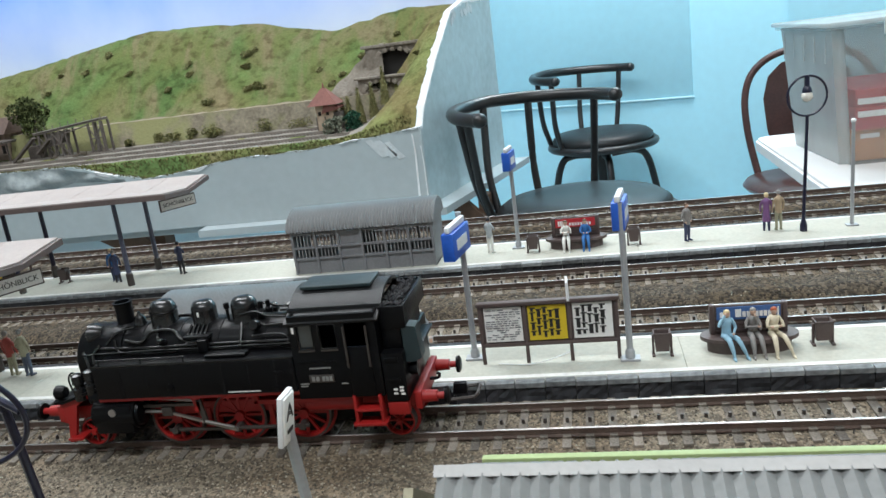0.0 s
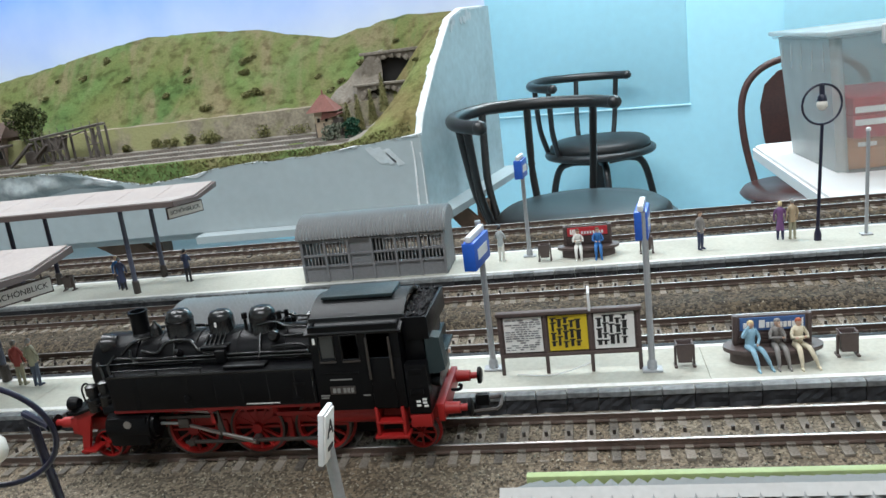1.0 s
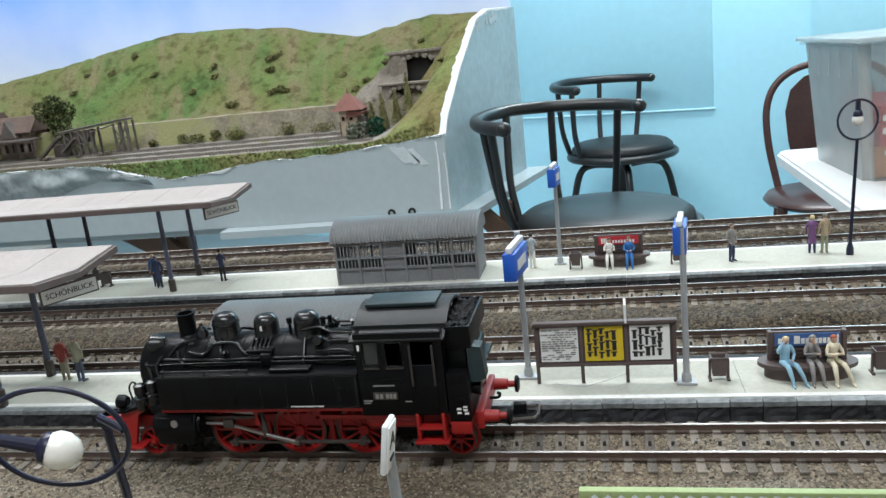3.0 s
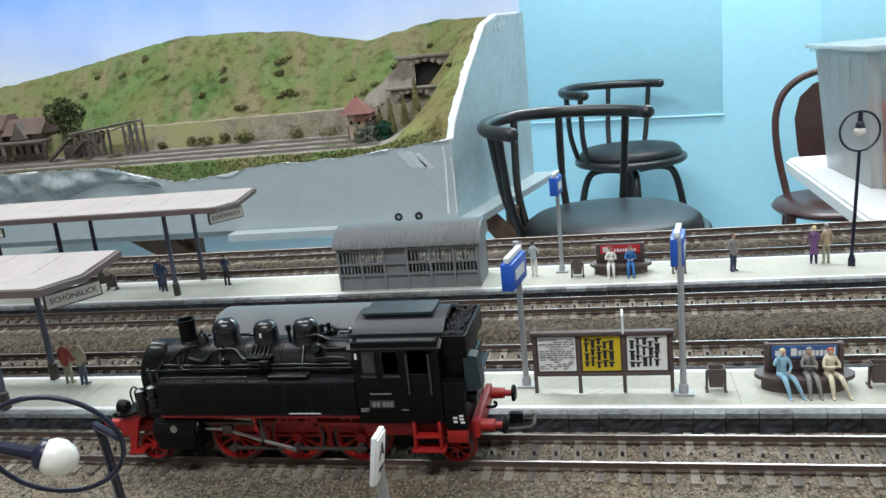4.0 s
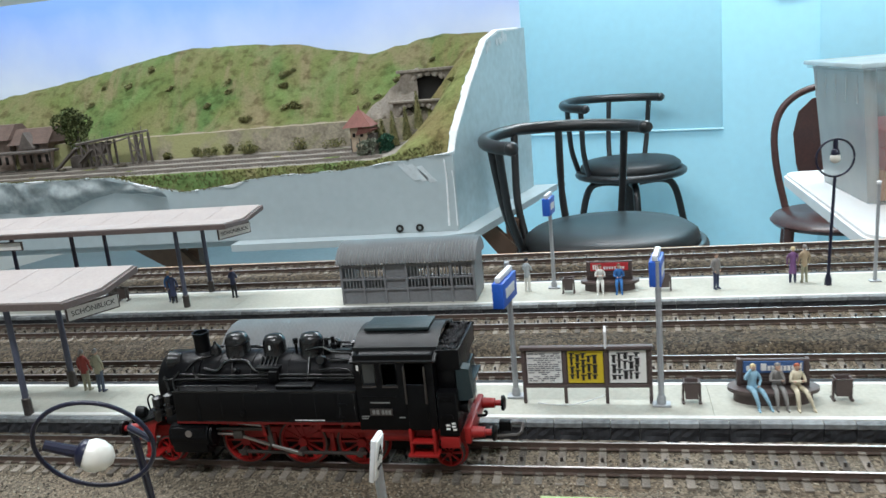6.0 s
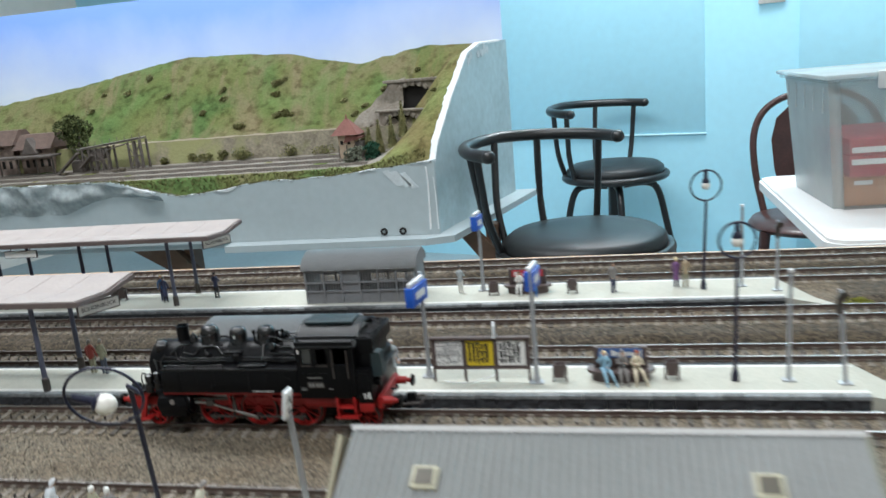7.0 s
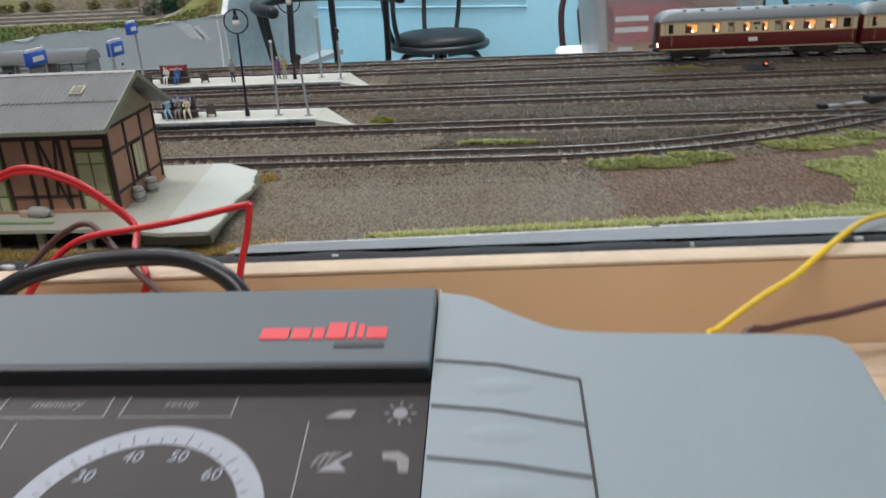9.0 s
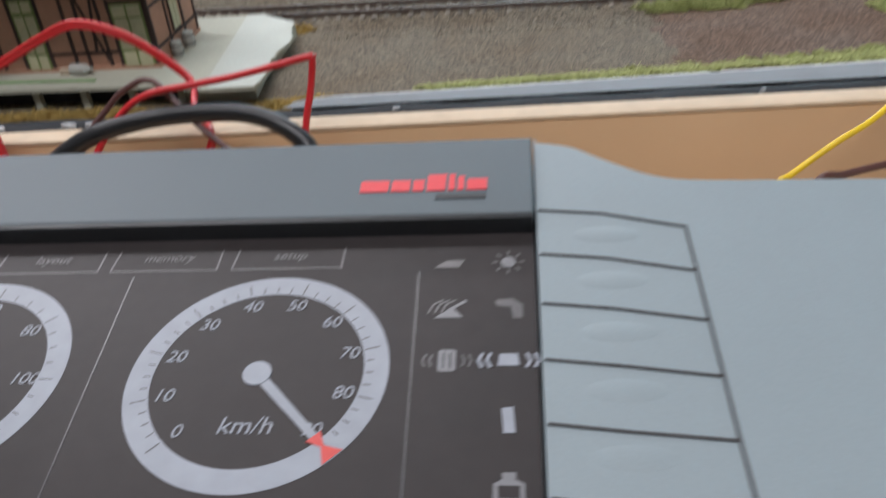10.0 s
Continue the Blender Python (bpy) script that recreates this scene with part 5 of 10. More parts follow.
def station_house():
    t = thing("station_house", "half-timbered model station with a grey ribbed roof", "house")
    part("wall", box(B(), SX0, SX1, SY0, SY1, SZ0, SZ1, 0.0002), BRICK, t, "pink brick infill walls")
    # end gables
    for x0, x1 in ((SX0 - 0.0002, SX0 + 0.001), (SX1 - 0.001, SX1 + 0.0003)):
        part("gable", prism(B(), [(SY0, SZ1 - 0.004), (SY1, SZ1 - 0.004), (-0.126, 0.0605)], x0, x1, "x"), GABLE, t, "olive boarded gable", smooth=0)

    def beam(x0, x1, z0, z1):
        part("beam", box(B(), x0, x1, SY0 - 0.0006, SY0 + 0.0002, z0, z1), TIMBER, t)

    def slant(xa, za, xb, zb, w=0.0012):
        d = Vector((xb - xa, 0, zb - za)).normalized()
        s = Vector((-d.z, 0, d.x)) * w / 2
        part("brace", prism(B(), [(xa + s.x, za + s.z), (xb + s.x, zb + s.z), (xb - s.x, zb - s.z), (xa - s.x, za - s.z)], SY0 - 0.0005, SY0 + 0.0002, "y"), TIMBER, t, smooth=0)
    for x in (0.0581, 0.0750, 0.0805, 0.0912, 0.0978, 0.1086, 0.1218, 0.1334, 0.1398, 0.1500, 0.1553, 0.1719):
        beam(x, x + 0.0015, SZ0, 0.0372)
    beam(SX0, SX1, 0.0372, 0.0438)
    for a, c in ((0.0765, 0.1086), (0.1233, 0.1553)):
        beam(a, c, 0.0098, 0.0110)
    beam(0.1568, 0.1719, 0.0325, 0.0335)
    beam(0.1101, 0.1218, 0.0362, 0.0371)
    slant(0.0838, 0.037, 0.0915, 0.0080)
    slant(0.0892, 0.037, 0.0862, 0.0105)
    slant(0.1412, 0.037, 0.1500, 0.0060)
    slant(0.1490, 0.037, 0.1450, 0.0105)

    def door(x0, x1, z1, transom):
        d = part("door", box(B(), x0, x1, SY0 - 0.0007, SY0 + 0.0002, SZ0, z1), DOOR_FRAME, t, "olive green double door")
        m = (x0 + x1) / 2
        lv = [(SZ0 + 0.0012, SZ0 + 0.008), (SZ0 + 0.009, z1 - 0.0075 if transom else z1 - 0.0065), (z1 - 0.0058, z1 - 0.0008)]
        for a, c in ((x0 + 0.0009, m - 0.0005), (m + 0.0005, x1 - 0.0009)):
            for z0_, z1_ in lv:
                part("panel", box(B(), a, c, SY0 - 0.0011, SY0 - 0.0005, z0_, z1_, 0.0001), DOOR_PANEL, d, "cream door panel")
    door(0.0598, 0.0748, 0.0325, False)
    door(0.1104, 0.1216, 0.0360, True)
    door(0.1570, 0.1717, 0.0320, False)
    # right-hand end wall
    for y in (SY0, -0.1345, -0.1165, SY1 - 0.0016):
        part("beam", box(B(), SX1 - 0.0002, SX1 + 0.0006, y, y + 0.0016, SZ0, 0.0420), TIMBER, t)
    for z in (0.0100, 0.0285, 0.0405):
        part("beam", box(B(), SX1 - 0.0002, SX1 + 0.0005, SY0, SY1, z, z + 0.0013), TIMBER, t)
    w = part("window", box(B(), SX1 - 0.0001, SX1 + 0.0009, -0.1300, -0.1205, 0.012, 0.029), TIMBER, t, "narrow green window")
    for y0, y1 in ((-0.1293, -0.1257), (-0.1250, -0.1212)):
        part("pane", box(B(), SX1 + 0.0006, SX1 + 0.0012, y0, y1, 0.0128, 0.0282), DOOR_PANEL, w)
    part("plinth", box(B(), SX0 - 0.0004, SX1 + 0.0008, SY0 - 0.0009, SY1 + 0.0006, SZ0 - 0.0004, SZ0 + 0.0016), BRICK, t)
    # roof: two ribbed sheets a slope
    rx0, rx1 = 0.0622, 0.1812
    mid = (-0.147, 0.0533)
    part("roof_sheet", corrugated(B(), (-0.126, 0.0628), (-0.1475, 0.0535), rx0, rx1, 0.0022, 0.00042, 0.0009), ROOF_GREY, t, "grey ribbed roof sheet", smooth=0)
    part("roof_sheet", corrugated(B(), (-0.1465, 0.0534), (-0.1665, 0.0448), rx0, rx1, 0.0022, 0.00042, 0.0009), ROOF_GREY, t, smooth=0)
    part("roof_sheet", corrugated(B(), (-0.126, 0.0628), (-0.1070, 0.0520), rx0, rx1, 0.0022, 0.00042, 0.0009), ROOF_GREY, t, smooth=0)
    part("roof_sheet", corrugated(B(), (-0.1075, 0.0522), (-0.0900, 0.0420), rx0, rx1, 0.0022, 0.00042, 0.0009), ROOF_GREY, t, smooth=0)
    # porch roof, three plain sheets
    for i in range(3):
        a, c = rx0 + 0.002 + i * 0.0112, rx0 + 0.002 + (i + 1) * 0.0112 - 0.0003
        b = B()
        prism(b, [(-0.1655, 0.0447), (-0.1655, 0.0458), (-0.1762, 0.0416), (-0.1762, 0.0405)], a, c, "x")
        part("porch_sheet", b, ROOF_GREY, t, "plain grey porch roof sheet", smooth=0)
    part("porch_edge", box(B(), rx0 + 0.002, rx0 + 0.0353, -0.1770, -0.1763, 0.0404, 0.0416), ROOF_EDGE, t, "pale green eaves board")
    part("eaves_board", box(B(), rx0 + 0.0358, rx1, -0.1672, -0.1664, 0.0430, 0.0448), ROOF_EDGE, t, "pale green eaves board")
    part("soffit", box(B(), SX0 + 0.035, SX1, -0.1660, SY0 - 0.0008, 0.0425, 0.0432), GABLE, t)
    part("ridge_cap", prism(B(), [(-0.1272, 0.0626), (-0.126, 0.0635), (-0.1248, 0.0626), (-0.126, 0.0630)], rx0 - 0.0003, rx1 + 0.0003, "x"), RIDGE_PALE, t, "pale grey ridge cap", smooth=0)
    part("rear_board", box(B(), 0.0606, 0.1400, -0.0882, -0.0866, 0.0392, 0.0420, 0.0002), RIDGE_GREEN, t, "light green board along the rear eaves")
    part("rear_board_arm", box(B(), 0.0700, 0.0715, -0.0915, -0.0880, 0.0396, 0.0406), RIDGE_GREEN, t)
    part("rear_board_arm", box(B(), 0.1290, 0.1305, -0.0915, -0.0880, 0.0396, 0.0406), RIDGE_GREEN, t)
    for s, y in ((-1, -0.1665), (1, -0.0900)):
        b = prism(B(), [(-0.126, 0.0632), (y, 0.0452 if s < 0 else 0.0424), (y, 0.0428 if s < 0 else 0.0400), (-0.126, 0.0606)], rx1 - 0.0002, rx1 + 0.0006, "x")
        part("barge_board", b, ROOF_EDGE, t, smooth=0)
    for x in (0.0834, 0.1590):
        d = Vector((0, -0.0215, -0.0093)).normalized()
        mm = Matrix.Translation((x, -0.1400, 0.0570)) @ Matrix.Rotation(radians(23.4), 4, "X")
        k = part("skylight", box(B(), -0.0031, 0.0031, -0.0031, 0.0031, -0.0006, 0.0008, 0.0002, m=mm), PALE_FRAME, t, "cream framed skylight")
        part("pane", box(B(), -0.0022, 0.0022, -0.0022, 0.0022, 0.0004, 0.00105, m=mm), mat("dull_skylight_pane", (0.075, 0.066, 0.048), 0.5, var=0.2), k, "dull brown skylight pane")
    return t


station_house()


def station_ground():
    # the broken side edge
    rough = random.Random(31)
    edge = [(0.2265 + 0.0012 * math.sin(i * 0.55) + rough.uniform(-0.0007, 0.0007) - 0.0028 * max(0.0, (i - 16) / 6), -0.1812 + 0.00405 * i + rough.uniform(-0.0008, 0.0008)) for i in range(23)]
    out = [(0.0443, -0.1735), (0.1818, -0.1757), (0.2060, -0.1830)] + edge + [(0.2012, -0.0757), (0.0570, -0.0770), (0.0560, -0.1360)]
    p = thing("station_slab", "pale grey-green slab under the station house", "slab", kind="structure")
    part("deck", prism(B(), out, 0.0006, 0.0022), SLAB, p, smooth=0)
    part("side_apron", prism(B(), [(0.2025, -0.1768), (0.2060, -0.1826)] + [(x - 0.0004, y) for x, y in edge] + [(0.2010, -0.0760), (0.1930, -0.0762)], 0.0021, 0.0025), mat("pale_cool_slab", (0.46, 0.48, 0.43), 0.6, var=0.08, fine=700, broad=40), p, "paler apron of the slab", smooth=0)
    for i in range(7):
        x = 0.052 + i * 0.0225
        part("pillar", box(B(), x, x + 0.003, -0.172, -0.169, -0.0095, 0.0005), SLAB, p)
    # the open gap's shade is a solid block in the dark kerb colour
    part("core", box(B(), 0.060, 0.205, -0.166, -0.080, -0.0095, 0.0005), KERB_S, p, "dark block for the shaded gap under the slab")
    part("side_slab", box(B(), 0.190, 0.222, -0.170, -0.090, -0.0095, 0.0005), SLAB, p)
    q = thing("station_platform", "white station platform strip beside the track", "platform", kind="structure")
    part("deck", box(B(), -0.60, 0.0560, -0.1068, -0.0775, -0.0070, 0.0020, 0.0003), SLAB, q)
    part("edge", box(B(), -0.60, 0.0560, -0.0774, -0.0750, -0.0070, 0.0021, 0.0003), KERB_M, q, "stone platform edge")
    # picket fence
    f = thing("picket_fence", "white picket fence between hedge and platform", "fence")
    for z in (0.0035, 0.0075):
        part("fence_rail", box(B(), -0.50, 0.050, -0.1085, -0.1078, z - 0.0004, z + 0.0004), KERB_W, f)
    me = link("picket", box(B(), -0.00055, 0.00055, -0.1094, -0.1086, 0.0, 0.0095, 0.0002), KERB_W)
    far = B()
    for i in range(340):
        x = 0.049 - i * 0.0016
        if i < 190:
            o = new("picket", me)
            o.parent = f
            o.matrix_basis = pose(x, 0, 0)
        else:
            box(far, x - 0.00055, x + 0.00055, -0.1094, -0.1086, 0, 0.0095)
    tagged(part("far_pickets", far, KERB_W, f), kind="stuff")
    # hedge
    rng = random.Random(5)
    b = B()
    for i in range(15000):
        x = rng.uniform(-0.34, 0.0475)
        z = rng.uniform(-0.006, 0.0048)
        y = rng.uniform(-0.1275, -0.1125)
        if z < 0.0028 and -0.1255 < y:
            y = -0.1275 + rng.uniform(0, 0.002)
        p = Vector((x, y + 0.0011 * noise.noise(Vector((x * 200, z * 200, 0))), z + 0.0008 * noise.noise(Vector((x * 120, y * 120, 3)))))
        a = Vector((rng.gauss(0, 1), rng.gauss(0, 1), rng.gauss(0, 1))).normalized() * 0.0013
        c = a.cross(Vector((rng.gauss(0, 1), rng.gauss(0, 1), rng.gauss(0, 1)))).normalized() * 0.0009
        b.faces.new([b.verts.new(p + w) for w in (a, c, -a, -c)])
    h = thing("hedge", "clipped dark green hedge along the white fence", "hedge")
    part("leaves", b, leaf_mat("hedge_leaves", (0.02, 0.06, 0.02), (0.06, 0.13, 0.045)), h, smooth=0)
    # solid filler: near-black green stands for the shade between the leaves
    part("core", box(B(), -0.34, 0.046, -0.1258, -0.1130, -0.0065, 0.0032), mat("hedge_inner_shade", (0.012, 0.028, 0.012), 0.9), h)
    # bits on the slab
    g = thing("green_plank", "long pale green plank lying on the slab", "plank")
    part("board", box(B(), 0, 0.0845, -0.0008, 0.0008, 0.0022, 0.0031, 0.0002, m=pose(0.0640, -0.1632, 0, 0, 0, -2.6)), mat("green_paint", (0.20, 0.34, 0.15), 0.6), g)
    k = thing("milk_churn", "pale grey churn lying beside the wall", "churn", m=pose(0.1375, -0.1575, 0.0048, 0, 0, -8))
    part("body", lathe(B(), [(0.0, -0.0048), (0.0022, -0.0048), (0.0026, -0.004), (0.0026, 0.003), (0.0012, 0.0045), (0.0013, 0.0058), (0.0, 0.0058)], (0, 0, 0), (1, 0, 0), 14), PALE_METAL, k)
    part("crate", box(B(), -0.0105, -0.0056, -0.0015, 0.0018, -0.0026, 0.0002, 0.0002), CREAM, k)
    for x, y, s in ((0.1765, -0.137, 1.0), (0.1775, -0.1235, 1.05)):
        k = thing("barrel", "small pale grey barrel by the end wall", "barrel", "barrels by the station wall", m=pose(x, y, 0.0022))
        part("body", lathe(B(), [(0.0, 0), (0.0024 * s, 0), (0.0029 * s, 0.003 * s), (0.0028 * s, 0.0052 * s), (0.0023 * s, 0.0072 * s), (0.0, 0.0072 * s)], seg=14), PALE_METAL, k)
        for z in (0.0018, 0.0054):
            part("hoop", tube(B(), [(0.0029 * s * math.cos(a), 0.0029 * s * math.sin(a), z * s) for a in (2 * math.pi * i / 16 for i in range(16))], 0.00022, 5, closed=True), STUD, k)


station_ground()


# ---- platform furniture ----
GREY_STEEL = mat("grey_painted_mast", (0.36, 0.38, 0.40), 0.45, 0.2, var=0.12)
BLUE_SIGN = mat("bright_blue_plastic", (0.02, 0.11, 0.55), 0.4, var=0.12)
WHITE_PLASTIC = mat("white_plastic", (0.74, 0.76, 0.78), 0.4, var=0.06)
LAMP_BLUE = mat("blue_black_enamel", (0.012, 0.013, 0.035), 0.3, var=0.25)
BROWN_PL = mat("dark_brown_plastic", (0.085, 0.062, 0.058), 0.55, var=0.18)
SHED_GREY = mat("grey_shed_plastic", (0.20, 0.205, 0.215), 0.55, var=0.15, fine=900, broad=90)
SHED_PALE = mat("pale_grey_shed_bar", (0.30, 0.305, 0.31), 0.45, var=0.15, fine=900, broad=90)
SHED_ROOF = mat("grey_shed_roof", (0.25, 0.26, 0.265), 0.33, var=0.12, fine=900, broad=90)
CANOPY = mat("pinkish_grey_canopy", (0.36, 0.32, 0.305), 0.7, var=0.1, fine=700, broad=60)
CANOPY_EDGE = mat("brown_canopy_edge", (0.13, 0.10, 0.095), 0.65, var=0.2)
POST_SLATE = mat("slate_blue_post", (0.075, 0.085, 0.125), 0.45, var=0.2)
GLOBE = mat("opal_lamp_globe", (0.82, 0.80, 0.74), 0.25, var=0.04, bump=0)


def text_mesh(words, size, material, parent, m, name="lettering", label="", extrude=0.00006, slant=0.0):
    cu = bpy.data.curves.new(name, "FONT")
    cu.shear = slant
    cu.body, cu.size, cu.extrude = words, size, extrude
    cu.align_x, cu.align_y = "CENTER", "CENTER"
    tmp = bpy.data.objects.new(name, cu)
    me = bpy.data.meshes.new_from_object(tmp)
    bpy.data.objects.remove(tmp)
    me.materials.clear()
    me.materials.append(material)
    ob = new(name, me)
    ob.parent = parent
    ob.matrix_basis = m
    if label:
        ob["label"] = label
    return ob


BLACK_PRINT = mat("black_print", (0.015, 0.015, 0.016), 0.6, var=0.1)
FACE = Matrix.Rotation(radians(90), 4, "X")     # upright text facing the camera's side


def sign_mast(m, turn, label, dy=0.0, k=1.0, dz=0.0):
    t = thing("sign_mast", label, "sign", "blue platform signs", m=m)
    part("base_plate", box(B(), -0.0032, 0.0032, -0.0022, 0.0022, 0, 0.0008, 0.0002), GREY_STEEL, t)
    part("pole", cyl(B(), (0, 0, 0.0007), (0, 0, 0.0530), 0.00105, 0.0010, 10), GREY_STEEL, t, "grey round pole")
    part("collar", lathe(B(), [(0.0016, 0.0007), (0.0016, 0.003), (0.00105, 0.004)], seg=10), GREY_STEEL, t)
    r = Matrix.Translation((0, dy, dz)) @ Matrix.Rotation(radians(turn), 4, "Z") @ Matrix.Diagonal((1, k, 1, 1))
    bx = part("sign_box", box(B(), -0.0020, 0.0020, -0.0090, 0.0090, 0.0440, 0.0530, 0.0003, m=r), BLUE_SIGN, t, "bright blue sign box")
    part("lamp_strip", box(B(), -0.0009, 0.0009, -0.0085, 0.0085, 0.0531, 0.0551, 0.0003, m=r), WHITE_PLASTIC, t, "white lamp strip on the sign")
    for s in (-1, 1):
        part("face_bar", box(B(), s * 0.0020 - 0.00015, s * 0.0020 + 0.00015, -0.0055, 0.0055, 0.0468, 0.0502, m=r), WHITE_PLASTIC, bx, "white bar on the blue face")
    return t


sign_mast(pose(0.0376, 0.0475, 0.0023), -8, "grey mast with a blue sign box before the notice boards", -0.0095, 1.0, -0.0030)
sign_mast(pose(0.0903, 0.0405, 0.0023), -8, "grey mast with a blue sign box behind the notice boards", 0.0065, 0.8)
sign_mast(pose(0.0422, 0.1885, 0.0023), -8, "grey mast with a small blue sign on the rear platform", -0.006, 0.7, -0.0015)


def hoop_lamp(m, turn, h, r, label, lean=0.0, bulb=0.0034):
    t = thing("hoop_lamp", label, "street lamp", "platform hoop lamps", m=m)
    part("foot", lathe(B(), [(0.0017, 0), (0.0017, 0.003), (0.0012, 0.0046), (0.0009, 0.006)], seg=12), LAMP_BLUE, t)
    part("post", cyl(B(), (0, 0, 0.005), (lean, 0, h), 0.00085, 0.00075, 10), LAMP_BLUE, t)
    rt = Matrix.Translation((lean, 0, h + r)) @ Matrix.Rotation(radians(turn), 4, "Z")
    part("hoop", tube(B(), [rt @ Vector((r * math.cos(a), 0, r * math.sin(a))) for a in (2 * math.pi * i / 40 for i in range(40))], 0.00055, 8, closed=True), LAMP_BLUE, t, "thin ring holding the lantern", smooth=60)
    for a in (60, -120):
        pass
    part("stem", cyl(B(), rt @ Vector((0, 0, r)), rt @ Vector((0, 0, r * 0.45)), 0.0011, 0.0012, 10), LAMP_BLUE, t)
    c = rt @ Vector((0, 0, r * 0.42))
    part("cap", lathe(B(), [(0.0009, 0.001), (0.0018, 0.0), (bulb * 0.8, -0.0016), (bulb * 0.8, -0.0022), (0.0, -0.0022)], c, (0, 0, 1), 14), LAMP_BLUE, t, smooth=50)
    g = c + Vector((0, 0, -0.0022 - bulb * 0.6))
    part("globe", lathe(B(), [(0.0, -bulb * 0.95), (bulb * 0.55, -bulb * 0.75), (bulb * 0.9, -bulb * 0.2), (bulb * 0.85, bulb * 0.35), (bulb * 0.7, bulb * 0.6), (0.0, bulb * 0.62)], g, (0, 0, 1), 18), GLOBE, t, "white opal lamp globe", smooth=60)
    return t


hoop_lamp(pose(0.1775, 0.0427, 0.0023), 10, 0.0560, 0.0078, "blue-black hoop lamp on the front platform", 0.001, 0.0028)
hoop_lamp(pose(0.1786, 0.1804, 0.0023), 10, 0.0545, 0.0090, "blue-black hoop lamp on the rear platform", 0.002, 0.0028)


def leaning_lamp():
    """The lamp nearest the camera: its lantern has slipped sideways in the hoop."""
    t = thing("hoop_lamp", "blue-black hoop lamp with a slanting white globe, beside the station", "street lamp", "platform hoop lamps", m=pose(-0.0256, -0.0862, 0.0021))
    part("foot", lathe(B(), [(0.0017, 0), (0.0017, 0.003), (0.0012, 0.0046), (0.0009, 0.006)], seg=12), LAMP_BLUE, t)
    top = Vector((0.0035, -0.0090, 0.0560))
    part("post", tube(B(), [(0, 0, 0.005), (0.0018, -0.0045, 0.03), top], 0.00085, 10), LAMP_BLUE, t)
    c = Vector((-0.0022, -0.0145, 0.0570))
    r = 0.0117
    u = Vector((0.93, 0.25, 0.0)).normalized()
    w = Vector((0.05, -0.30, 0.95)).normalized()
    part("hoop", tube(B(), [c + u * r * math.cos(a) + w * r * 0.98 * math.sin(a) for a in (2 * math.pi * i / 48 for i in range(48))], 0.00050, 8, closed=True), LAMP_BLUE, t, "thin ring holding the lantern", smooth=60)
    a0 = c - u * r * 0.82 + w * r * 0.12
    d = (u * 0.9 - w * 0.42).normalized()
    part("stem", cyl(B(), a0, a0 + d * 0.0062, 0.0011, 0.0013, 10), LAMP_BLUE, t)
    e = a0 + d * 0.0062
    part("cap", rings(B(), [(e, 0.0014, d), (e + d * 0.0008, 0.0028, d), (e + d * 0.0018, 0.0030, d)], 14), LAMP_BLUE, t, smooth=50)
    k = 0.0034
    part("globe", rings(B(), [(e + d * 0.0016, k * 0.8, d), (e + d * 0.003, k, d), (e + d * 0.0047, k * 0.98, d), (e + d * 0.0066, k * 0.7, d), (e + d * 0.0076, k * 0.25, d)], 18), GLOBE, t, "white opal lamp globe", smooth=60)
    part("hook", tube(B(), [top, top + Vector((0.0003, -0.0015, 0.003)), c + u * r * 0.97], 0.0007, 8), LAMP_BLUE, t)
    return t


leaning_lamp()


def plain_mast(m, h, lean, label, head):
    t = thing("platform_mast", label, "mast", "thin platform masts", m=m)
    part("base_plate", box(B(), -0.0026, 0.0026, -0.0020, 0.0020, 0, 0.0007, 0.0002), GREY_STEEL, t)
    part("pole", cyl(B(), (0, 0, 0.0006), (lean, 0, h), 0.0009, 0.0008, 10), GREY_STEEL, t)
    if head:
        part("loudspeaker", rings(B(), [((lean, 0, h - 0.002), 0.0009, (0.3, -1, -0.2)), ((lean + 0.0008, -0.0025, h - 0.0025), 0.0021, (0.3, -1, -0.2))], 12), STUD, t, "small dark loudspeaker")
        part("bracket", box(B(), lean - 0.0012, lean + 0.0012, -0.0008, 0.0008, h - 0.0105, h - 0.003, 0.0002), STUD, t)
    else:
        part("cap", lathe(B(), [(0.0011, 0), (0.0012, 0.0012), (0.0, 0.0018)], (lean, 0, h), seg=10), WHITE_PLASTIC, t)
    return t


plain_mast(pose(0.1995, 0.0428, 0.0023), 0.0490, 0.0004, "plain pale grey mast on the front platform", False)
plain_mast(pose(0.2215, 0.0392, 0.0023), 0.0420, -0.0032, "thin mast with a loudspeaker at the front platform's end", True)
plain_mast(pose(0.2010, 0.1840, 0.0023), 0.0490, 0.0004, "plain pale grey mast on the rear platform", False)
plain_mast(pose(0.2193, 0.1745, 0.0023), 0.0420, 0.0, "thin mast with a loudspeaker at the rear platform's end", True)


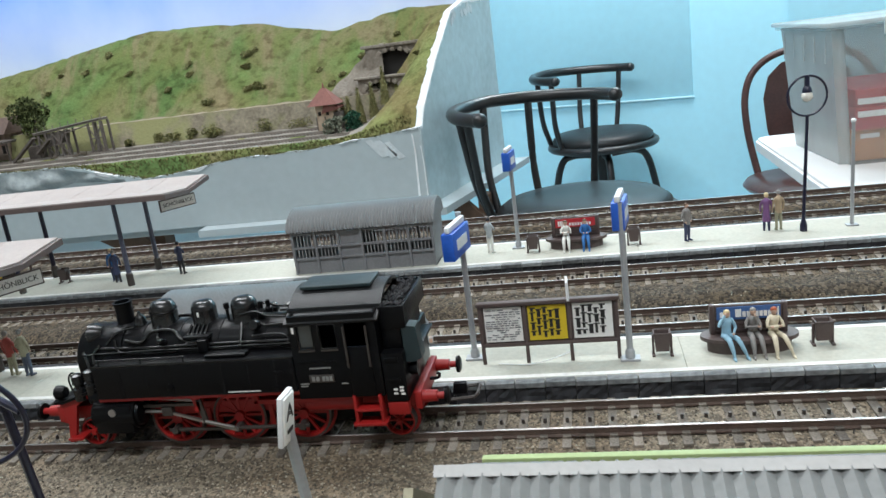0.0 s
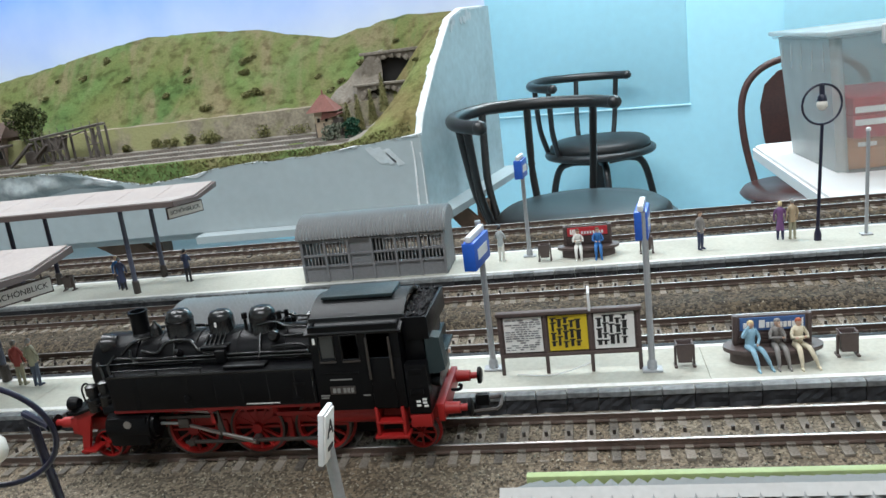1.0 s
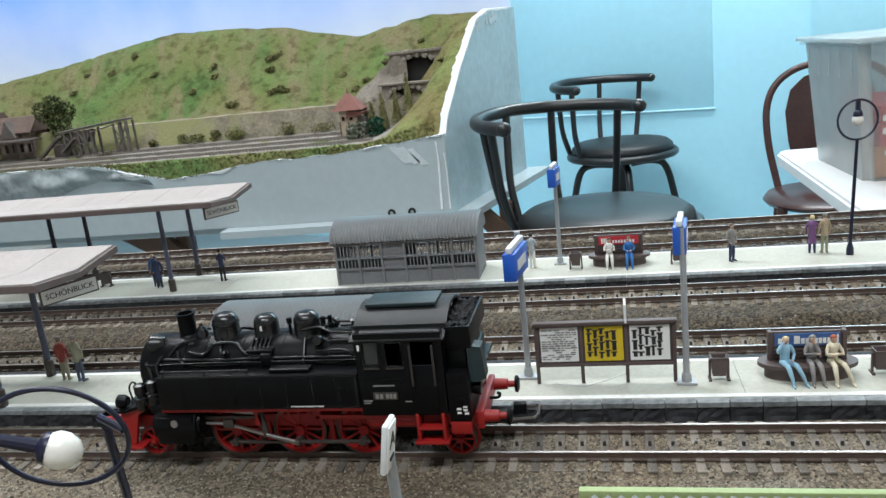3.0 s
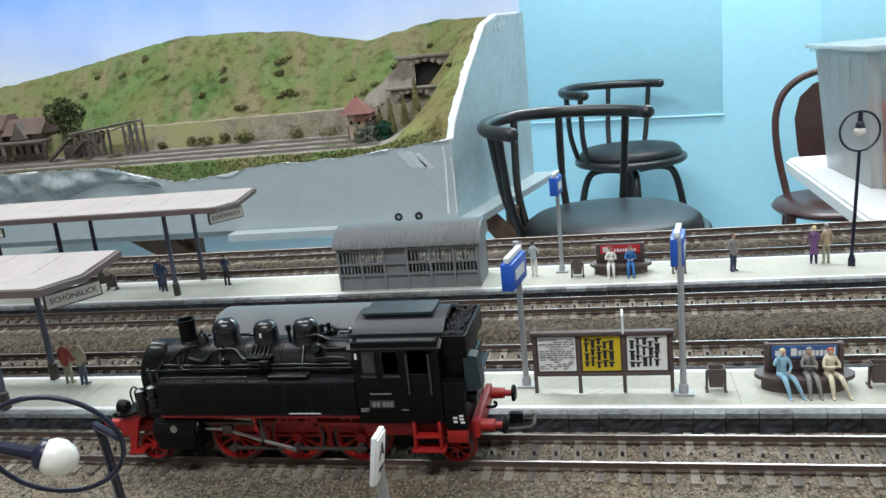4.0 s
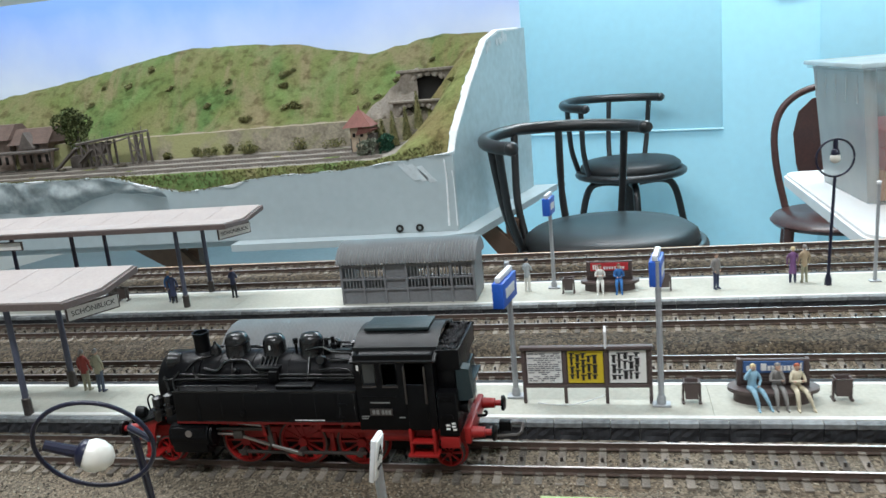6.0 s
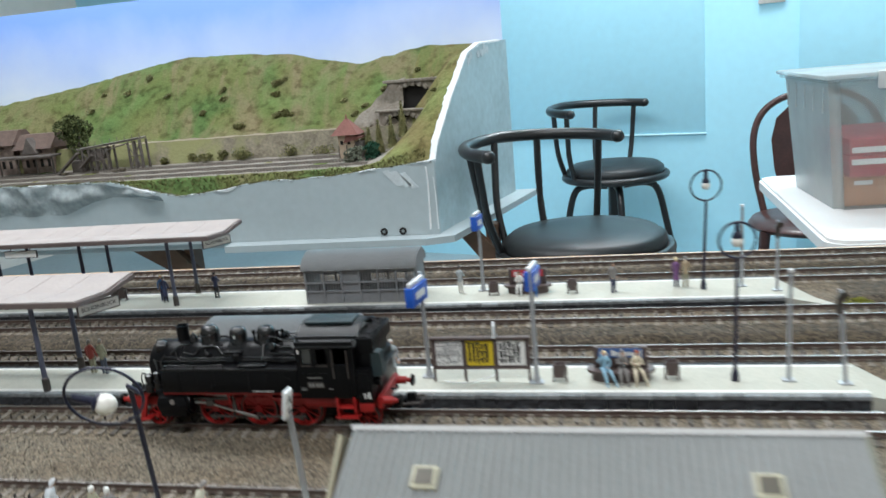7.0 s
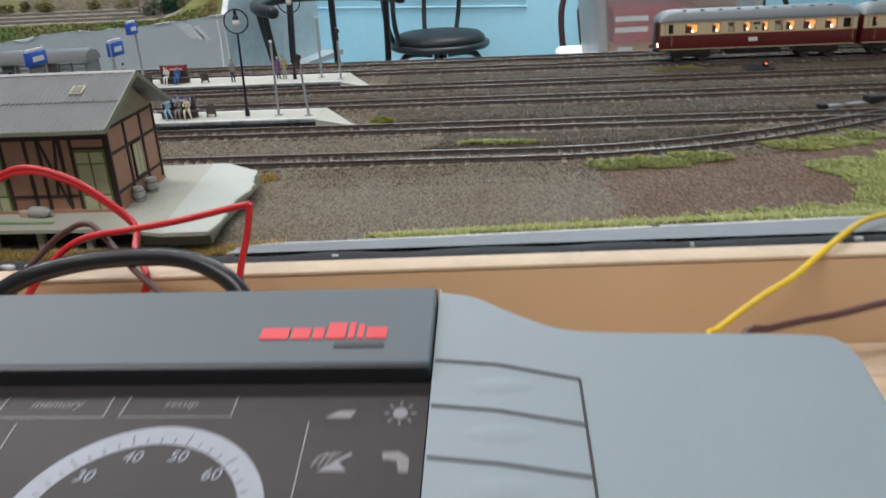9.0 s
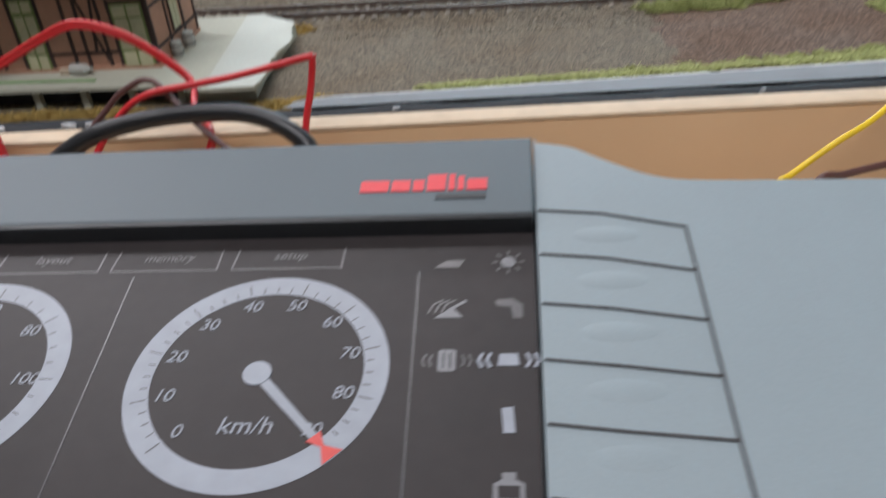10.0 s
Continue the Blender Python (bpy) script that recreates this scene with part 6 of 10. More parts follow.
def notice_boards():
    t = thing("notice_board", "brown stand with white, yellow and black timetable posters", "notice board", m=pose(0.0643, 0.0422, 0.0023))
    xs = (-0.0226, -0.0076, 0.0072, 0.0226)
    for x in xs:
        part("leg", box(B(), x - 0.0006, x + 0.0006, -0.0006, 0.0006, 0, 0.0213, 0.0001), BROWN_PL, t)
    part("top_rail", box(B(), -0.0236, 0.0236, -0.0013, 0.0013, 0.0208, 0.0222, 0.0003), BROWN_PL, t)
    part("bottom_rail", box(B(), -0.0228, 0.0228, -0.0008, 0.0008, 0.0062, 0.0074, 0.0002), BROWN_PL, t)
    part("back_board", box(B(), -0.0224, 0.0224, 0.0001, 0.0007, 0.0070, 0.0212), BROWN_PL, t)
    rng = random.Random(3)
    white, yellow = WHITE_PRINT, mat("yellow_poster", (0.62, 0.46, 0.02), 0.5, var=0.06)
    for i, (a, c, mt, lab) in enumerate(((-0.0212, -0.0086, white, "white timetable poster"), (-0.0064, 0.0062, yellow, "yellow departure poster"), (0.0084, 0.0212, white, "white poster with black bars"))):
        p = part("poster", box(B(), a, c, -0.0003, 0.0002, 0.0080, 0.0202), mt, t, lab)
        b = B()
        n = 9 if i == 0 else 4
        if i == 0:
            for r in range(14):
                z = 0.0088 + r * 0.0008
                x = a + 0.0004
                while x < c - 0.001:
                    w = rng.uniform(0.0006, 0.0024)
                    if rng.random() < 0.75:
                        box(b, x, min(x + w, c - 0.0004), -0.0005, -0.00025, z, z + rng.uniform(0.0002, 0.0004))
                    x += w + 0.0004
        else:
            for col in range(5):
                x = a + 0.0010 + col * 0.0020
                z = 0.0088 + rng.uniform(0, 0.001)
                while z < 0.0186:
                    h = rng.uniform(0.0012, 0.0032)
                    box(b, x, x + rng.uniform(0.0008, 0.0014), -0.0005, -0.00025, z, min(z + h, 0.0192))
                    box(b, x - 0.0004, x + 0.0016, -0.0005, -0.00025, min(z + h, 0.0192), min(z + h, 0.0192) + 0.0004)
                    z += h + rng.uniform(0.0006, 0.0012)
        tagged(part("printing", b, BLACK_PRINT if i else SHED_GREY, p, "rows of dark printed bars", smooth=0), kind="stuff")
    part("sign_fin", prism(B(), [(-0.0022, 0.0218), (0.0022, 0.0218), (0.0022, 0.0280), (0.0, 0.0297), (-0.0022, 0.0280)], 0.0068, 0.0076, "x"), WHITE_PLASTIC, t, "small white pointed sign", smooth=0)
    part("loose_wire", tube(B(), smooth_path([(-0.018, -0.001, 0.0004), (-0.006, -0.003, 0.0006), (0.006, 0.0, 0.003), (0.0075, 0.0004, 0.006)], 5), 0.00018, 5), WHITE_PLASTIC, t, "thin white loose wire")


notice_boards()


def bench(m, ad, letter, label):
    t = thing("platform_bench", label, "bench", "oval platform benches", m=m)
    prof = []
    for i in range(32):
        a = 2 * math.pi * i / 32
        prof.append((0.0152 * (abs(math.cos(a)) ** 0.8) * (1 if math.cos(a) > 0 else -1), 0.0068 * math.sin(a)))
    b = prism(B(), prof, 0.0040, 0.0053)
    part("seat", b, BROWN_PL, t, "dark brown oval seat")
    part("base", prism(B(), [(x * 0.86, y * 0.80) for x, y in prof], 0, 0.0041), BROWN_PL, t)
    part("seat_groove", prism(B(), [(x * 0.93, y * 0.89) for x, y in prof], 0.0036, 0.0039), DARK, t)
    bk = part("backrest", box(B(), -0.0110, 0.0110, 0.0004, 0.0018, 0.0052, 0.0150, 0.0002), BROWN_PL, t, "slatted back with an advert panel")
    for z in (0.0060, 0.0072, 0.0084):
        part("slat", box(B(), -0.0100, 0.0100, 0.0001, 0.0006, z, z + 0.0007), BROWN_PL, bk)
    for x in (-0.0112, 0.0112):
        part("upright", box(B(), x - 0.0007, x + 0.0007, -0.0002, 0.0024, 0.0052, 0.0152, 0.0002), BROWN_PL, bk)
    an = part("advert_panel", box(B(), -0.0098, 0.0098, -0.0001, 0.0006, 0.0102, 0.0144), ad, bk, "coloured advert panel")
    b = B()
    for x, w, h in letter:
        part("advert_bar", box(B(), x, x + w, -0.0003, -0.00005, 0.0110, 0.0110 + h), WHITE_PRINT, an)
    return t


AD_BLUE = mat("blue_advert", (0.05, 0.12, 0.30), 0.5, var=0.08)
AD_RED = mat("red_advert", (0.48, 0.03, 0.04), 0.5, var=0.08)
bench(pose(0.1283, 0.0452, 0.0023), AD_BLUE, [(-0.0088, 0.0012, 0.0018), (-0.0068, 0.0012, 0.0018), (-0.0040, 0.0018, 0.0026)] + [(-0.0018 + i * 0.0013, 0.0010, 0.0018) for i in range(7)] + [(0.0088, 0.0005, 0.0028)], "brown oval bench with a blue advert on its back")
bench(pose(0.0720, 0.1835, 0.0023), AD_RED, [(-0.0085, 0.0008, 0.0026), (-0.0074, 0.0008, 0.0026), (-0.0063, 0.0008, 0.0026)] + [(-0.0030 + i * 0.0014, 0.0009, 0.0014) for i in range(8)], "brown oval bench with a red advert on its back")
bench(pose(-0.2620, 0.1850, 0.0023), AD_BLUE, [(-0.006, 0.012, 0.0016)], "brown oval bench under the rear canopy")


def litter_bin(m):
    t = thing("litter_bin", "dark brown platform litter bin", "bin", "platform litter bins", m=m)
    b = B()
    lo, hi = (0.0021, 0.0016), (0.0027, 0.0022)
    vs = [(sx * w, sy * d, z) for (w, d), z in ((lo, 0.0018), (hi, 0.0082)) for sx, sy in ((-1, -1), (1, -1), (1, 1), (-1, 1))]
    vs += [(sx * (hi[0] - 0.0004), sy * (hi[1] - 0.0004), 0.0082) for sx, sy in ((-1, -1), (1, -1), (1, 1), (-1, 1))]
    vs += [(sx * (lo[0] - 0.0003), sy * (lo[1] - 0.0003), 0.0050) for sx, sy in ((-1, -1), (1, -1), (1, 1), (-1, 1))]
    fs = [(3, 2, 1, 0)]
    for i in range(4):
        j = (i + 1) % 4
        fs += [(i, j, 4 + j, 4 + i), (4 + i, 4 + j, 8 + j, 8 + i), (8 + i, 8 + j, 12 + j, 12 + i)]
    fs.append((12, 13, 14, 15))
    flush(b, vs, fs)
    part("bucket", b, BROWN_PL, t, "open tapered bucket", smooth=0)
    part("rim", tube(B(), [(sx * 0.0027, sy * 0.0022, 0.0082) for sx, sy in ((-1, -1), (1, -1), (1, 1), (-1, 1))], 0.00028, 6, closed=True), BROWN_PL, t)
    for x in (-0.0029, 0.0029):
        part("leg", box(B(), x - 0.00035, x + 0.00035, -0.0006, 0.0006, 0, 0.0072, 0.0001), BROWN_PL, t)
        part("foot", box(B(), x - 0.0005, x + 0.0005, -0.0020, 0.0020, 0, 0.0007, 0.0001), BROWN_PL, t)
    return t


first_bin = litter_bin(pose(0.1008, 0.0430, 0.0023))
for x, y in ((0.1508, 0.0455), (0.0505, 0.1790), (0.1000, 0.1795), (-0.2221, 0.1880)):
    copy_thing(first_bin, pose(x, y, 0.0023))


def shed(m, label):
    """A grey lattice shed with a ribbed barrel roof; local x along it, y depth."""
    t = thing("platform_shed", label, "shed", "grey platform sheds", m=m)
    L, D, H = 0.0750, 0.0240, 0.0232
    part("floor_plate", box(B(), 0, L, 0, D, 0, 0.0006), SHED_GREY, t)
    n = 6
    for side in (0, 1):
        y0, y1 = (0.0, 0.0008) if side == 0 else (D - 0.0008, D)
        part("lower_panel", box(B(), 0.0006, L - 0.0006, y0 + 0.0002, y1 - 0.0001, 0.0005, 0.0078), SHED_GREY, t)
        for z in (0.0076, 0.0134, 0.0208):
            part("rail", box(B(), 0, L, y0 - (0.0007 if side == 0 else 0), y1 + (0.0007 if side else 0), z, z + 0.0010), SHED_GREY, t)
        for i in range(n + 1):
            x = (L - 0.0012) * i / n
            part("post", box(B(), x, x + 0.0012, y0 - (0.0010 if side == 0 else 0), y1 + (0.0010 if side else 0), 0, H), SHED_GREY, t)
        for lo, hi in ((0, 1), (2, 2), (3, 4), (5, 5)):
            for i in range(lo, hi + 1):
                x0, x1 = (L - 0.0012) * i / n + 0.0012, (L - 0.0012) * (i + 1) / n
                k = 6
                if (lo, hi) == (2, 2):
                    part("window_board", box(B(), x0, x1, y0 + 0.0003, y1 - 0.0001, 0.0085, 0.0209), SHED_GREY, t)
                    continue
                for j in range(1, k):
                    x = x0 + (x1 - x0) * j / k
                    part("bar", box(B(), x - 0.0002, x + 0.0002, y0 - 0.0001, y0 + 0.0005, 0.0085, 0.0209), SHED_PALE, t)
    arc = [(D / 2 - (D / 2 + 0.0024) * math.cos(math.pi * i / 16), H - 0.0004 + 0.0094 * math.sin(math.pi * i / 16)) for i in range(17)]
    for x0, x1 in ((0.0, 0.0010), (L - 0.0010, L)):
        part("end_wall", prism(B(), [(0.0002, 0)] + [(min(max(y, 0.0002), D - 0.0002), z - 0.0006) for y, z in arc] + [(D - 0.0002, 0)], x0, x1, "x"), SHED_GREY, t, smooth=0)
        part("end_band", box(B(), x0 - 0.0003, x1 + 0.0003, 0, D, 0.0205, 0.0217), SHED_GREY, t)
    b = B()
    k = 92
    rows = []
    for i in range(k + 1):
        x = -0.0015 + (L + 0.003) * i / k
        s = 0.0006 if i % 2 else -0.0005
        rows.append([b.verts.new((x, D / 2 + (y - D / 2) * (1 + s * 30), H + (z - H) * (1 + s * 60) + s)) for y, z in arc])
    for p, q in zip(rows, rows[1:]):
        for i in range(16):
            b.faces.new((p[i], p[i + 1], q[i + 1], q[i]))
    under = B()
    bmesh.ops.recalc_face_normals(b, faces=b.faces[:])
    part("roof", b, SHED_ROOF, t, "ribbed grey barrel roof", smooth=0)
    prism(under, arc, -0.0012, -0.0006, "x")
    part("roof_edge", under, SHED_GREY, t, smooth=0)
    u2 = prism(B(), arc, L + 0.0008, L + 0.0014, "x")
    part("roof_edge", u2, SHED_GREY, t, smooth=0)
    return t


shed(pose(-0.0712, 0.0325, 0.0023), "grey lattice shed with a ribbed roof on the front platform")
shed(pose(-0.0725, 0.1690, 0.0023), "grey lattice shed with a ribbed roof on the rear platform")


def canopy(x1, y0, y1, z, post_y, label, sign, px0):
    t = thing("platform_canopy", label, "canopy", "platform canopies")
    x0 = -0.60
    ym = (y0 + y1) / 2
    n = 20
    w = (x1 - x0) / n
    pro = [(y0, z + 0.0010), (ym, z - 0.0006), (y1, z + 0.0022), (y1, z + 0.0044), (ym, z + 0.0014), (y0, z + 0.0034)]
    for i in range(n):
        a, c = x0 + i * w, x0 + (i + 1) * w - 0.0003
        part("roof_panel", prism(B(), [(ym, z + 0.0004), (y1 - 0.0006, z + 0.0034), (y1 - 0.0006, z + 0.0042), (ym, z + 0.0012), (y0 + 0.0006, z + 0.0032), (y0 + 0.0006, z + 0.0024)], a, c, "x"), CANOPY, t, smooth=0)
    part("roof_frame", prism(B(), [(y0, z), (ym, z - 0.0018), (y1, z + 0.001), (y1, z + 0.0036), (ym, z + 0.0002), (y0, z + 0.0026)], x0, x1 + 0.0012, "x"), CANOPY_EDGE, t, "brown edge beam under the panels", smooth=0)
    x = px0
    k = 0
    while x > x0:
        for py in post_y:
            part("post", cyl(B(), (x, py, 0.0020), (x, py, z + 0.0004), 0.00135, 0.0012, 10), LAMP_BLUE if k else POST_SLATE, t, "dark grey-blue canopy post")
            part("post_foot", lathe(B(), [(0.0019, 0.0019), (0.0019, 0.0090), (0.0013, 0.0096)], (x, py, 0), seg=10), STUD, t)
        x -= 0.068
        k += 1
    sx, sy, sz, ang, ln = sign
    mm = pose(sx, sy, sz, 0, 0, ang)
    s = part("name_board", box(B(), -ln / 2, ln / 2, -0.0005, 0.0005, -0.0032, 0.0032, 0.0001), BROWN_PL, t, "hanging white station name board", at=mm)
    part("face", box(B(), -ln / 2 + 0.0006, ln / 2 - 0.0006, -0.0007, -0.0004, -0.0026, 0.0026), WHITE_PRINT, s)
    text_mesh("SCHÖNBLICK", ln * 0.135, BLACK_PRINT, s, Matrix.Translation((0, -0.00078, 0)) @ FACE, label="black station name lettering")
    for dx in (-ln * 0.35, ln * 0.35):
        part("hanger", box(B(), dx - 0.0003, dx + 0.0003, -0.0003, 0.0003, 0.0030, 0.0075), BROWN_PL, t, at=mm)
    return t


canopy(-0.1290, 0.0200, 0.0700, 0.0500, (0.0305, 0.0590), "pinkish-grey platform canopy on posts, front platform", (-0.1385, 0.0500, 0.0415, 62, 0.0230), -0.1632)
canopy(-0.1310, 0.1560, 0.2060, 0.0505, (0.1720, 0.2020), "pinkish-grey platform canopy on posts, rear platform", (-0.1390, 0.1830, 0.0440, 60, 0.0220), -0.1702)
far_board = thing("name_board", "white station name board under the rear canopy", "sign", m=pose(-0.2750, 0.160, 0.0458))
part("board", box(B(), -0.0130, 0.0130, -0.0005, 0.0005, -0.0026, 0.0026, 0.0001), BROWN_PL, far_board)
part("face", box(B(), -0.0124, 0.0124, -0.0008, -0.0004, -0.0021, 0.0021), WHITE_PRINT, far_board)
part("hanger", box(B(), -0.008, -0.0074, -0.0003, 0.0003, 0.0026, 0.0055), BROWN_PL, far_board)
part("hanger", box(B(), 0.0074, 0.008, -0.0003, 0.0003, 0.0026, 0.0055), BROWN_PL, far_board)


def a_sign():
    t = thing("stop_board", "white board lettered A on a pale post, beside the station", "sign", m=pose(0.0285, -0.0865, 0.0021))
    part("post", tube(B(), [(0, 0, 0), (0.0006, -0.004, 0.03), (0.0012, -0.0078, 0.0500)], 0.0010, 8), GREY_STEEL, t)
    mm = pose(0.0014, -0.0085, 0.0525, 9, 0, 88)
    p = part("board", box(B(), -0.0024, 0.0024, -0.0005, 0.0005, -0.0046, 0.0046, 0.0003), WHITE_PLASTIC, t, "white rectangular board", at=mm)
    part("face", box(B(), -0.0020, 0.0020, -0.0008, -0.0004, -0.0042, 0.0042, 0.0001), WHITE_PRINT, p)
    text_mesh("A", 0.0042, BLACK_PRINT, p, Matrix.Translation((0, -0.00085, 0.0012)) @ FACE, label="black letter A")
    part("mark", box(B(), -0.0011, 0.0011, -0.00095, -0.0007, -0.0024, -0.0017), BLACK_PRINT, p)
    return t


a_sign()

# ---- model figures: plain shapes ----
TONES = {}


def tone(name, c):
    return TONES.setdefault(name, mat("figure_paint_" + name, c, 0.65, var=0.15, fine=1500, broad=300, bump=0))


def blob(bm, stations, seg, mi):
    k = len(bm.faces)
    rings(bm, stations, seg)
    bm.faces.ensure_lookup_table()
    for f in bm.faces[k:]:
        f.material_index = mi


def figure(x, y, turn, top, low, head, label, z=0.0023, sit=False, h=1.0, coat=False, skin=(0.55, 0.36, 0.27), arms="rest", legs=(0.0, 0.0), stride=0.0, bag=False, stoop=0.0):
    """A cast figure; arms: rest, chin, brow, crossed, pocket or carry; legs swing the feet sideways when seated."""
    b = B()
    up = (0, 0, 1)
    if sit:
        for s, sw in ((-1, legs[0]), (1, legs[1])):
            blob(b, [((s * 0.0009, 0.0008, 0.0058), 0.0011, (0, -1, 0)), ((s * 0.0011 + sw * 0.3, -0.0034, 0.0061), 0.0009, (0, -1, -0.3)), ((s * 0.0012 + sw * 0.4, -0.0044, 0.0055), 0.00085, (0, -0.6, -1)), ((s * 0.0012 + sw * 0.8, -0.0056, 0.0026), 0.00066, (sw * 200, -0.25, -1)), ((s * 0.0013 + sw, -0.0060, 0.0008), 0.0005, (0, -0.2, -1))], 8, 1)
            blob(b, [((s * 0.0013 + sw, -0.0055, 0.0005), 0.0005, (0, -1, 0)), ((s * 0.0014 + sw, -0.0067, 0.0005), 0.0005, (0, -1, 0)), ((s * 0.0014 + sw, -0.0078, 0.0003), 0.0003, (0, -1, 0))], 7, 1)
        blob(b, [((0, 0.0010, 0.0048), 0.0016, up), ((0, 0.0011, 0.0066), 0.0016, up), ((0, 0.0011, 0.0086), 0.0015, up), ((0, 0.0008, 0.0106), 0.0018, up), ((0, 0.0007, 0.0116), 0.0015, up), ((0, 0.0006, 0.0123), 0.0006, up)], 10, 0)
        sh, hz, hy = 0.0113, 0.0136, 0.0002
    else:
        for s in (-1, 1):
            f = s * stride
            blob(b, [((s * 0.0008, 0, 0.0092 * h), 0.0010, (0, f * 90, -1)), ((s * 0.0010, -f * 0.45, 0.0048 * h), 0.00078, (0, -f * 60, -1)), ((s * 0.0011, -f + 0.0002, 0.0010), 0.00056, (0, 0, -1))], 8, 1)
            blob(b, [((s * 0.0011, -f + 0.0007, 0.0005), 0.0005, (0, -1, 0)), ((s * 0.0012, -f - 0.0008, 0.0005), 0.0005, (0, -1, 0)), ((s * 0.0013, -f - 0.0018, 0.0003), 0.0003, (0, -1, 0))], 7, 1)
        bot = 0.0048 * h if coat else 0.0082 * h
        blob(b, [((0, 0, bot), 0.0019 if coat else 0.0015, up), ((0, 0, 0.0095 * h), 0.0016, up), ((0, 0, 0.0112 * h), 0.0014, up), ((0, 0.0001, 0.0140 * h), 0.0018, up), ((0, 0.0001, 0.0154 * h), 0.0015, up), ((0, 0, 0.0163 * h), 0.0006, up)], 10, 0)
        sh, hz, hy = 0.0151 * h, 0.0177 * h, -0.0001
    for s in (-1, 1):
        el = (s * 0.0026, 0.0000, sh - 0.0028)
        hand = (s * 0.0012, -0.0026, sh - 0.0036) if sit else (s * 0.0026, -0.0010, sh - 0.0058)
        if arms == "chin" and s > 0:
            el, hand = (0.0017, -0.0020, sh - 0.0030), (0.0004, -0.0014, sh + 0.0011)
        elif arms == "brow" and s < 0:
            el, hand = (-0.0030, -0.0014, sh - 0.0012), (-0.0010, -0.0012, sh + 0.0022)
        elif arms == "crossed" or (arms == "chin" and s < 0):
            el, hand = (s * 0.0025, -0.0010, sh - 0.0026), (-s * 0.0010, -0.0022 - 0.0003 * s, sh - 0.0022)
        elif arms == "pocket":
            el, hand = (s * 0.0029, 0.0004, sh - 0.0030), (s * 0.0019, -0.0008, sh - 0.0052)
        elif arms == "carry":
            el, hand = (s * 0.0025, -0.0006, sh - 0.0028), (s * 0.0010, -0.0026, sh - 0.0030)
        blob(b, [((s * 0.0015, 0.0005, sh), 0.0007, (s, 0, -0.5)), (tuple((p + q) / 2 for p, q in zip((s * 0.0019, 0.0004, sh), el)), 0.00062, tuple(q - p for p, q in zip((s * 0.0019, 0.0004, sh), el))), (el, 0.00055, tuple(q - p for p, q in zip((s * 0.0019, 0.0004, sh), hand))), (hand, 0.00042, tuple(q - p for p, q in zip(el, hand)))], 7, 0)
        d = Vector(hand) - Vector(el)
        d.normalize()
        blob(b, [(hand, 0.0003, tuple(d)), (tuple(Vector(hand) + d * 0.0004), 0.00042, tuple(d)), (tuple(Vector(hand) + d * 0.0009), 0.0002, tuple(d))], 6, 2)
    if bag:
        box(b, 0.0020, 0.0038, -0.0018, -0.0004, sh - 0.0088, sh - 0.0066, 0.0003)
        for f in b.faces[-6:]:
            f.material_index = 1
    blob(b, [((0, hy + 0.0002, hz - 0.0016), 0.0005, up), ((0, hy, hz - 0.0009), 0.00075, up), ((0, hy - 0.0001, hz - 0.0003), 0.00098, up), ((0, hy, hz + 0.0004), 0.00098, up)], 10, 2)
    blob(b, [((0, hy + 0.0004, hz - 0.0006), 0.00088, up), ((0, hy + 0.0002, hz + 0.0001), 0.00108, up), ((0, hy + 0.0001, hz + 0.0008), 0.00098, up), ((0, hy, hz + 0.0012), 0.0005, up)], 10, 3)
    for v in b.verts:
        v.co.y -= stoop * max(0.0, v.co.z - 0.0085 * h)
    solid("model_figure", b, [tone(*top), tone(*low), tone("skin", skin), tone(*head)], label, "model figure", "model railway figures", m=pose(x, y, z, 0, 0, turn), smooth=60)


W, CREAMC, BLK = ("white", (0.68, 0.68, 0.64)), ("cream", (0.62, 0.56, 0.42)), ("black", (0.02, 0.02, 0.025))
GRY, NAVY, BRN = ("grey", (0.22, 0.21, 0.20)), ("navy", (0.03, 0.04, 0.09)), ("brown", (0.12, 0.07, 0.045))
LBLUE, BLUE, PURP = ("pale_blue", (0.27, 0.46, 0.58)), ("blue", (0.03, 0.15, 0.40)), ("purple", (0.16, 0.07, 0.19))
TAN, RED, OLV = ("tan", (0.40, 0.31, 0.20)), ("red", (0.30, 0.05, 0.04)), ("olive", (0.30, 0.29, 0.20))
ORG, FAIR = ("orange", (0.80, 0.22, 0.03)), ("fair_hair", (0.62, 0.50, 0.28))
STEELC = ("steel", (0.36, 0.40, 0.42))
# on the front bench
figure(0.1212, 0.0418, 8, LBLUE, LBLUE, FAIR, "small seated figure in pale blue on the front bench", sit=True, arms="brow", legs=(0.0016, 0.0030))
figure(0.1293, 0.0425, 0, GRY, GRY, GRY, "small seated figure in grey on the front bench", sit=True, arms="chin", legs=(0.0004, 0.0010))
figure(0.1355, 0.0420, 5, CREAMC, CREAMC, ("rust", (0.35, 0.09, 0.04)), "small seated figure in cream with a rust cap", sit=True, arms="crossed", legs=(0.0003, 0.0026))
# on the rear bench
figure(0.0672, 0.1795, 0, W, W, BRN, "small seated figure in white on the rear bench", sit=True, arms="crossed")
figure(0.0768, 0.1795, 0, BLUE, BLUE, BRN, "small seated figure in blue on the rear bench", sit=True, arms="carry")
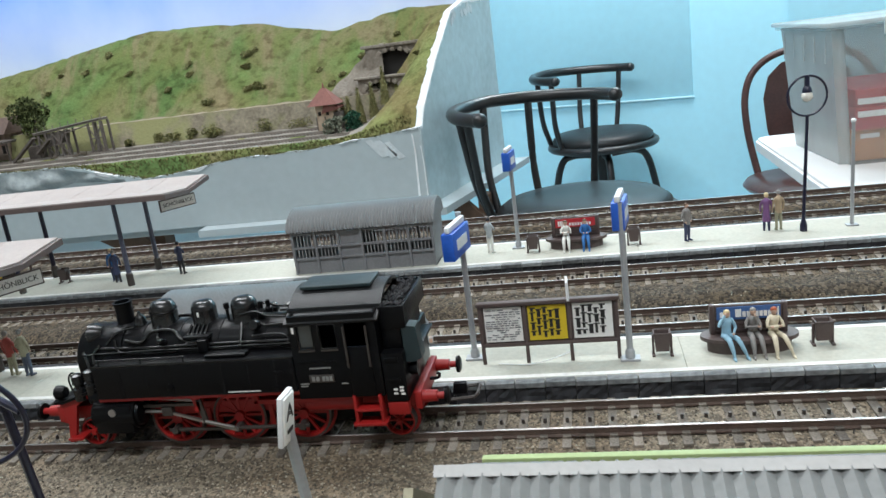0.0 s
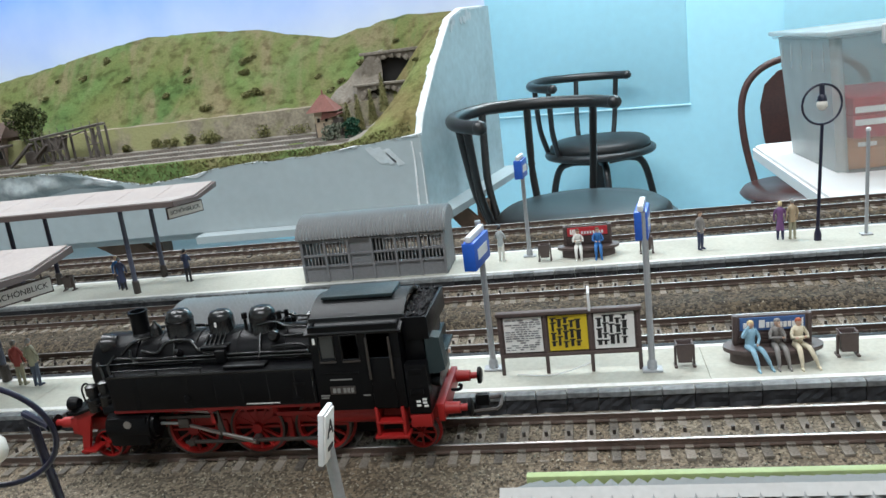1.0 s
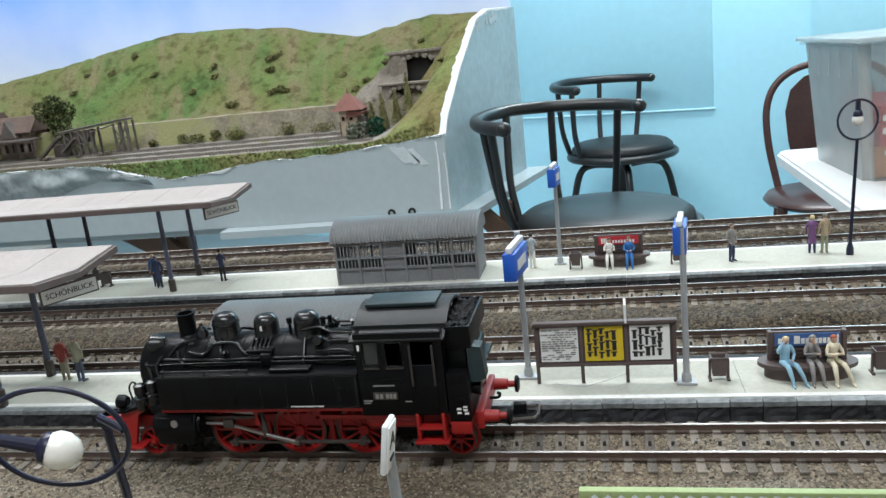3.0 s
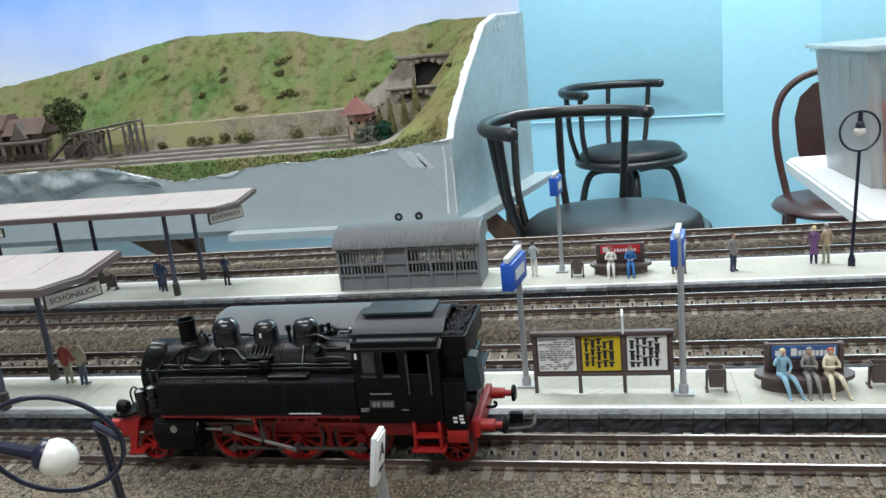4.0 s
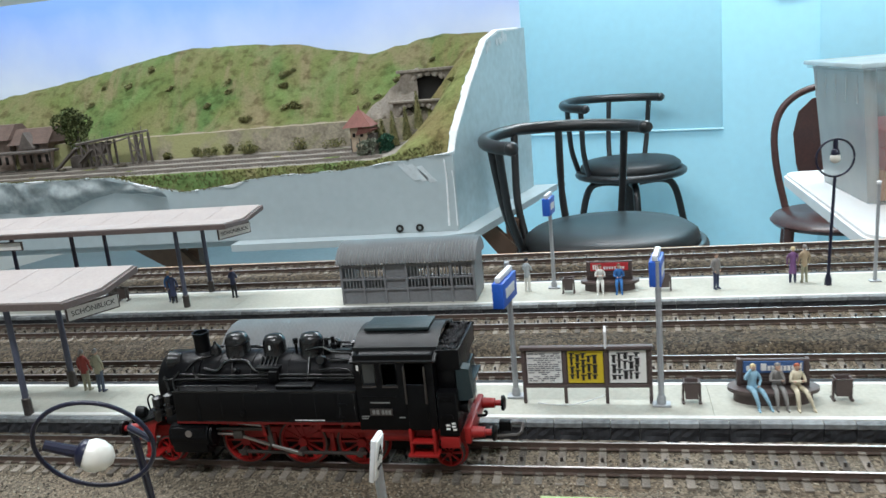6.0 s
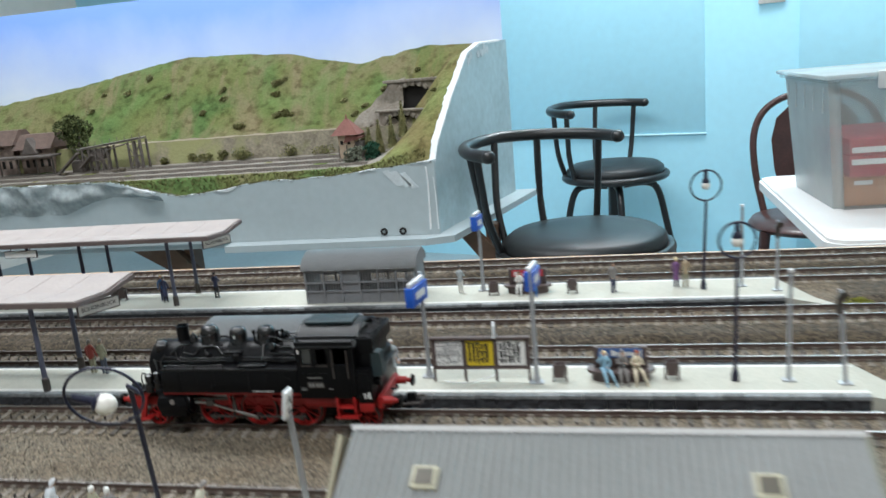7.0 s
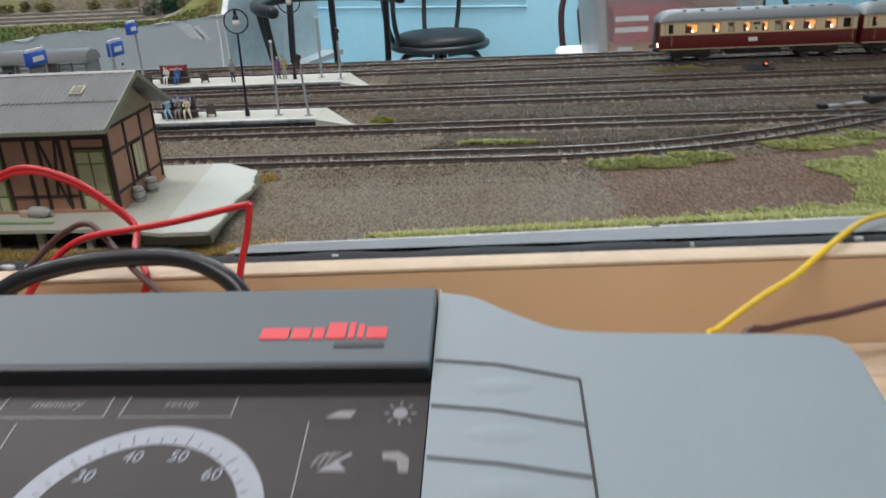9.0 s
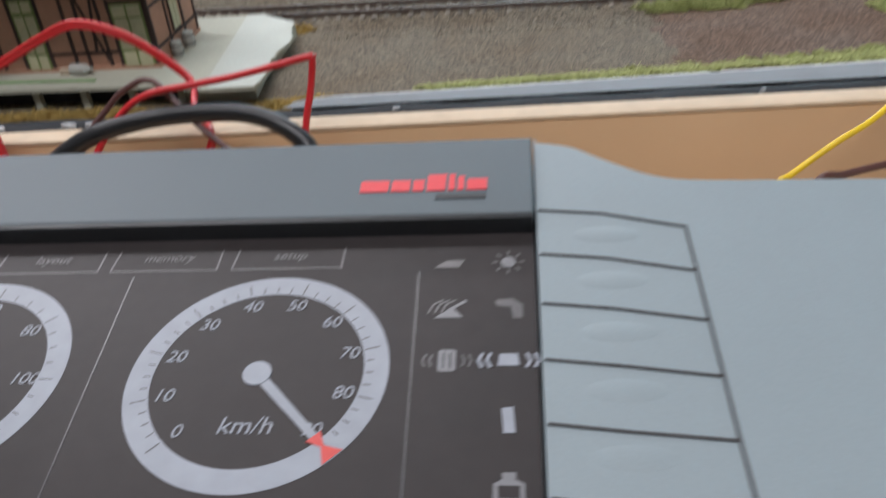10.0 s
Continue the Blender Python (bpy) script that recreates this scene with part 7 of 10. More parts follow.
# rear platform
figure(0.0284, 0.1830, 160, STEELC, W, BLK, "small standing figure in a pale jacket and white trousers", arms="carry")
figure(0.1253, 0.1785, 40, GRY, NAVY, BRN, "small standing figure in a grey coat and dark trousers", arms="pocket")
figure(0.1632, 0.1860, 170, PURP, NAVY, FAIR, "small standing figure in a purple coat", coat=True)
figure(0.1686, 0.1855, 190, TAN, OLV, GRY, "small standing figure in a tan jacket", h=1.05)
figure(-0.1870, 0.1840, 30, BLUE, NAVY, FAIR, "small standing figure in blue under the rear canopy")
figure(-0.1828, 0.1800, 200, NAVY, BLK, GRY, "small standing figure in a navy coat by the canopy post", coat=True)
figure(-0.1473, 0.1875, 180, NAVY, BLK, BLK, "small standing figure in navy on the rear platform", arms="carry")
figure(-0.2930, 0.1800, 0, TAN, TAN, BRN, "small seated figure in tan under the rear canopy", sit=True)
figure(-0.2600, 0.1810, 0, ("yellow", (0.7, 0.5, 0.05)), W, BRN, "small seated figure in yellow under the rear canopy", sit=True)
# front platform
figure(-0.1520, 0.0540, 185, RED, OLV, GRY, "small standing figure in red with a grey cap")
figure(-0.1440, 0.0525, 175, OLV, ("denim", (0.07, 0.09, 0.13)), GRY, "small standing figure in an olive jacket", h=1.05, arms="pocket")
figure(-0.0996, 0.0470, 70, ("taupe", (0.14, 0.12, 0.10)), GRY, GRY, "small striding figure in a taupe jacket", stride=0.0020)
figure(-0.0835, 0.0460, 200, ORG, ORG, ORG, "small standing figure in orange workwear beside the shed", arms="carry")
figure(0.0191, 0.0490, 15, STEELC, GRY, W, "small standing figure in a grey-blue coat with a bag", coat=True, arms="pocket", bag=True)
# station platform
figure(-0.0690, -0.0885, 165, ("pale_grey", (0.50, 0.53, 0.55)), GRY, ("pale_grey", (0.50, 0.53, 0.55)), "small stooping figure in pale grey by the fence", h=0.95, stoop=0.45, arms="carry")
figure(-0.0500, -0.0880, 150, OLV, NAVY, W, "small standing figure in olive by the fence", h=0.95, arms="carry")
figure(-0.0448, -0.0872, 205, GRY, NAVY, W, "small standing figure in grey by the fence", h=0.9, coat=True)
figure(-0.0133, -0.0865, 140, ("stone", (0.46, 0.45, 0.36)), BLK, GRY, "small stooping figure in a stone coat by the lamp", h=0.95, stoop=0.5, arms="carry")
figure(-0.0080, -0.0886, 150, NAVY, NAVY, BRN, "small seated figure in dark blue beside the station", sit=True, z=-0.002)
figure(0.0022, -0.0884, 160, ("straw", (0.55, 0.48, 0.16)), GRY, ("rust", (0.35, 0.09, 0.04)), "small seated figure in straw yellow beside the station", sit=True, z=-0.002)
figure(0.0119, -0.0897, 170, GRY, GRY, BRN, "small seated figure in dark grey beside the station", sit=True, z=-0.002)


# ---- the tank engine, built in millimetres with its front towards -x ----
MM = Matrix.Diagonal((0.001, 0.001, 0.001, 1))
LOCO_BLACK = mat("satin_black_loco_paint", (0.0042, 0.0044, 0.0052), 0.30, var=0.35, fine=1200, broad=90, bump=0.12, spec=0.13)
LOCO_PIPE = mat("oily_black_pipework", (0.0075, 0.0078, 0.0085), 0.24, var=0.35, fine=1200, broad=90, bump=0.05, spec=0.5)
LOCO_ROOF = mat("dark_grey_loco_roof", (0.016, 0.017, 0.018), 0.42, spec=0.3, var=0.2, fine=900, broad=70)
LOCO_LID = mat("blue_grey_ventilator", (0.022, 0.036, 0.040), 0.45, spec=0.3, var=0.2, fine=900, broad=70)
LOCO_RED = mat("signal_red_paint", (0.29, 0.009, 0.008), 0.48, var=0.15, fine=900, broad=90, bump=0.05)
ROD_STEEL = mat("dull_rod_steel", (0.42, 0.40, 0.39), 0.32, 0.9, var=0.1)
COAL = mat("coal_lumps", (0.012, 0.012, 0.013), 0.32, var=0.5, island=1.0, tint=(0.05, 0.05, 0.055))
GLASS_DARK = mat("dark_window_glass", (0.02, 0.022, 0.024), 0.12, var=0.1, bump=0)
DIM_PRINT = mat("dim_grey_print", (0.22, 0.22, 0.21), 0.5, var=0.15)
LAMP_GLASS = mat("lamp_lens", (0.42, 0.43, 0.42), 0.15, var=0.1, bump=0)


def loco():
    t = thing("tank_locomotive", "black model steam tank engine with red frames and wheels", "locomotive", m=pose(-0.0247, T_Y["t1"], 0.0) @ MM)

    def P(name, bm, m=LOCO_BLACK, label="", parent=None, smooth=35.0):
        return part(name, bm, m, parent or t, label, smooth)
    # frames and buffer beams
    P("frame", box(B(), -61.2, 52.6, -9.6, 9.6, 9.6, 13.6, 0.2), LOCO_RED, "red main frame")
    P("frame_plate", box(B(), -46, 46, -7.0, 7.0, 4.5, 9.7), LOCO_BLACK)
    for x0, x1 in ((-63.2, -61.0), (52.6, 54.6)):
        P("buffer_beam", box(B(), x0, x1, -13.2, 13.2, 10.0, 15.4, 0.3), LOCO_RED, "red buffer beam")
    for e, s in ((-63, -1), (54.6, 1)):
        for y in (-10.8, 10.8):
            bf = P("buffer", rings(B(), [((e, y, 13.0), 1.9, (s, 0, 0)), ((e + s * 4.2, y, 13.0), 1.7, (s, 0, 0)), ((e + s * 4.3, y, 13.0), 1.05, (s, 0, 0)), ((e + s * 6.8, y, 13.0), 1.05, (s, 0, 0))], 14), LOCO_RED, "red buffer shank")
            P("buffer_head", rings(B(), [((e + s * 6.6, y, 13.0), 2.6, (s, 0, 0)), ((e + s * 7.4, y, 13.0), 2.7, (s, 0, 0)), ((e + s * 7.9, y, 13.0), 1.9, (s, 0, 0))], 18), LOCO_BLACK, "black buffer head", parent=bf)
        cp = P("coupler", box(B(), min(e, e + s * 7), max(e, e + s * 7), -2.4, 2.4, 7.6, 9.6, 0.3), LOCO_BLACK)
        P("coupler_loop", tube(B(), [(e + s * 6, -4.2, 8.2), (e + s * 13.5, -4.2, 8.8), (e + s * 14.5, -3, 9.2), (e + s * 14.5, 3, 9.2), (e + s * 13.5, 4.2, 8.8), (e + s * 6, 4.2, 8.2)], 0.55, 6), STUD, "dark steel coupling loop", parent=cp)
        P("coupler_hook", box(B(), min(e + s * 7, e + s * 11), max(e + s * 7, e + s * 11), -1.1, 1.1, 8.4, 11.8, 0.3), LOCO_BLACK, parent=cp)
        P("draw_hook", tube(B(), smooth_path([(e, 0, 13.5), (e + s * 2.4, 0, 13.6), (e + s * 3.2, 0, 14.6), (e + s * 2.3, 0, 15.2)], 4), 0.5, 6), LOCO_BLACK)
    # front platform: sloping red plates and steps
    for y in (-12.5, 12.5):
        P("front_bracket", prism(B(), [(-62, 16.4), (-48, 21.0), (-48, 19.6), (-56, 15.6), (-59.5, 3.0), (-61.6, 3.0), (-60.4, 9.5), (-62, 10)], y - 0.6, y + 0.6, "y"), LOCO_RED, "red front bracket with a rail guard", smooth=0)
        P("front_step", box(B(), -60.6, -55.5, y - 2.6, y + 2.6, 4.4, 5.2, 0.2), LOCO_RED)
        P("brake_hose", tube(B(), smooth_path([(-63, y * 0.55, 15), (-65.6, y * 0.55, 14.8), (-66.2, y * 0.55, 11), (-65, y * 0.55, 8.5)], 5), 0.55, 6), LOCO_BLACK)
    P("front_deck", prism(B(), [(-63, 16.5), (-63, 17.3), (-60, 17.3), (-47, 21.6), (-43, 21.6), (-43, 20.6), (-47, 20.6), (-60, 16.5)], -14, 14, "y"), LOCO_BLACK, "sloping front footplate", smooth=0)
    P("front_handrail", tube(B(), smooth_path([(-62.6, -5, 17.2), (-63, -5, 21), (-62.8, -3.4, 22.4), (-62.6, -1.8, 21), (-62.2, -1.8, 17.2)], 5), 0.32, 6), LOCO_BLACK)
    for y in (-11.5, 11.5):
        ln = P("front_lamp", lathe(B(), [(0.0, -1.6), (1.6, -1.6), (2.1, -0.6), (2.2, 1.4), (0.0, 1.6)], (-61.4, y, 19.6), (-1, 0, 0), 16), LOCO_BLACK, "black front lamp")
        P("lens", lathe(B(), [(0.0, 1.5), (1.8, 1.5), (1.6, 1.9), (0.0, 2.1)], (-61.4, y, 19.6), (-1, 0, 0), 16), LAMP_GLASS, "pale lamp lens", parent=ln)
    # side tanks
    for s in (-1, 1):
        y0, y1 = sorted((s * 9.4, s * 17.4))
        tk = P("side_tank", box(B(), -44.7, 19.6, y0, y1, 19.0, 29.7, 0.35), LOCO_BLACK, "long black side tank")
        rv = B()
        yf = s * 17.45
        for x in (-43.9, -35.6, -27.4, -19.2, -11, -2.8, 5.4, 13.6, 18.8):
            for i in range(13):
                z = 19.8 + i * 0.76
                flush(rv, [(x - 0.13, yf, z - 0.13), (x + 0.13, yf, z - 0.13), (x + 0.13, yf, z + 0.13), (x - 0.13, yf, z + 0.13), (x, yf + s * 0.12, z)], [(0, 1, 4), (1, 2, 4), (2, 3, 4), (3, 0, 4)])
        for i in range(74):
            x = -44.0 + i * 0.85
            for z in (19.5, 29.1):
                flush(rv, [(x - 0.13, yf, z - 0.13), (x + 0.13, yf, z - 0.13), (x + 0.13, yf, z + 0.13), (x - 0.13, yf, z + 0.13), (x, yf + s * 0.12, z)], [(0, 1, 4), (1, 2, 4), (2, 3, 4), (3, 0, 4)])
        tagged(P("rivets", rv, LOCO_PIPE, parent=tk), kind="stuff")
        for x in (-36.0, -19.6, -3.2, 13.2):
            P("tank_strap", box(B(), x - 0.75, x + 0.75, *sorted((s * 17.3, s * 17.46)), 19.1, 29.6), LOCO_BLACK, parent=tk)
        P("tank_edge", tube(B(), [(-44.6, s * 17.3, 29.75), (19.6, s * 17.3, 29.75)], 0.3, 6), LOCO_PIPE, parent=tk, smooth=60)
        P("tank_handrail", tube(B(), [(-43, s * 16.6, 31.4), (-14, s * 16.6, 31.4)], 0.26, 6), LOCO_PIPE, "thin tank-top handrail", parent=tk, smooth=60)
        for x in (-42.4, -28.5, -14.6):
            P("rail_stanchion", cyl(B(), (x, s * 16.6, 29.6), (x, s * 16.6, 31.5), 0.28, 0.22, 6), LOCO_PIPE, parent=tk)
        P("tank_filler", box(B(), -8.5, 4.5, *sorted((s * 11.5, s * 15.5)), 29.7, 31.0, 0.6), LOCO_BLACK, "raised tank filler lid", parent=tk)
        P("tank_plug", lathe(B(), [(0.0, 0.5), (0.8, 0.5), (1.15, 0.3), (1.2, 0.0)], (-20.0, s * 17.4, 22.2), (0, s, 0), 14), LOCO_BLACK, parent=tk)
        P("step_hole", box(B(), 13.2, 16.2, *sorted((s * 17.3, s * 17.6)), 24.6, 25.8, 0.1), LOCO_BLACK, parent=tk)
        P("step_hole", box(B(), 12.2, 15.2, *sorted((s * 17.3, s * 17.6)), 20.2, 21.2, 0.1), LOCO_BLACK, parent=tk)
        tx = B()
        for i in range(16):
            box(tx, -2 + i * 0.65, -1.55 + i * 0.65 + 0.1 * (i % 3), *sorted((s * 17.42, s * 17.52)), 19.7, 20.05)
        P("small_print", tx, WHITE_PRINT, "tiny white lettering bars", parent=tk)
        # running edge and red valance bars
        P("running_edge", box(B(), -45, 20, *sorted((s * 11.0, s * 16.8)), 18.0, 18.9, 0.1), LOCO_RED, "red running board edge")
        for z in (17.0, 14.2):
            P("valance_bar", box(B(), 3.8, 36.0, *sorted((s * 13.4, s * 14.6)), z, z + 1.3, 0.2), LOCO_RED, "red valance bar")
        for x in (3.8, 34.6):
            P("valance_end", box(B(), x, x + 1.6, *sorted((s * 13.4, s * 14.6)), 14.2, 18.3, 0.2), LOCO_RED)
        P("air_tank", cyl(B(), (20.5, s * 12.3, 13.2), (36.0, s * 12.3, 13.2), 2.6, 2.6, 16), LOCO_RED, "red air reservoir", smooth=40)
        P("hanger", prism(B(), [(-16.8, 18.4), (-12.8, 18.4), (-13.6, 15.2), (-13.6, 12.6), (-15.6, 12.6), (-15.6, 15.6)], *sorted((s * 12.4, s * 14.6)), "y"), LOCO_RED, "red motion bracket", smooth=0)
        # cylinder block
        P("cylinder", cyl(B(), (-48.0, s * 13.4, 13.0), (-34.0, s * 13.4, 13.0), 5.0, 5.0, 22), LOCO_BLACK, "black cylinder", smooth=40)
        P("valve_chest", cyl(B(), (-50.0, s * 13.0, 18.0), (-32.0, s * 13.0, 18.0), 2.0, 2.0, 14), LOCO_BLACK, smooth=40)
        P("cylinder_cover", box(B(), -47.5, -34.6, *sorted((s * 10.2, s * 18.2)), 7.8, 17.0, 0.8), LOCO_BLACK)
        for x, r in ((-48.6, 4.2), (-33.6, 4.2)):
            P("cylinder_cap", lathe(B(), [(r, -0.6), (r * 0.9, 0.4), (r * 0.4, 0.9), (0.0, 1.0)], (x, s * 13.4, 13.0), (-1 if x < -40 else 1, 0, 0), 18), LOCO_BLACK, smooth=40)
        P("maker_plate", lathe(B(), [(1.2, 0.0), (1.2, 0.35), (0.0, 0.36)], (-40.6, s * 18.2, 15.0), (0, s, 0), 16), ROD_STEEL, "small round maker's plate")
        # rods
        yr = s * 12.6
        P("coupling_rod", box(B(), -26.5, 19.2, *sorted((yr - 0.5, yr + 0.5)), 5.3, 6.3, 0.2), STUD, "long coupling rod")
        for x in (-24.4, -3.7, 17.0):
            P("crank_boss", cyl(B(), (x, yr - s * 2.2, 5.8), (x, yr + s * 0.9, 5.8), 1.2, 1.1, 12), STUD)
        P("connecting_rod", prism(B(), [(-25.0, 12.2), (-25.0, 12.9), (-3.2, 6.3), (-3.2, 5.4)], *sorted((yr + s * 0.9, yr + s * 1.7)), "y"), ROD_STEEL, "bright connecting rod", smooth=0)
        P("piston_rod", cyl(B(), (-34.0, yr + s * 0.8, 12.9), (-24.0, yr + s * 0.8, 12.6), 0.6, 0.6, 8), ROD_STEEL)
        P("slide_bar", box(B(), -33.8, -14.6, *sorted((yr, yr + s * 1.4)), 14.2, 15.2, 0.1), STUD)
        P("crosshead", box(B(), -26.6, -23.2, *sorted((yr, yr + s * 2.0)), 11.4, 14.4, 0.2), STUD)
        P("valve_link", prism(B(), [(-14.8, 16.6), (-13.2, 16.6), (-12.0, 9.0), (-13.6, 8.6)], *sorted((yr + s * 1.2, yr + s * 2.0)), "y"), STUD, smooth=0)
        P("valve_rod", tube(B(), [(-32, yr + s * 1.2, 17.6), (-13.5, yr + s * 1.6, 16.0)], 0.45, 6), ROD_STEEL)
        P("eccentric_rod", tube(B(), [(-12.8, yr + s * 2.0, 9.4), (-3.7, yr + s * 2.2, 7.2)], 0.45, 6), ROD_STEEL)
        # steps under the cab
        st = P("cab_steps", box(B(), 35.6, 36.5, *sorted((s * 13.6, s * 17.6)), 8.0, 17.0, 0.1), LOCO_RED, "red cab steps")
        P("step_side", box(B(), 43.2, 44.1, *sorted((s * 13.6, s * 17.6)), 8.0, 17.0, 0.1), LOCO_RED, parent=st)
        P("tread", box(B(), 34.8, 44.8, *sorted((s * 13.4, s * 18.2)), 7.6, 8.5, 0.2), LOCO_RED, parent=st)
        P("tread", box(B(), 36.0, 43.6, *sorted((s * 13.6, s * 17.8)), 12.0, 12.8, 0.2), LOCO_RED, parent=st)
        P("rear_red_box", box(B(), 45.4, 51.4, *sorted((s * 13.4, s * 16.4)), 10.0, 14.0, 0.3), LOCO_RED, "red battery box")
        # rods along the boiler
        for pts, r in (
            ([(-46, s * 9.0, 32.4), (-30, s * 9.4, 32.0), (-10, s * 9.4, 32.2), (19, s * 9.4, 32.0)], 0.5),
            ([(-41, s * 8.2, 34.8), (-38, s * 9.6, 30.8), (-20, s * 9.8, 30.6)], 0.55),
            ([(-37, s * 8.6, 34.4), (-32, s * 8.8, 33.6), (-29, s * 6.8, 36.0), (-22, s * 6.6, 36.2), (-18, s * 8.4, 33.4), (-11, s * 8.6, 33.0)], 0.6),
            ([(0.6, s * 5.6, 36.8), (1.0, s * 9.6, 32), (0.8, s * 10.2, 30)], 0.5),
            ([(5, s * 9.4, 34), (14, s * 9.4, 34.2), (16.5, s * 9.6, 32), (12, s * 9.9, 30.6), (5, s * 9.9, 30.8)], 0.4),
            ([(-44, s * 10.6, 26.6), (-47, s * 11.0, 27.2), (-48, s * 10.2, 30.6), (-46, s * 8.6, 33.4)], 0.6),
            ([(-52, s * 9.0, 31.6), (-50, s * 10.6, 27), (-49.6, s * 11.4, 21)], 0.7),
            ([(-44, s * 8.4, 33.4), (-41, s * 6.0, 36.2), (-35.8, s * 4.6, 37.2)], 0.45),
            ([(-27.6, s * 4.6, 37.0), (-26.6, s * 8.0, 34.2), (-26.4, s * 9.6, 30.4)], 0.42),
            ([(-0.4, s * 4.4, 39.0), (5.0, s * 4.0, 39.6), (9.0, s * 4.6, 38.2), (19, s * 5.0, 37.8)], 0.42),
            ([(8, s * 6.6, 36.0), (13, s * 6.6, 36.2), (19, s * 6.2, 36.4)], 0.38)):
            P("boiler_pipe", tube(B(), smooth_path(pts, 6), r, 7), LOCO_PIPE, smooth=60)
        P("boiler_handrail", tube(B(), [(-52, s * 10.2, 31.0), (-30, s * 10.3, 31.4), (18, s * 10.3, 31.4)], 0.28, 6), LOCO_PIPE, "long thin boiler handrail", smooth=60)
        P("air_pump_valve", lathe(B(), [(0.0, -1.6), (1.5, -1.4), (1.9, 0.2), (1.4, 1.4), (0.0, 1.6)], (5.6, s * 7.6, 36.6), (0, s, 0.4), 12), LOCO_PIPE, smooth=50)
        P("clack_valve", lathe(B(), [(0.0, -0.6), (1.1, -0.4), (1.1, 1.2), (0.7, 1.6), (0.7, 2.6), (0.0, 2.8)], (-24.5, s * 8.6, 33.2), (0, s, 0.7), 10), LOCO_PIPE, smooth=50)
        P("injector", box(B(), -12.6, -9.2, *sorted((s * 9.0, s * 11.0)), 29.8, 34.0, 0.5), LOCO_BLACK)
        P("feed_box", box(B(), -17.5, -9.0, *sorted((s * 6.2, s * 9.6)), 33.8, 34.8, 0.2), LOCO_BLACK)
    # boiler
    P("boiler", rings(B(), [((-39, 0, 27.2), 9.9, (1, 0, 0)), ((20, 0, 27.2), 9.9, (1, 0, 0))], 36), LOCO_BLACK, "round black boiler", smooth=40)
    P("smokebox", rings(B(), [((-54.6, 0, 27.2), 9.6, (1, 0, 0)), ((-53.6, 0, 27.2), 10.3, (1, 0, 0)), ((-39.2, 0, 27.2), 10.3, (1, 0, 0))], 36), LOCO_BLACK, "black smokebox", smooth=40)
    P("smokebox_door", lathe(B(), [(8.6, 0.0), (8.4, 0.8), (6.0, 1.8), (2.0, 2.3), (0.0, 2.4)], (-54.6, 0, 27.2), (-1, 0, 0), 32), LOCO_PIPE, smooth=40)
    P("door_wheel", tube(B(), [(-57.6, 1.8 * math.cos(a), 27.2 + 1.8 * math.sin(a)) for a in (2 * math.pi * i / 14 for i in range(14))], 0.3, 6, closed=True), LOCO_BLACK)
    P("smokebox_saddle", box(B(), -55, -41, -8, 8, 13, 20), LOCO_BLACK)
    for x in (-33, -20.5, -7.2, 8.0):
        P("boiler_band", rings(B(), [((x - 0.5, 0, 27.2), 10.08, (1, 0, 0)), ((x + 0.5, 0, 27.2), 10.08, (1, 0, 0))], 36), LOCO_BLACK, smooth=40)
    P("chimney", rings(B(), [((-41, 0, 36.0), 4.2, (0, 0, 1)), ((-41, 0, 37.6), 2.7, (0, 0, 1)), ((-41, 0, 42.9), 2.7, (0, 0, 1)), ((-41, 0, 44.5), 3.1, (0, 0, 1)), ((-41, 0, 44.51), 2.4, (0, 0, 1)), ((-41, 0, 41.5), 2.2, (0, 0, 1))], 24), LOCO_BLACK, "short black chimney", smooth=40)
    P("bell", lathe(B(), [(2.2, 0), (1.9, 1.6), (1.5, 2.9), (0.6, 3.7), (0.4, 4.6), (0.0, 4.7)], (-35.6, -1.0, 36.6), seg=16), LOCO_PIPE, smooth=40)
    hl = P("headlamp", lathe(B(), [(0.0, -2.6), (2.4, -2.5), (3.5, -0.6), (3.6, 1.6), (3.1, 1.9), (0.0, 2.0)], (-50.0, -4.0, 35.4), (-1, -0.25, 0), 20), LOCO_PIPE, "large black top lamp", smooth=40)
    P("lens", lathe(B(), [(0.0, 2.0), (2.9, 2.0), (2.4, 2.5), (0.0, 2.9)], (-50.0, -4.0, 35.4), (-1, -0.25, 0), 18), GLASS_DARK, "dark lamp glass", parent=hl, smooth=40)
    P("lamp_bracket", box(B(), -51, -48, -6.0, -2.0, 31.5, 33.4, 0.4), LOCO_BLACK)
    for x, r, h in ((-27.6, 4.2, 7.9), (-13.9, 3.9, 6.9), (-0.4, 4.1, 7.3)):
        P("dome", lathe(B(), [(r + 0.7, -0.6), (r, 0.8), (r, h * 0.55), (r * 0.97, h * 0.72), (r * 0.75, h * 0.93), (r * 0.3, h), (0.0, h)], (x, 0, 36.3), seg=24), LOCO_PIPE, "rounded black dome", smooth=50)
    P("dome_seam", tube(B(), [(-27.6 + 4.25 * math.cos(a), 4.25 * math.sin(a), 40.8) for a in (2 * math.pi * i / 24 for i in range(24))], 0.25, 5, closed=True), LOCO_BLACK)
    P("dome_mark", box(B(), -14.3, -13.7, -4.15, -3.85, 39.0, 40.4), WHITE_PRINT, "small white mark")
    for x in (-16.7, -15.3, -13.9, -12.5, -11.1):
        P("sand_pipe", tube(B(), [(x, -4.0, 36.8), (x, -7.2, 34.9), (x, -9.0, 32.6)], 0.35, 5), LOCO_PIPE)
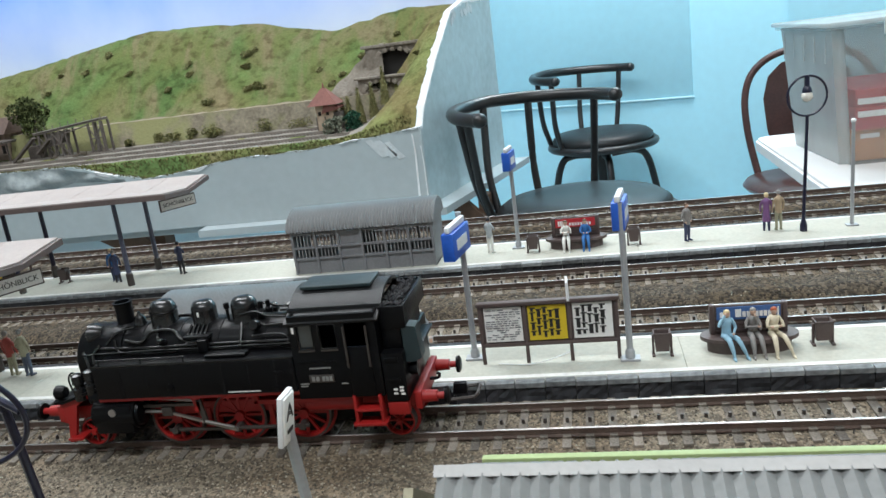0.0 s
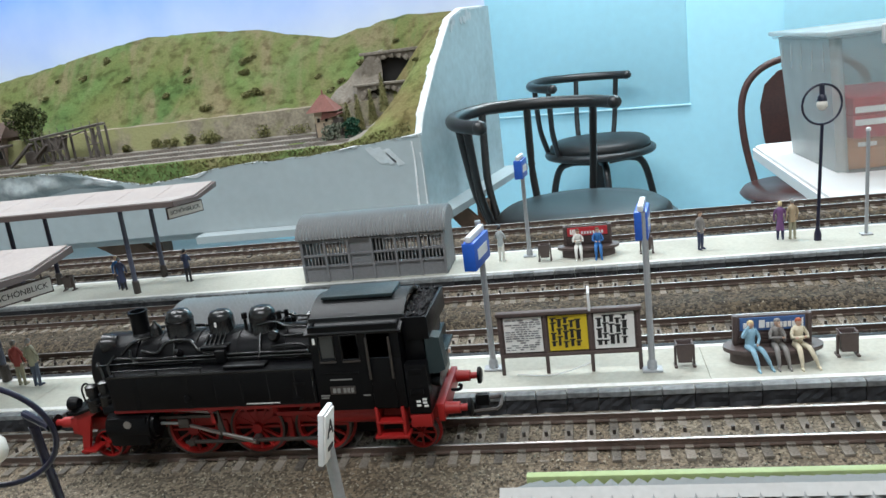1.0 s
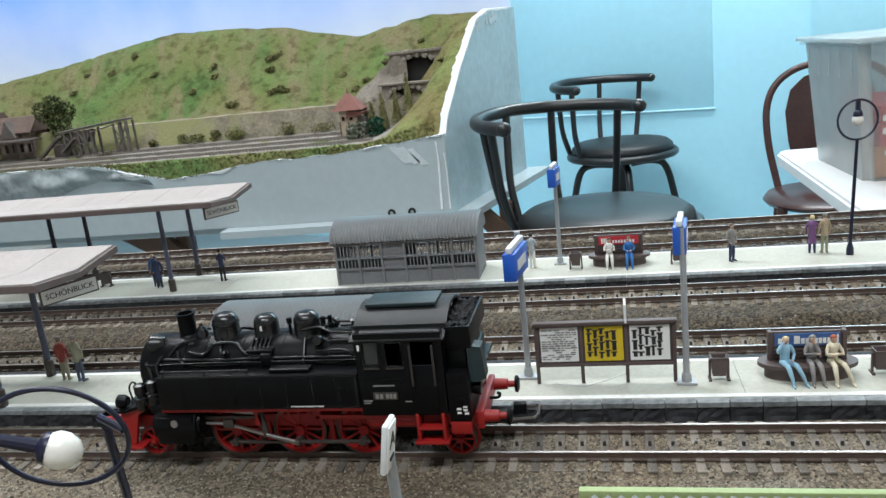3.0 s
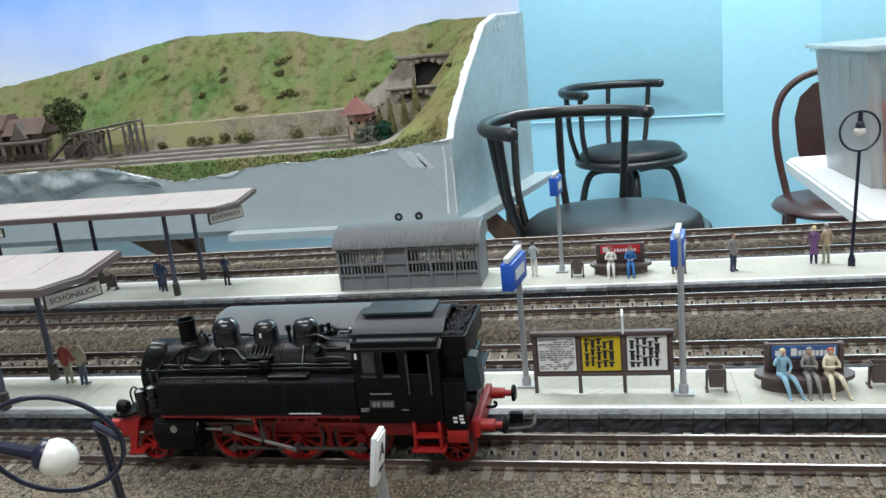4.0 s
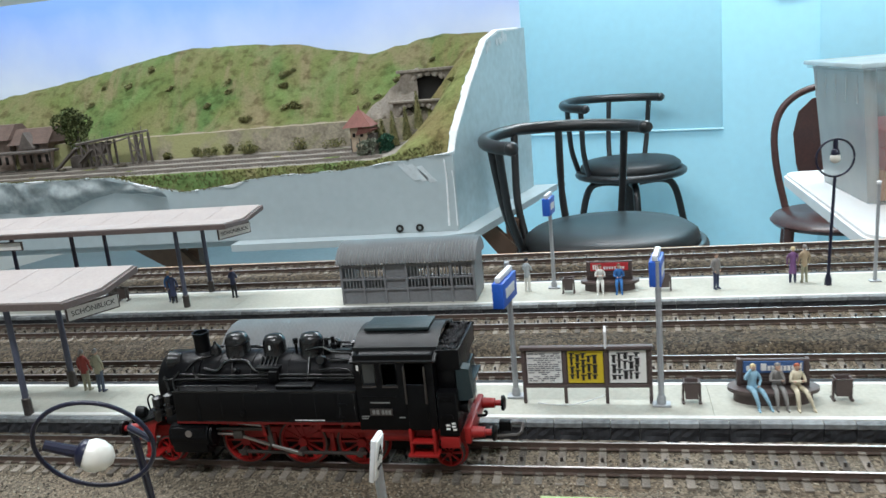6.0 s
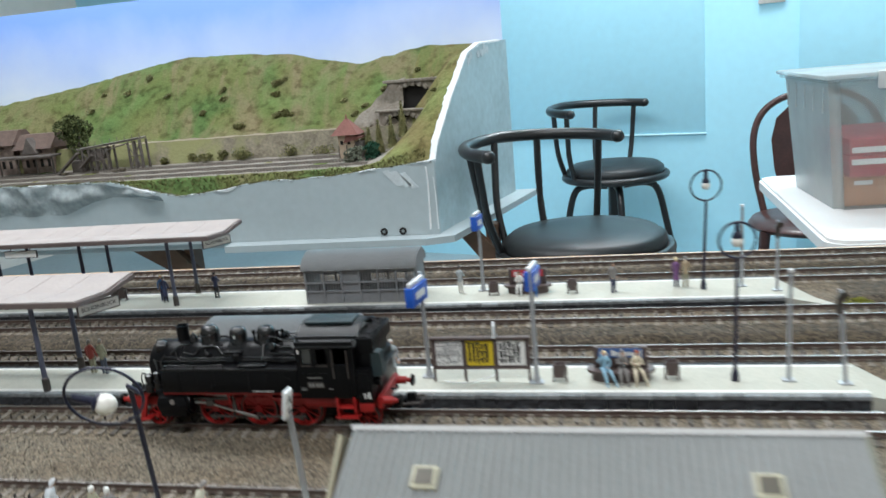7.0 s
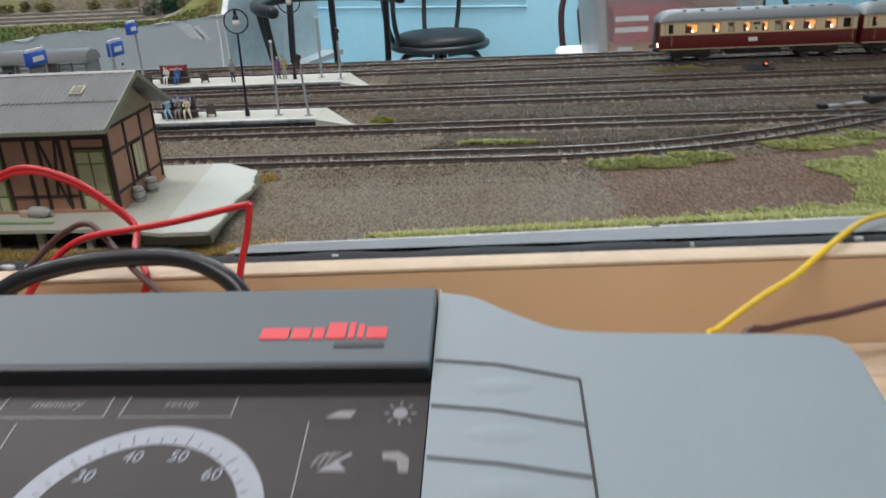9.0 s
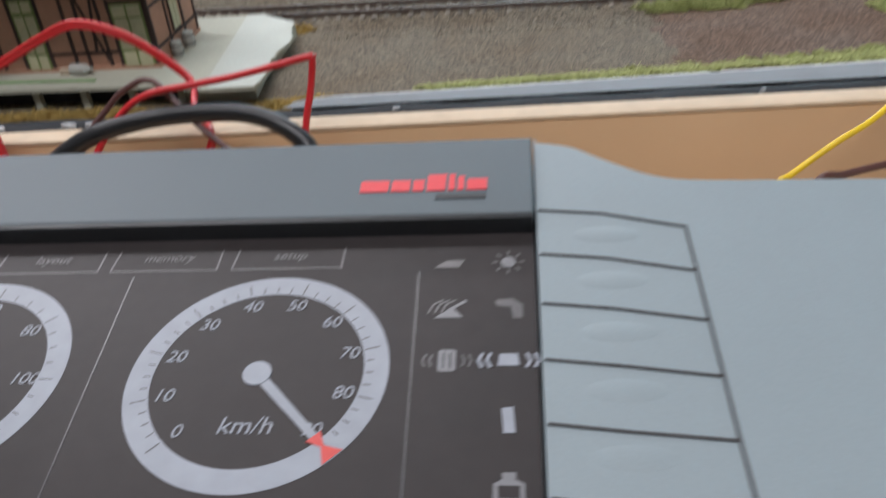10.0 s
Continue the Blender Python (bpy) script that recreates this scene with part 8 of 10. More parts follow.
    P("whistle", lathe(B(), [(0.5, 0), (0.5, 3.4), (0.9, 3.6), (0.9, 5.2), (0.0, 5.4)], (-5.2, -2.0, 37.0), seg=10), LOCO_BLACK)
    P("safety_valve", lathe(B(), [(1.4, 0), (1.4, 2.5), (0.8, 3.0), (0.8, 5.2), (0.0, 5.4)], (5.6, -1.6, 36.8), seg=12), LOCO_BLACK)
    P("safety_valve", lathe(B(), [(1.2, 0), (1.2, 2.0), (0.7, 2.4), (0.7, 4.4), (0.0, 4.6)], (6.6, 1.8, 36.8), seg=12), LOCO_BLACK)
    P("turret", box(B(), 14.0, 19.4, -4.5, 4.5, 36.4, 39.0, 0.6), LOCO_BLACK)
    P("turret_pipe", tube(B(), smooth_path([(6, -3.6, 38.8), (12, -4.2, 38.4), (19, -4.0, 38.6)], 4), 0.5, 6), LOCO_PIPE)
    P("turret_valve", lathe(B(), [(0.9, 0), (0.7, 2.4), (1.3, 2.6), (0.0, 3.4)], (16.0, -3.6, 38.8), seg=10), LOCO_PIPE)
    # cab with real openings
    for s in (-1, 1):
        ys = sorted((s * 15.9, s * 16.9))
        cw = P("cab_side", box(B(), 19.7, 45.2, *ys, 16.4, 31.6, 0.1), LOCO_BLACK, "black cab side")
        for x0, x1 in ((19.7, 22.1), (26.5, 28.7), (33.5, 36.0), (42.8, 45.2)):
            P("pillar", box(B(), x0, x1, *ys, 31.6, 39.0), LOCO_BLACK, parent=cw)
        P("top_rail", box(B(), 19.7, 45.2, *ys, 39.0, 41.6), LOCO_BLACK, parent=cw)
        P("window_glass", box(B(), 22.1, 26.5, *sorted((s * 15.9, s * 16.3)), 31.6, 39.0), GLASS_DARK, "dark cab window", parent=cw)
        for x0, x1 in ((22.0, 26.6), (28.6, 33.6)):
            P("window_frame", tube(B(), [(x0, s * 17.0, 31.7), (x1, s * 17.0, 31.7), (x1, s * 17.0, 39.0), (x0, s * 17.0, 39.0)], 0.32, 5, closed=True), LOCO_PIPE, parent=cw)
            P("window_sill", box(B(), x0, x1, *sorted((s * 16.9, s * 17.4)), 31.0, 31.5), STUD, parent=cw)
        P("cab_door", box(B(), 36.0, 42.8, *sorted((s * 16.9, s * 17.3)), 17.0, 31.8, 0.1), LOCO_BLACK, "low cab door", parent=cw)
        for x in (36.2, 42.6):
            P("handrail", tube(B(), [(x, s * 18.0, 26), (x, s * 18.0, 38.2)], 0.35, 6), STUD, "thin grab rail", parent=cw)
        P("number_plate", box(B(), 23.6, 31.0, *sorted((s * 16.8, s * 17.15)), 21.4, 23.8, 0.1), STUD, "dark number plate", parent=cw)
        nb = B()
        for x, w in ((24.4, 0.9), (25.7, 0.9), (27.5, 0.8), (28.6, 0.8), (29.7, 0.8)):
            box(nb, x, x + w, *sorted((s * 17.1, s * 17.25)), 21.9, 23.3)
        P("plate_bars", nb, DIM_PRINT, "pale raised bars on the plate", parent=cw)
        pb = B()
        for x0, x1, z in ((24, 30.4, 25.6), (20.6, 23.2, 20.9), (20.6, 22.8, 20.2), (33.0, 35.0, 20.6)):
            box(pb, x0, x1, *sorted((s * 16.85, s * 17.0)), z, z + 0.4)
        P("small_print", pb, DIM_PRINT, "tiny pale lettering bars", parent=cw)
        P("white_mark", box(B(), 20.6, 21.3, *sorted((s * 16.85, s * 17.0)), 36.6, 38.4), WHITE_PRINT, parent=cw)
        P("slot", box(B(), 21.5, 32.5, *sorted((s * 16.85, s * 17.1)), 27.4, 27.9), LOCO_BLACK, parent=cw)
    P("cab_front", box(B(), 19.7, 20.6, -15.9, 15.9, 30.5, 41.6), LOCO_BLACK)
    P("cab_back", box(B(), 44.4, 45.2, -15.9, 15.9, 16.4, 41.6), LOCO_BLACK)
    P("cab_floor", box(B(), 20.0, 45.0, -15.9, 15.9, 16.4, 17.6), LOCO_BLACK)
    P("firebox", box(B(), 20.6, 27, -8, 8, 17.6, 34), LOCO_BLACK)
    arc = [(17.8 * math.sin(radians(a)), 30.2 + 15.6 * math.cos(radians(a)) if abs(a) < 48 else 41.2 - (abs(a) - 48) * 0.05) for a in range(-78, 79, 6)]
    prof = [(y, z) for y, z in arc] + [(y * 0.97, z - 0.8) for y, z in arc[::-1]]
    P("cab_roof", prism(B(), prof, 18.6, 46.2, "x"), LOCO_ROOF, "curved dark grey cab roof", smooth=40)
    for y in (-12.2, 12.2):
        P("roof_gutter", box(B(), 18.6, 46.2, y - 0.3, y + 0.3, 41.6, 42.6), LOCO_ROOF)
    vt = P("roof_vent", box(B(), 21.4, 41.6, -4.9, 4.9, 44.4, 45.6), LOCO_BLACK, "raised roof ventilator")
    P("vent_lid", box(B(), 20.8, 42.2, -5.6, 5.6, 45.6, 46.7, 0.3), LOCO_LID, parent=vt)
    # bunker
    P("bunker", box(B(), 45.4, 51.8, -16.6, 16.6, 14.2, 29.0, 0.4), LOCO_BLACK, "black coal bunker")
    P("bunker_upper", box(B(), 45.6, 51.2, -13.0, 13.0, 28.9, 37.6, 0.4), LOCO_BLACK)
    for x0, x1, y0, y1 in ((45.6, 53.0, -13.6, -12.8), (45.6, 53.0, 12.8, 13.6), (52.2, 53.0, -12.8, 12.8)):
        P("coal_rail", box(B(), x0, x1, y0, y1, 35.2, 41.8, 0.15), LOCO_BLACK)
    rng = random.Random(8)
    cb = B()
    for i in range(260):
        c = Vector((rng.uniform(46.0, 51.8), rng.uniform(-12.4, 12.4), 39.9 + rng.uniform(0, 2.2)))
        r = rng.uniform(0.5, 1.1)
        vs = [c + Vector(v) * r * rng.uniform(0.7, 1.2) for v in ((1, 0, 0), (-1, 0, 0), (0, 1, 0), (0, -1, 0), (0, 0, 1), (0, 0, -1))]
        flush(cb, vs, [(0, 2, 4), (2, 1, 4), (1, 3, 4), (3, 0, 4), (2, 0, 5), (1, 2, 5), (3, 1, 5), (0, 3, 5)])
    tagged(P("coal", cb, COAL, "heap of shiny black coal", smooth=0), kind="stuff")
    P("coal_bed", box(B(), 45.6, 52.2, -12.9, 12.9, 37.6, 40.2), COAL)
    P("bunker_step", box(B(), 51.8, 55.0, -11, 11, 26.2, 27.0, 0.2), LOCO_BLACK)
    P("bunker_flap", prism(B(), [(51.6, 25.0), (51.6, 36.0), (55.6, 35.4), (56.4, 26.0), (54.4, 25.0)], -13.5, -8.5, "y"), LOCO_LID, "grey-green sloping flap", smooth=0)
    for z in (20.2, 26.2):
        P("bunker_slot", box(B(), 46.4, 50.2, -16.85, -16.5, z, z + 1.5, 0.1), LOCO_BLACK)
    bp = B()
    for x, z in ((47.8, 17.8), (47.8, 16.6), (49.6, 18.4), (49.6, 17.4), (49.9, 16.4)):
        box(bp, x, x + 1.2, -16.78, -16.62, z, z + 0.6)
    P("small_print", bp, WHITE_PRINT, "tiny pale lettering bars")
    P("rear_lamp", lathe(B(), [(0.0, -1.4), (1.6, -1.3), (2.0, 0), (2.0, 1.4), (0.0, 1.6)], (53.0, -11.0, 22.0), (1, 0, 0), 14), LOCO_BLACK)
    # wheels
    def wheel(x, r, spokes, label):
        for s in (-1, 1):
            w = P("wheel", rings(B(), [((x, s * 7.2, r), r + 0.9, (0, s, 0)), ((x, s * 7.8, r), r + 0.9, (0, s, 0)), ((x, s * 7.9, r), r, (0, s, 0)), ((x, s * 10.2, r), r, (0, s, 0)), ((x, s * 10.3, r), r * 0.84, (0, s, 0)), ((x, s * 8.2, r), r * 0.82, (0, s, 0))], 32, cap=False), [LOCO_RED], label, smooth=40)
            P("tyre", rings(B(), [((x, s * 7.9, r), r + 0.05, (0, s, 0)), ((x, s * 10.35, r), r + 0.05, (0, s, 0)), ((x, s * 10.36, r), r * 0.93, (0, s, 0)), ((x, s * 9.9, r), r * 0.92, (0, s, 0))], 32, cap=False), STUD, "dark steel tyre", parent=w, smooth=40)
            P("hub", cyl(B(), (x, s * 8.2, r), (x, s * 11.0, r), r * 0.2, r * 0.18, 14), LOCO_RED, parent=w)
            P("backing", cyl(B(), (x, s * 7.6, r), (x, s * 8.0, r), r * 0.8, seg=24), DARK, parent=w)
            for i in range(spokes):
                a = 2 * math.pi * i / spokes
                m = Matrix.Translation((x, s * 9.3, r)) @ Matrix.Rotation(a, 4, "Y")
                P("spoke", box(B(), r * 0.14, r * 0.86, -0.5, 0.5, -0.32 * r / 8, 0.32 * r / 8, m=m), LOCO_RED, parent=w)
            if r > 6:
                P("counterweight", prism(B(), [(x + r * 0.82 * math.cos(a), r + r * 0.82 * math.sin(a)) for a in (radians(q) for q in range(60, 125, 8))], *sorted((s * 9.2, s * 10.3)), "y"), LOCO_RED, parent=w, smooth=0)
    for x in (-24.4, -3.7, 17.0):
        wheel(x, 8.6, 12, "large red spoked driving wheel")
    for x in (-54.2, 46.3):
        wheel(x, 4.9, 8, "small red carrying wheel")
    for x in (-24.4, -3.7, 17.0, -54.2, 46.3):
        P("axle", cyl(B(), (x, -7.4, 8.6 if abs(x) < 30 else 4.9), (x, 7.4, 8.6 if abs(x) < 30 else 4.9), 1.4, seg=10), STUD)
    for x in (-14.0, 6.6):
        for s in (-1, 1):
            P("brake_shoe", box(B(), x - 0.8, x + 0.8, *sorted((s * 8.0, s * 10)), 4, 11.5, 0.3), LOCO_RED)
    for s in (-1, 1):
        for i in range(2):
            P("pump", lathe(B(), [(1.9, 0), (2.1, 0.4), (2.1, 4.0), (1.4, 4.4), (1.4, 5.0), (1.9, 5.4), (1.9, 8.2), (0.6, 8.8), (0.0, 8.8)], (-49.5 - i * 4.4, s * 12.4, 18.5 - i * 1.2), seg=14), LOCO_PIPE, smooth=40)
    return t


loco()

# ---- the express coaches ----
MAROON = mat("maroon_coach_paint", (0.115, 0.013, 0.013), 0.32, var=0.12, fine=900, broad=60)
IVORY = mat("ivory_coach_paint", (0.62, 0.52, 0.34), 0.35, var=0.08, fine=900, broad=60)
COACH_ROOF = mat("silver_grey_coach_roof", (0.17, 0.187, 0.197), 0.45, var=0.12, fine=900, broad=60)
WARM = mat("warm_lit_window", (1.0, 0.46, 0.15), 0.5, var=0.5, fine=900, broad=260, bump=0, emit=0.85)
CURTAIN = mat("pale_window_blind", (0.50, 0.47, 0.40), 0.6, var=0.12, fine=900, broad=200)
TEAK = mat("dark_teak_trim", (0.11, 0.040, 0.025), 0.5, var=0.25, fine=900, broad=200)
GILT = mat("gilt_line", (0.50, 0.36, 0.16), 0.4, 0.3, var=0.1)
HEADLIGHT = mat("lit_headlight", (1.0, 0.8, 0.7), 0.4, var=0.02, bump=0, emit=4.0)


# windows of a coach: start, end, and what shows in them
COACH_WINDOWS = [(8, 12.4, "dim"), (23.7, 35.5, "lit"), (49, 56.5, "lit"), (64, 70, "blind"), (78, 85, "lit"), (95.6, 101.6, "lit"), (107.5, 114.8, "blind"), (118, 125.7, "lit"), (134, 145, "lit"), (154, 165, "lit"), (170.7, 177.6, "dim")]


def coach(x0, front, label):
    t = thing("express_coach", label, "railway coach", "lit express coaches", m=pose(x0, T_Y["t4"], 0.0) @ MM @ Matrix.Diagonal((0.875, 0.95, 1.2, 1)))

    def P(name, bm, m, label="", parent=None, smooth=35.0):
        return part(name, bm, m, parent or t, label, smooth)
    L = 184
    zw, z0, z1 = 19.4, 20.6, 26.6
    P("underframe", box(B(), 2, L - 2, -13, 13, 7.5, 10.2, 0.2), STUD)
    for s in (-1, 1):
        yy = sorted((s * 15.2, s * 16.2))
        lo = P("lower_side", box(B(), 0.5, L - 0.5, *yy, 9.0, zw, 0.2), MAROON, "maroon lower side")
        up = P("upper_side", box(B(), 0.5, L - 0.5, *yy, z1, 28.6, 0.2), IVORY, "ivory upper side")
        P("window_ledge", box(B(), 0.5, L - 0.5, *yy, zw, z0), IVORY, parent=up)
        P("waist_line", box(B(), 0.5, L - 0.5, *sorted((s * 16.1, s * 16.35)), zw - 0.3, zw + 0.1), GILT, "thin gilt waist line", parent=lo)
        P("sill_line", box(B(), 0.5, L - 0.5, *sorted((s * 16.1, s * 16.4)), 9.2, 9.7), IVORY, parent=lo)
        P("eaves_line", box(B(), 0.5, L - 0.5, *sorted((s * 16.1, s * 16.5)), 28.0, 28.5), MAROON, parent=up)
        x = 0.5
        for a, c, kind in COACH_WINDOWS + [(L - 0.5, L - 0.5, "")]:
            P("window_panel", box(B(), x, a, *yy, z0, z1), IVORY, parent=up)
            x = c
            if not kind:
                continue
            w = P("window", box(B(), a, c, *sorted((s * 13.4, s * 13.8)), z0, z1), WARM if kind == "lit" else CURTAIN if kind == "blind" else GLASS_DARK, {"lit": "warm lit coach window", "blind": "coach window with a pale blind", "dim": "dark coach window"}[kind])
            P("window_frame", tube(B(), [(a, s * 16.1, z0), (c, s * 16.1, z0), (c, s * 16.1, z1), (a, s * 16.1, z1)], 0.28, 5, closed=True), TEAK, "thin wooden frame", parent=w)
            if kind == "lit":
                k = (c - a)
                P("seat_back", box(B(), a + 0.1 * k, a + 0.55 * k, *sorted((s * 13.9, s * 14.9)), z0, z0 + 4.6, 0.6), TEAK, "dark seat back inside", parent=w)
                P("curtain", box(B(), a, a + 0.12 * k, *sorted((s * 14.0, s * 14.8)), z0, z1), TEAK, "drawn brown curtain", parent=w)
                P("table_lamp", lathe(B(), [(0.0, 0.0), (0.9, 0.2), (0.5, 1.4), (0.0, 1.5)], (a + 0.62 * k, s * 14.4, z0 + 0.2), seg=10), HEADLIGHT, "small lit table lamp", parent=w)
        P("name_bar", box(B(), 84, 92.5, *sorted((s * 16.1, s * 16.35)), 13.6, 16.2), WHITE_PRINT, "pale destination board", parent=lo)
        P("class_plate", box(B(), 87.0, 93.5, *sorted((s * 16.1, s * 16.35)), 24.6, 26.4), STUD, "small dark plate", parent=up)
        P("emblem", lathe(B(), [(1.0, 0.0), (1.0, 0.2), (0.0, 0.25)], (90.2, s * 16.15, 22.2), (0, s, 0), 12), TEAK, parent=up)
        for a in (4.4, 173.2):
            for x in (a, a + 5.6):
                P("door_edge", box(B(), x, x + 0.4, *sorted((s * 16.1, s * 16.4)), 10.2, 27.2), STUD, parent=lo)
            P("grab_rail", cyl(B(), (a + 7.0, s * 17.0, 12.0), (a + 7.0, s * 17.0, 20.0), 0.3, seg=6), GILT, "thin brass grab rail", parent=lo)
    for a, c in ((0.0, 1.0), (L - 1.0, L)):
        P("end_wall", box(B(), a, c, -15.2, 15.2, 9.0, 28.6, 0.2), MAROON, "dark coach end")
        P("gangway", box(B(), a - (2.5 if a == 0 else -0.9), c + (2.5 if a else -0.9), -6.0, 6.0, 9.5, 27.5, 0.4), STUD, "black gangway bellows")
    # roof, drawn down at both ends
    b = B()
    rows = []
    for x, k in ((-0.8, 0.10), (0.4, 0.42), (2.5, 0.66), (6.0, 0.86), (11.0, 0.97), (16.0, 1.0), (L - 16.0, 1.0), (L - 11.0, 0.97), (L - 6.0, 0.86), (L - 2.5, 0.66), (L - 0.4, 0.42), (L + 0.8, 0.10)):
        rows.append([b.verts.new((x, 16.7 * math.cos(radians(q)), 28.3 + 7.2 * k * math.sin(radians(q)))) for q in range(0, 181, 10)])
    for p, q in zip(rows, rows[1:]):
        for i in range(18):
            b.faces.new((p[i], p[i + 1], q[i + 1], q[i]))
        b.faces.new((p[0], q[0], q[18], p[18]))
    for r in (rows[0], rows[-1]):
        b.faces.new(r)
    bmesh.ops.recalc_face_normals(b, faces=b.faces[:])
    P("roof", b, COACH_ROOF, "silver-grey roof sloping down at its ends", smooth=50)
    for x in range(24, 170, 17):
        P("roof_vent", box(B(), x - 2.0, x + 2.0, -7.6, -5.4, 34.0, 35.6, 0.4), COACH_ROOF)
    for x in (32, L - 32):
        bg = P("bogie", box(B(), x - 19, x + 19, -11.5, 11.5, 3.6, 8.0, 0.6), STUD, "black bogie")
        for dx in (-12, 12):
            for s in (-1, 1):
                P("bogie_wheel", cyl(B(), (x + dx, s * 7.4, 5.4), (x + dx, s * 10.2, 5.4), 5.4, seg=20), STUD, parent=bg)
    P("truss", box(B(), 66, L - 66, -9, 9, 4.0, 8.0, 0.5), STUD, "black underfloor box")
    if front:
        for y in (-9.5, 9.5):
            P("headlight", lathe(B(), [(1.3, 0), (1.3, 0.8), (0.0, 1.1)], (0.0, y, 12.0), (-1, 0, 0), 10), HEADLIGHT, "small lit headlight")
            P("buffer", cyl(B(), (-5.0, y, 9.6), (0.5, y, 9.6), 1.2, seg=10), STUD)
        P("coupler", box(B(), -9.0, 2, -2, 2, 6.0, 7.6, 0.3), STUD)
    return t


coach(0.4890, True, "lit maroon and ivory express coach with a grey roof, leading")
coach(0.6545, False, "lit maroon and ivory express coach with a grey roof, second")


# ---- control unit on the front shelf ----
CS_DARK = mat("blue_grey_console_plastic", (0.074, 0.097, 0.11), 0.5, var=0.06, fine=2500, broad=30, bump=0.1, dist=0.0001)
CS_LIGHT = mat("light_grey_console_plastic", (0.225, 0.27, 0.29), 0.5, var=0.05, fine=2500, broad=30, bump=0.1, dist=0.0001)
CS_BLACK = mat("black_shade_and_print", (0.012, 0.013, 0.015), 0.45, var=0.2)
SCREEN = mat("dark_lcd_screen", (0.034, 0.029, 0.029), 0.45, var=0.12, fine=300, broad=40, bump=0, spec=0.22)
DIAL = mat("pale_dial_ring", (0.29, 0.31, 0.35), 0.4, var=0.1, fine=300, broad=60, bump=0, spec=0.25)
ICON = mat("pale_screen_icon", (0.18, 0.18, 0.19), 0.4, var=0.1, bump=0)
ICON_DIM = mat("dim_screen_icon", (0.082, 0.077, 0.080), 0.3, var=0.1, bump=0)
NEEDLE_RED = mat("red_needle_tip", (0.55, 0.05, 0.04), 0.4, var=0.1, bump=0)
LOGO_RED = mat("red_logo_print", (0.62, 0.02, 0.03), 0.4, var=0.08, bump=0)


def front_shelf():
    t = thing("front_shelf", "pale plywood shelf before the railway table", "shelf", kind="structure")
    for i in range(9):
        y1, y0 = (-0.0086, -0.0267) if i == 0 else (-0.0273 - (i - 1) * 0.0440, -0.0273 - i * 0.0440 + 0.0006)
        part("plank", box(B(), -0.85, 1.05, y0, y1, -0.016, -0.0022, 0.0005, m=FRONT), PLY_EDGE, t, "pale shelf plank")
    for x in (-0.4, 0.3, 1.1):
        part("post", box(B(), x, x + 0.03, -0.6, -0.57, FLOOR_Z, -0.0165), PLY, t)


front_shelf()


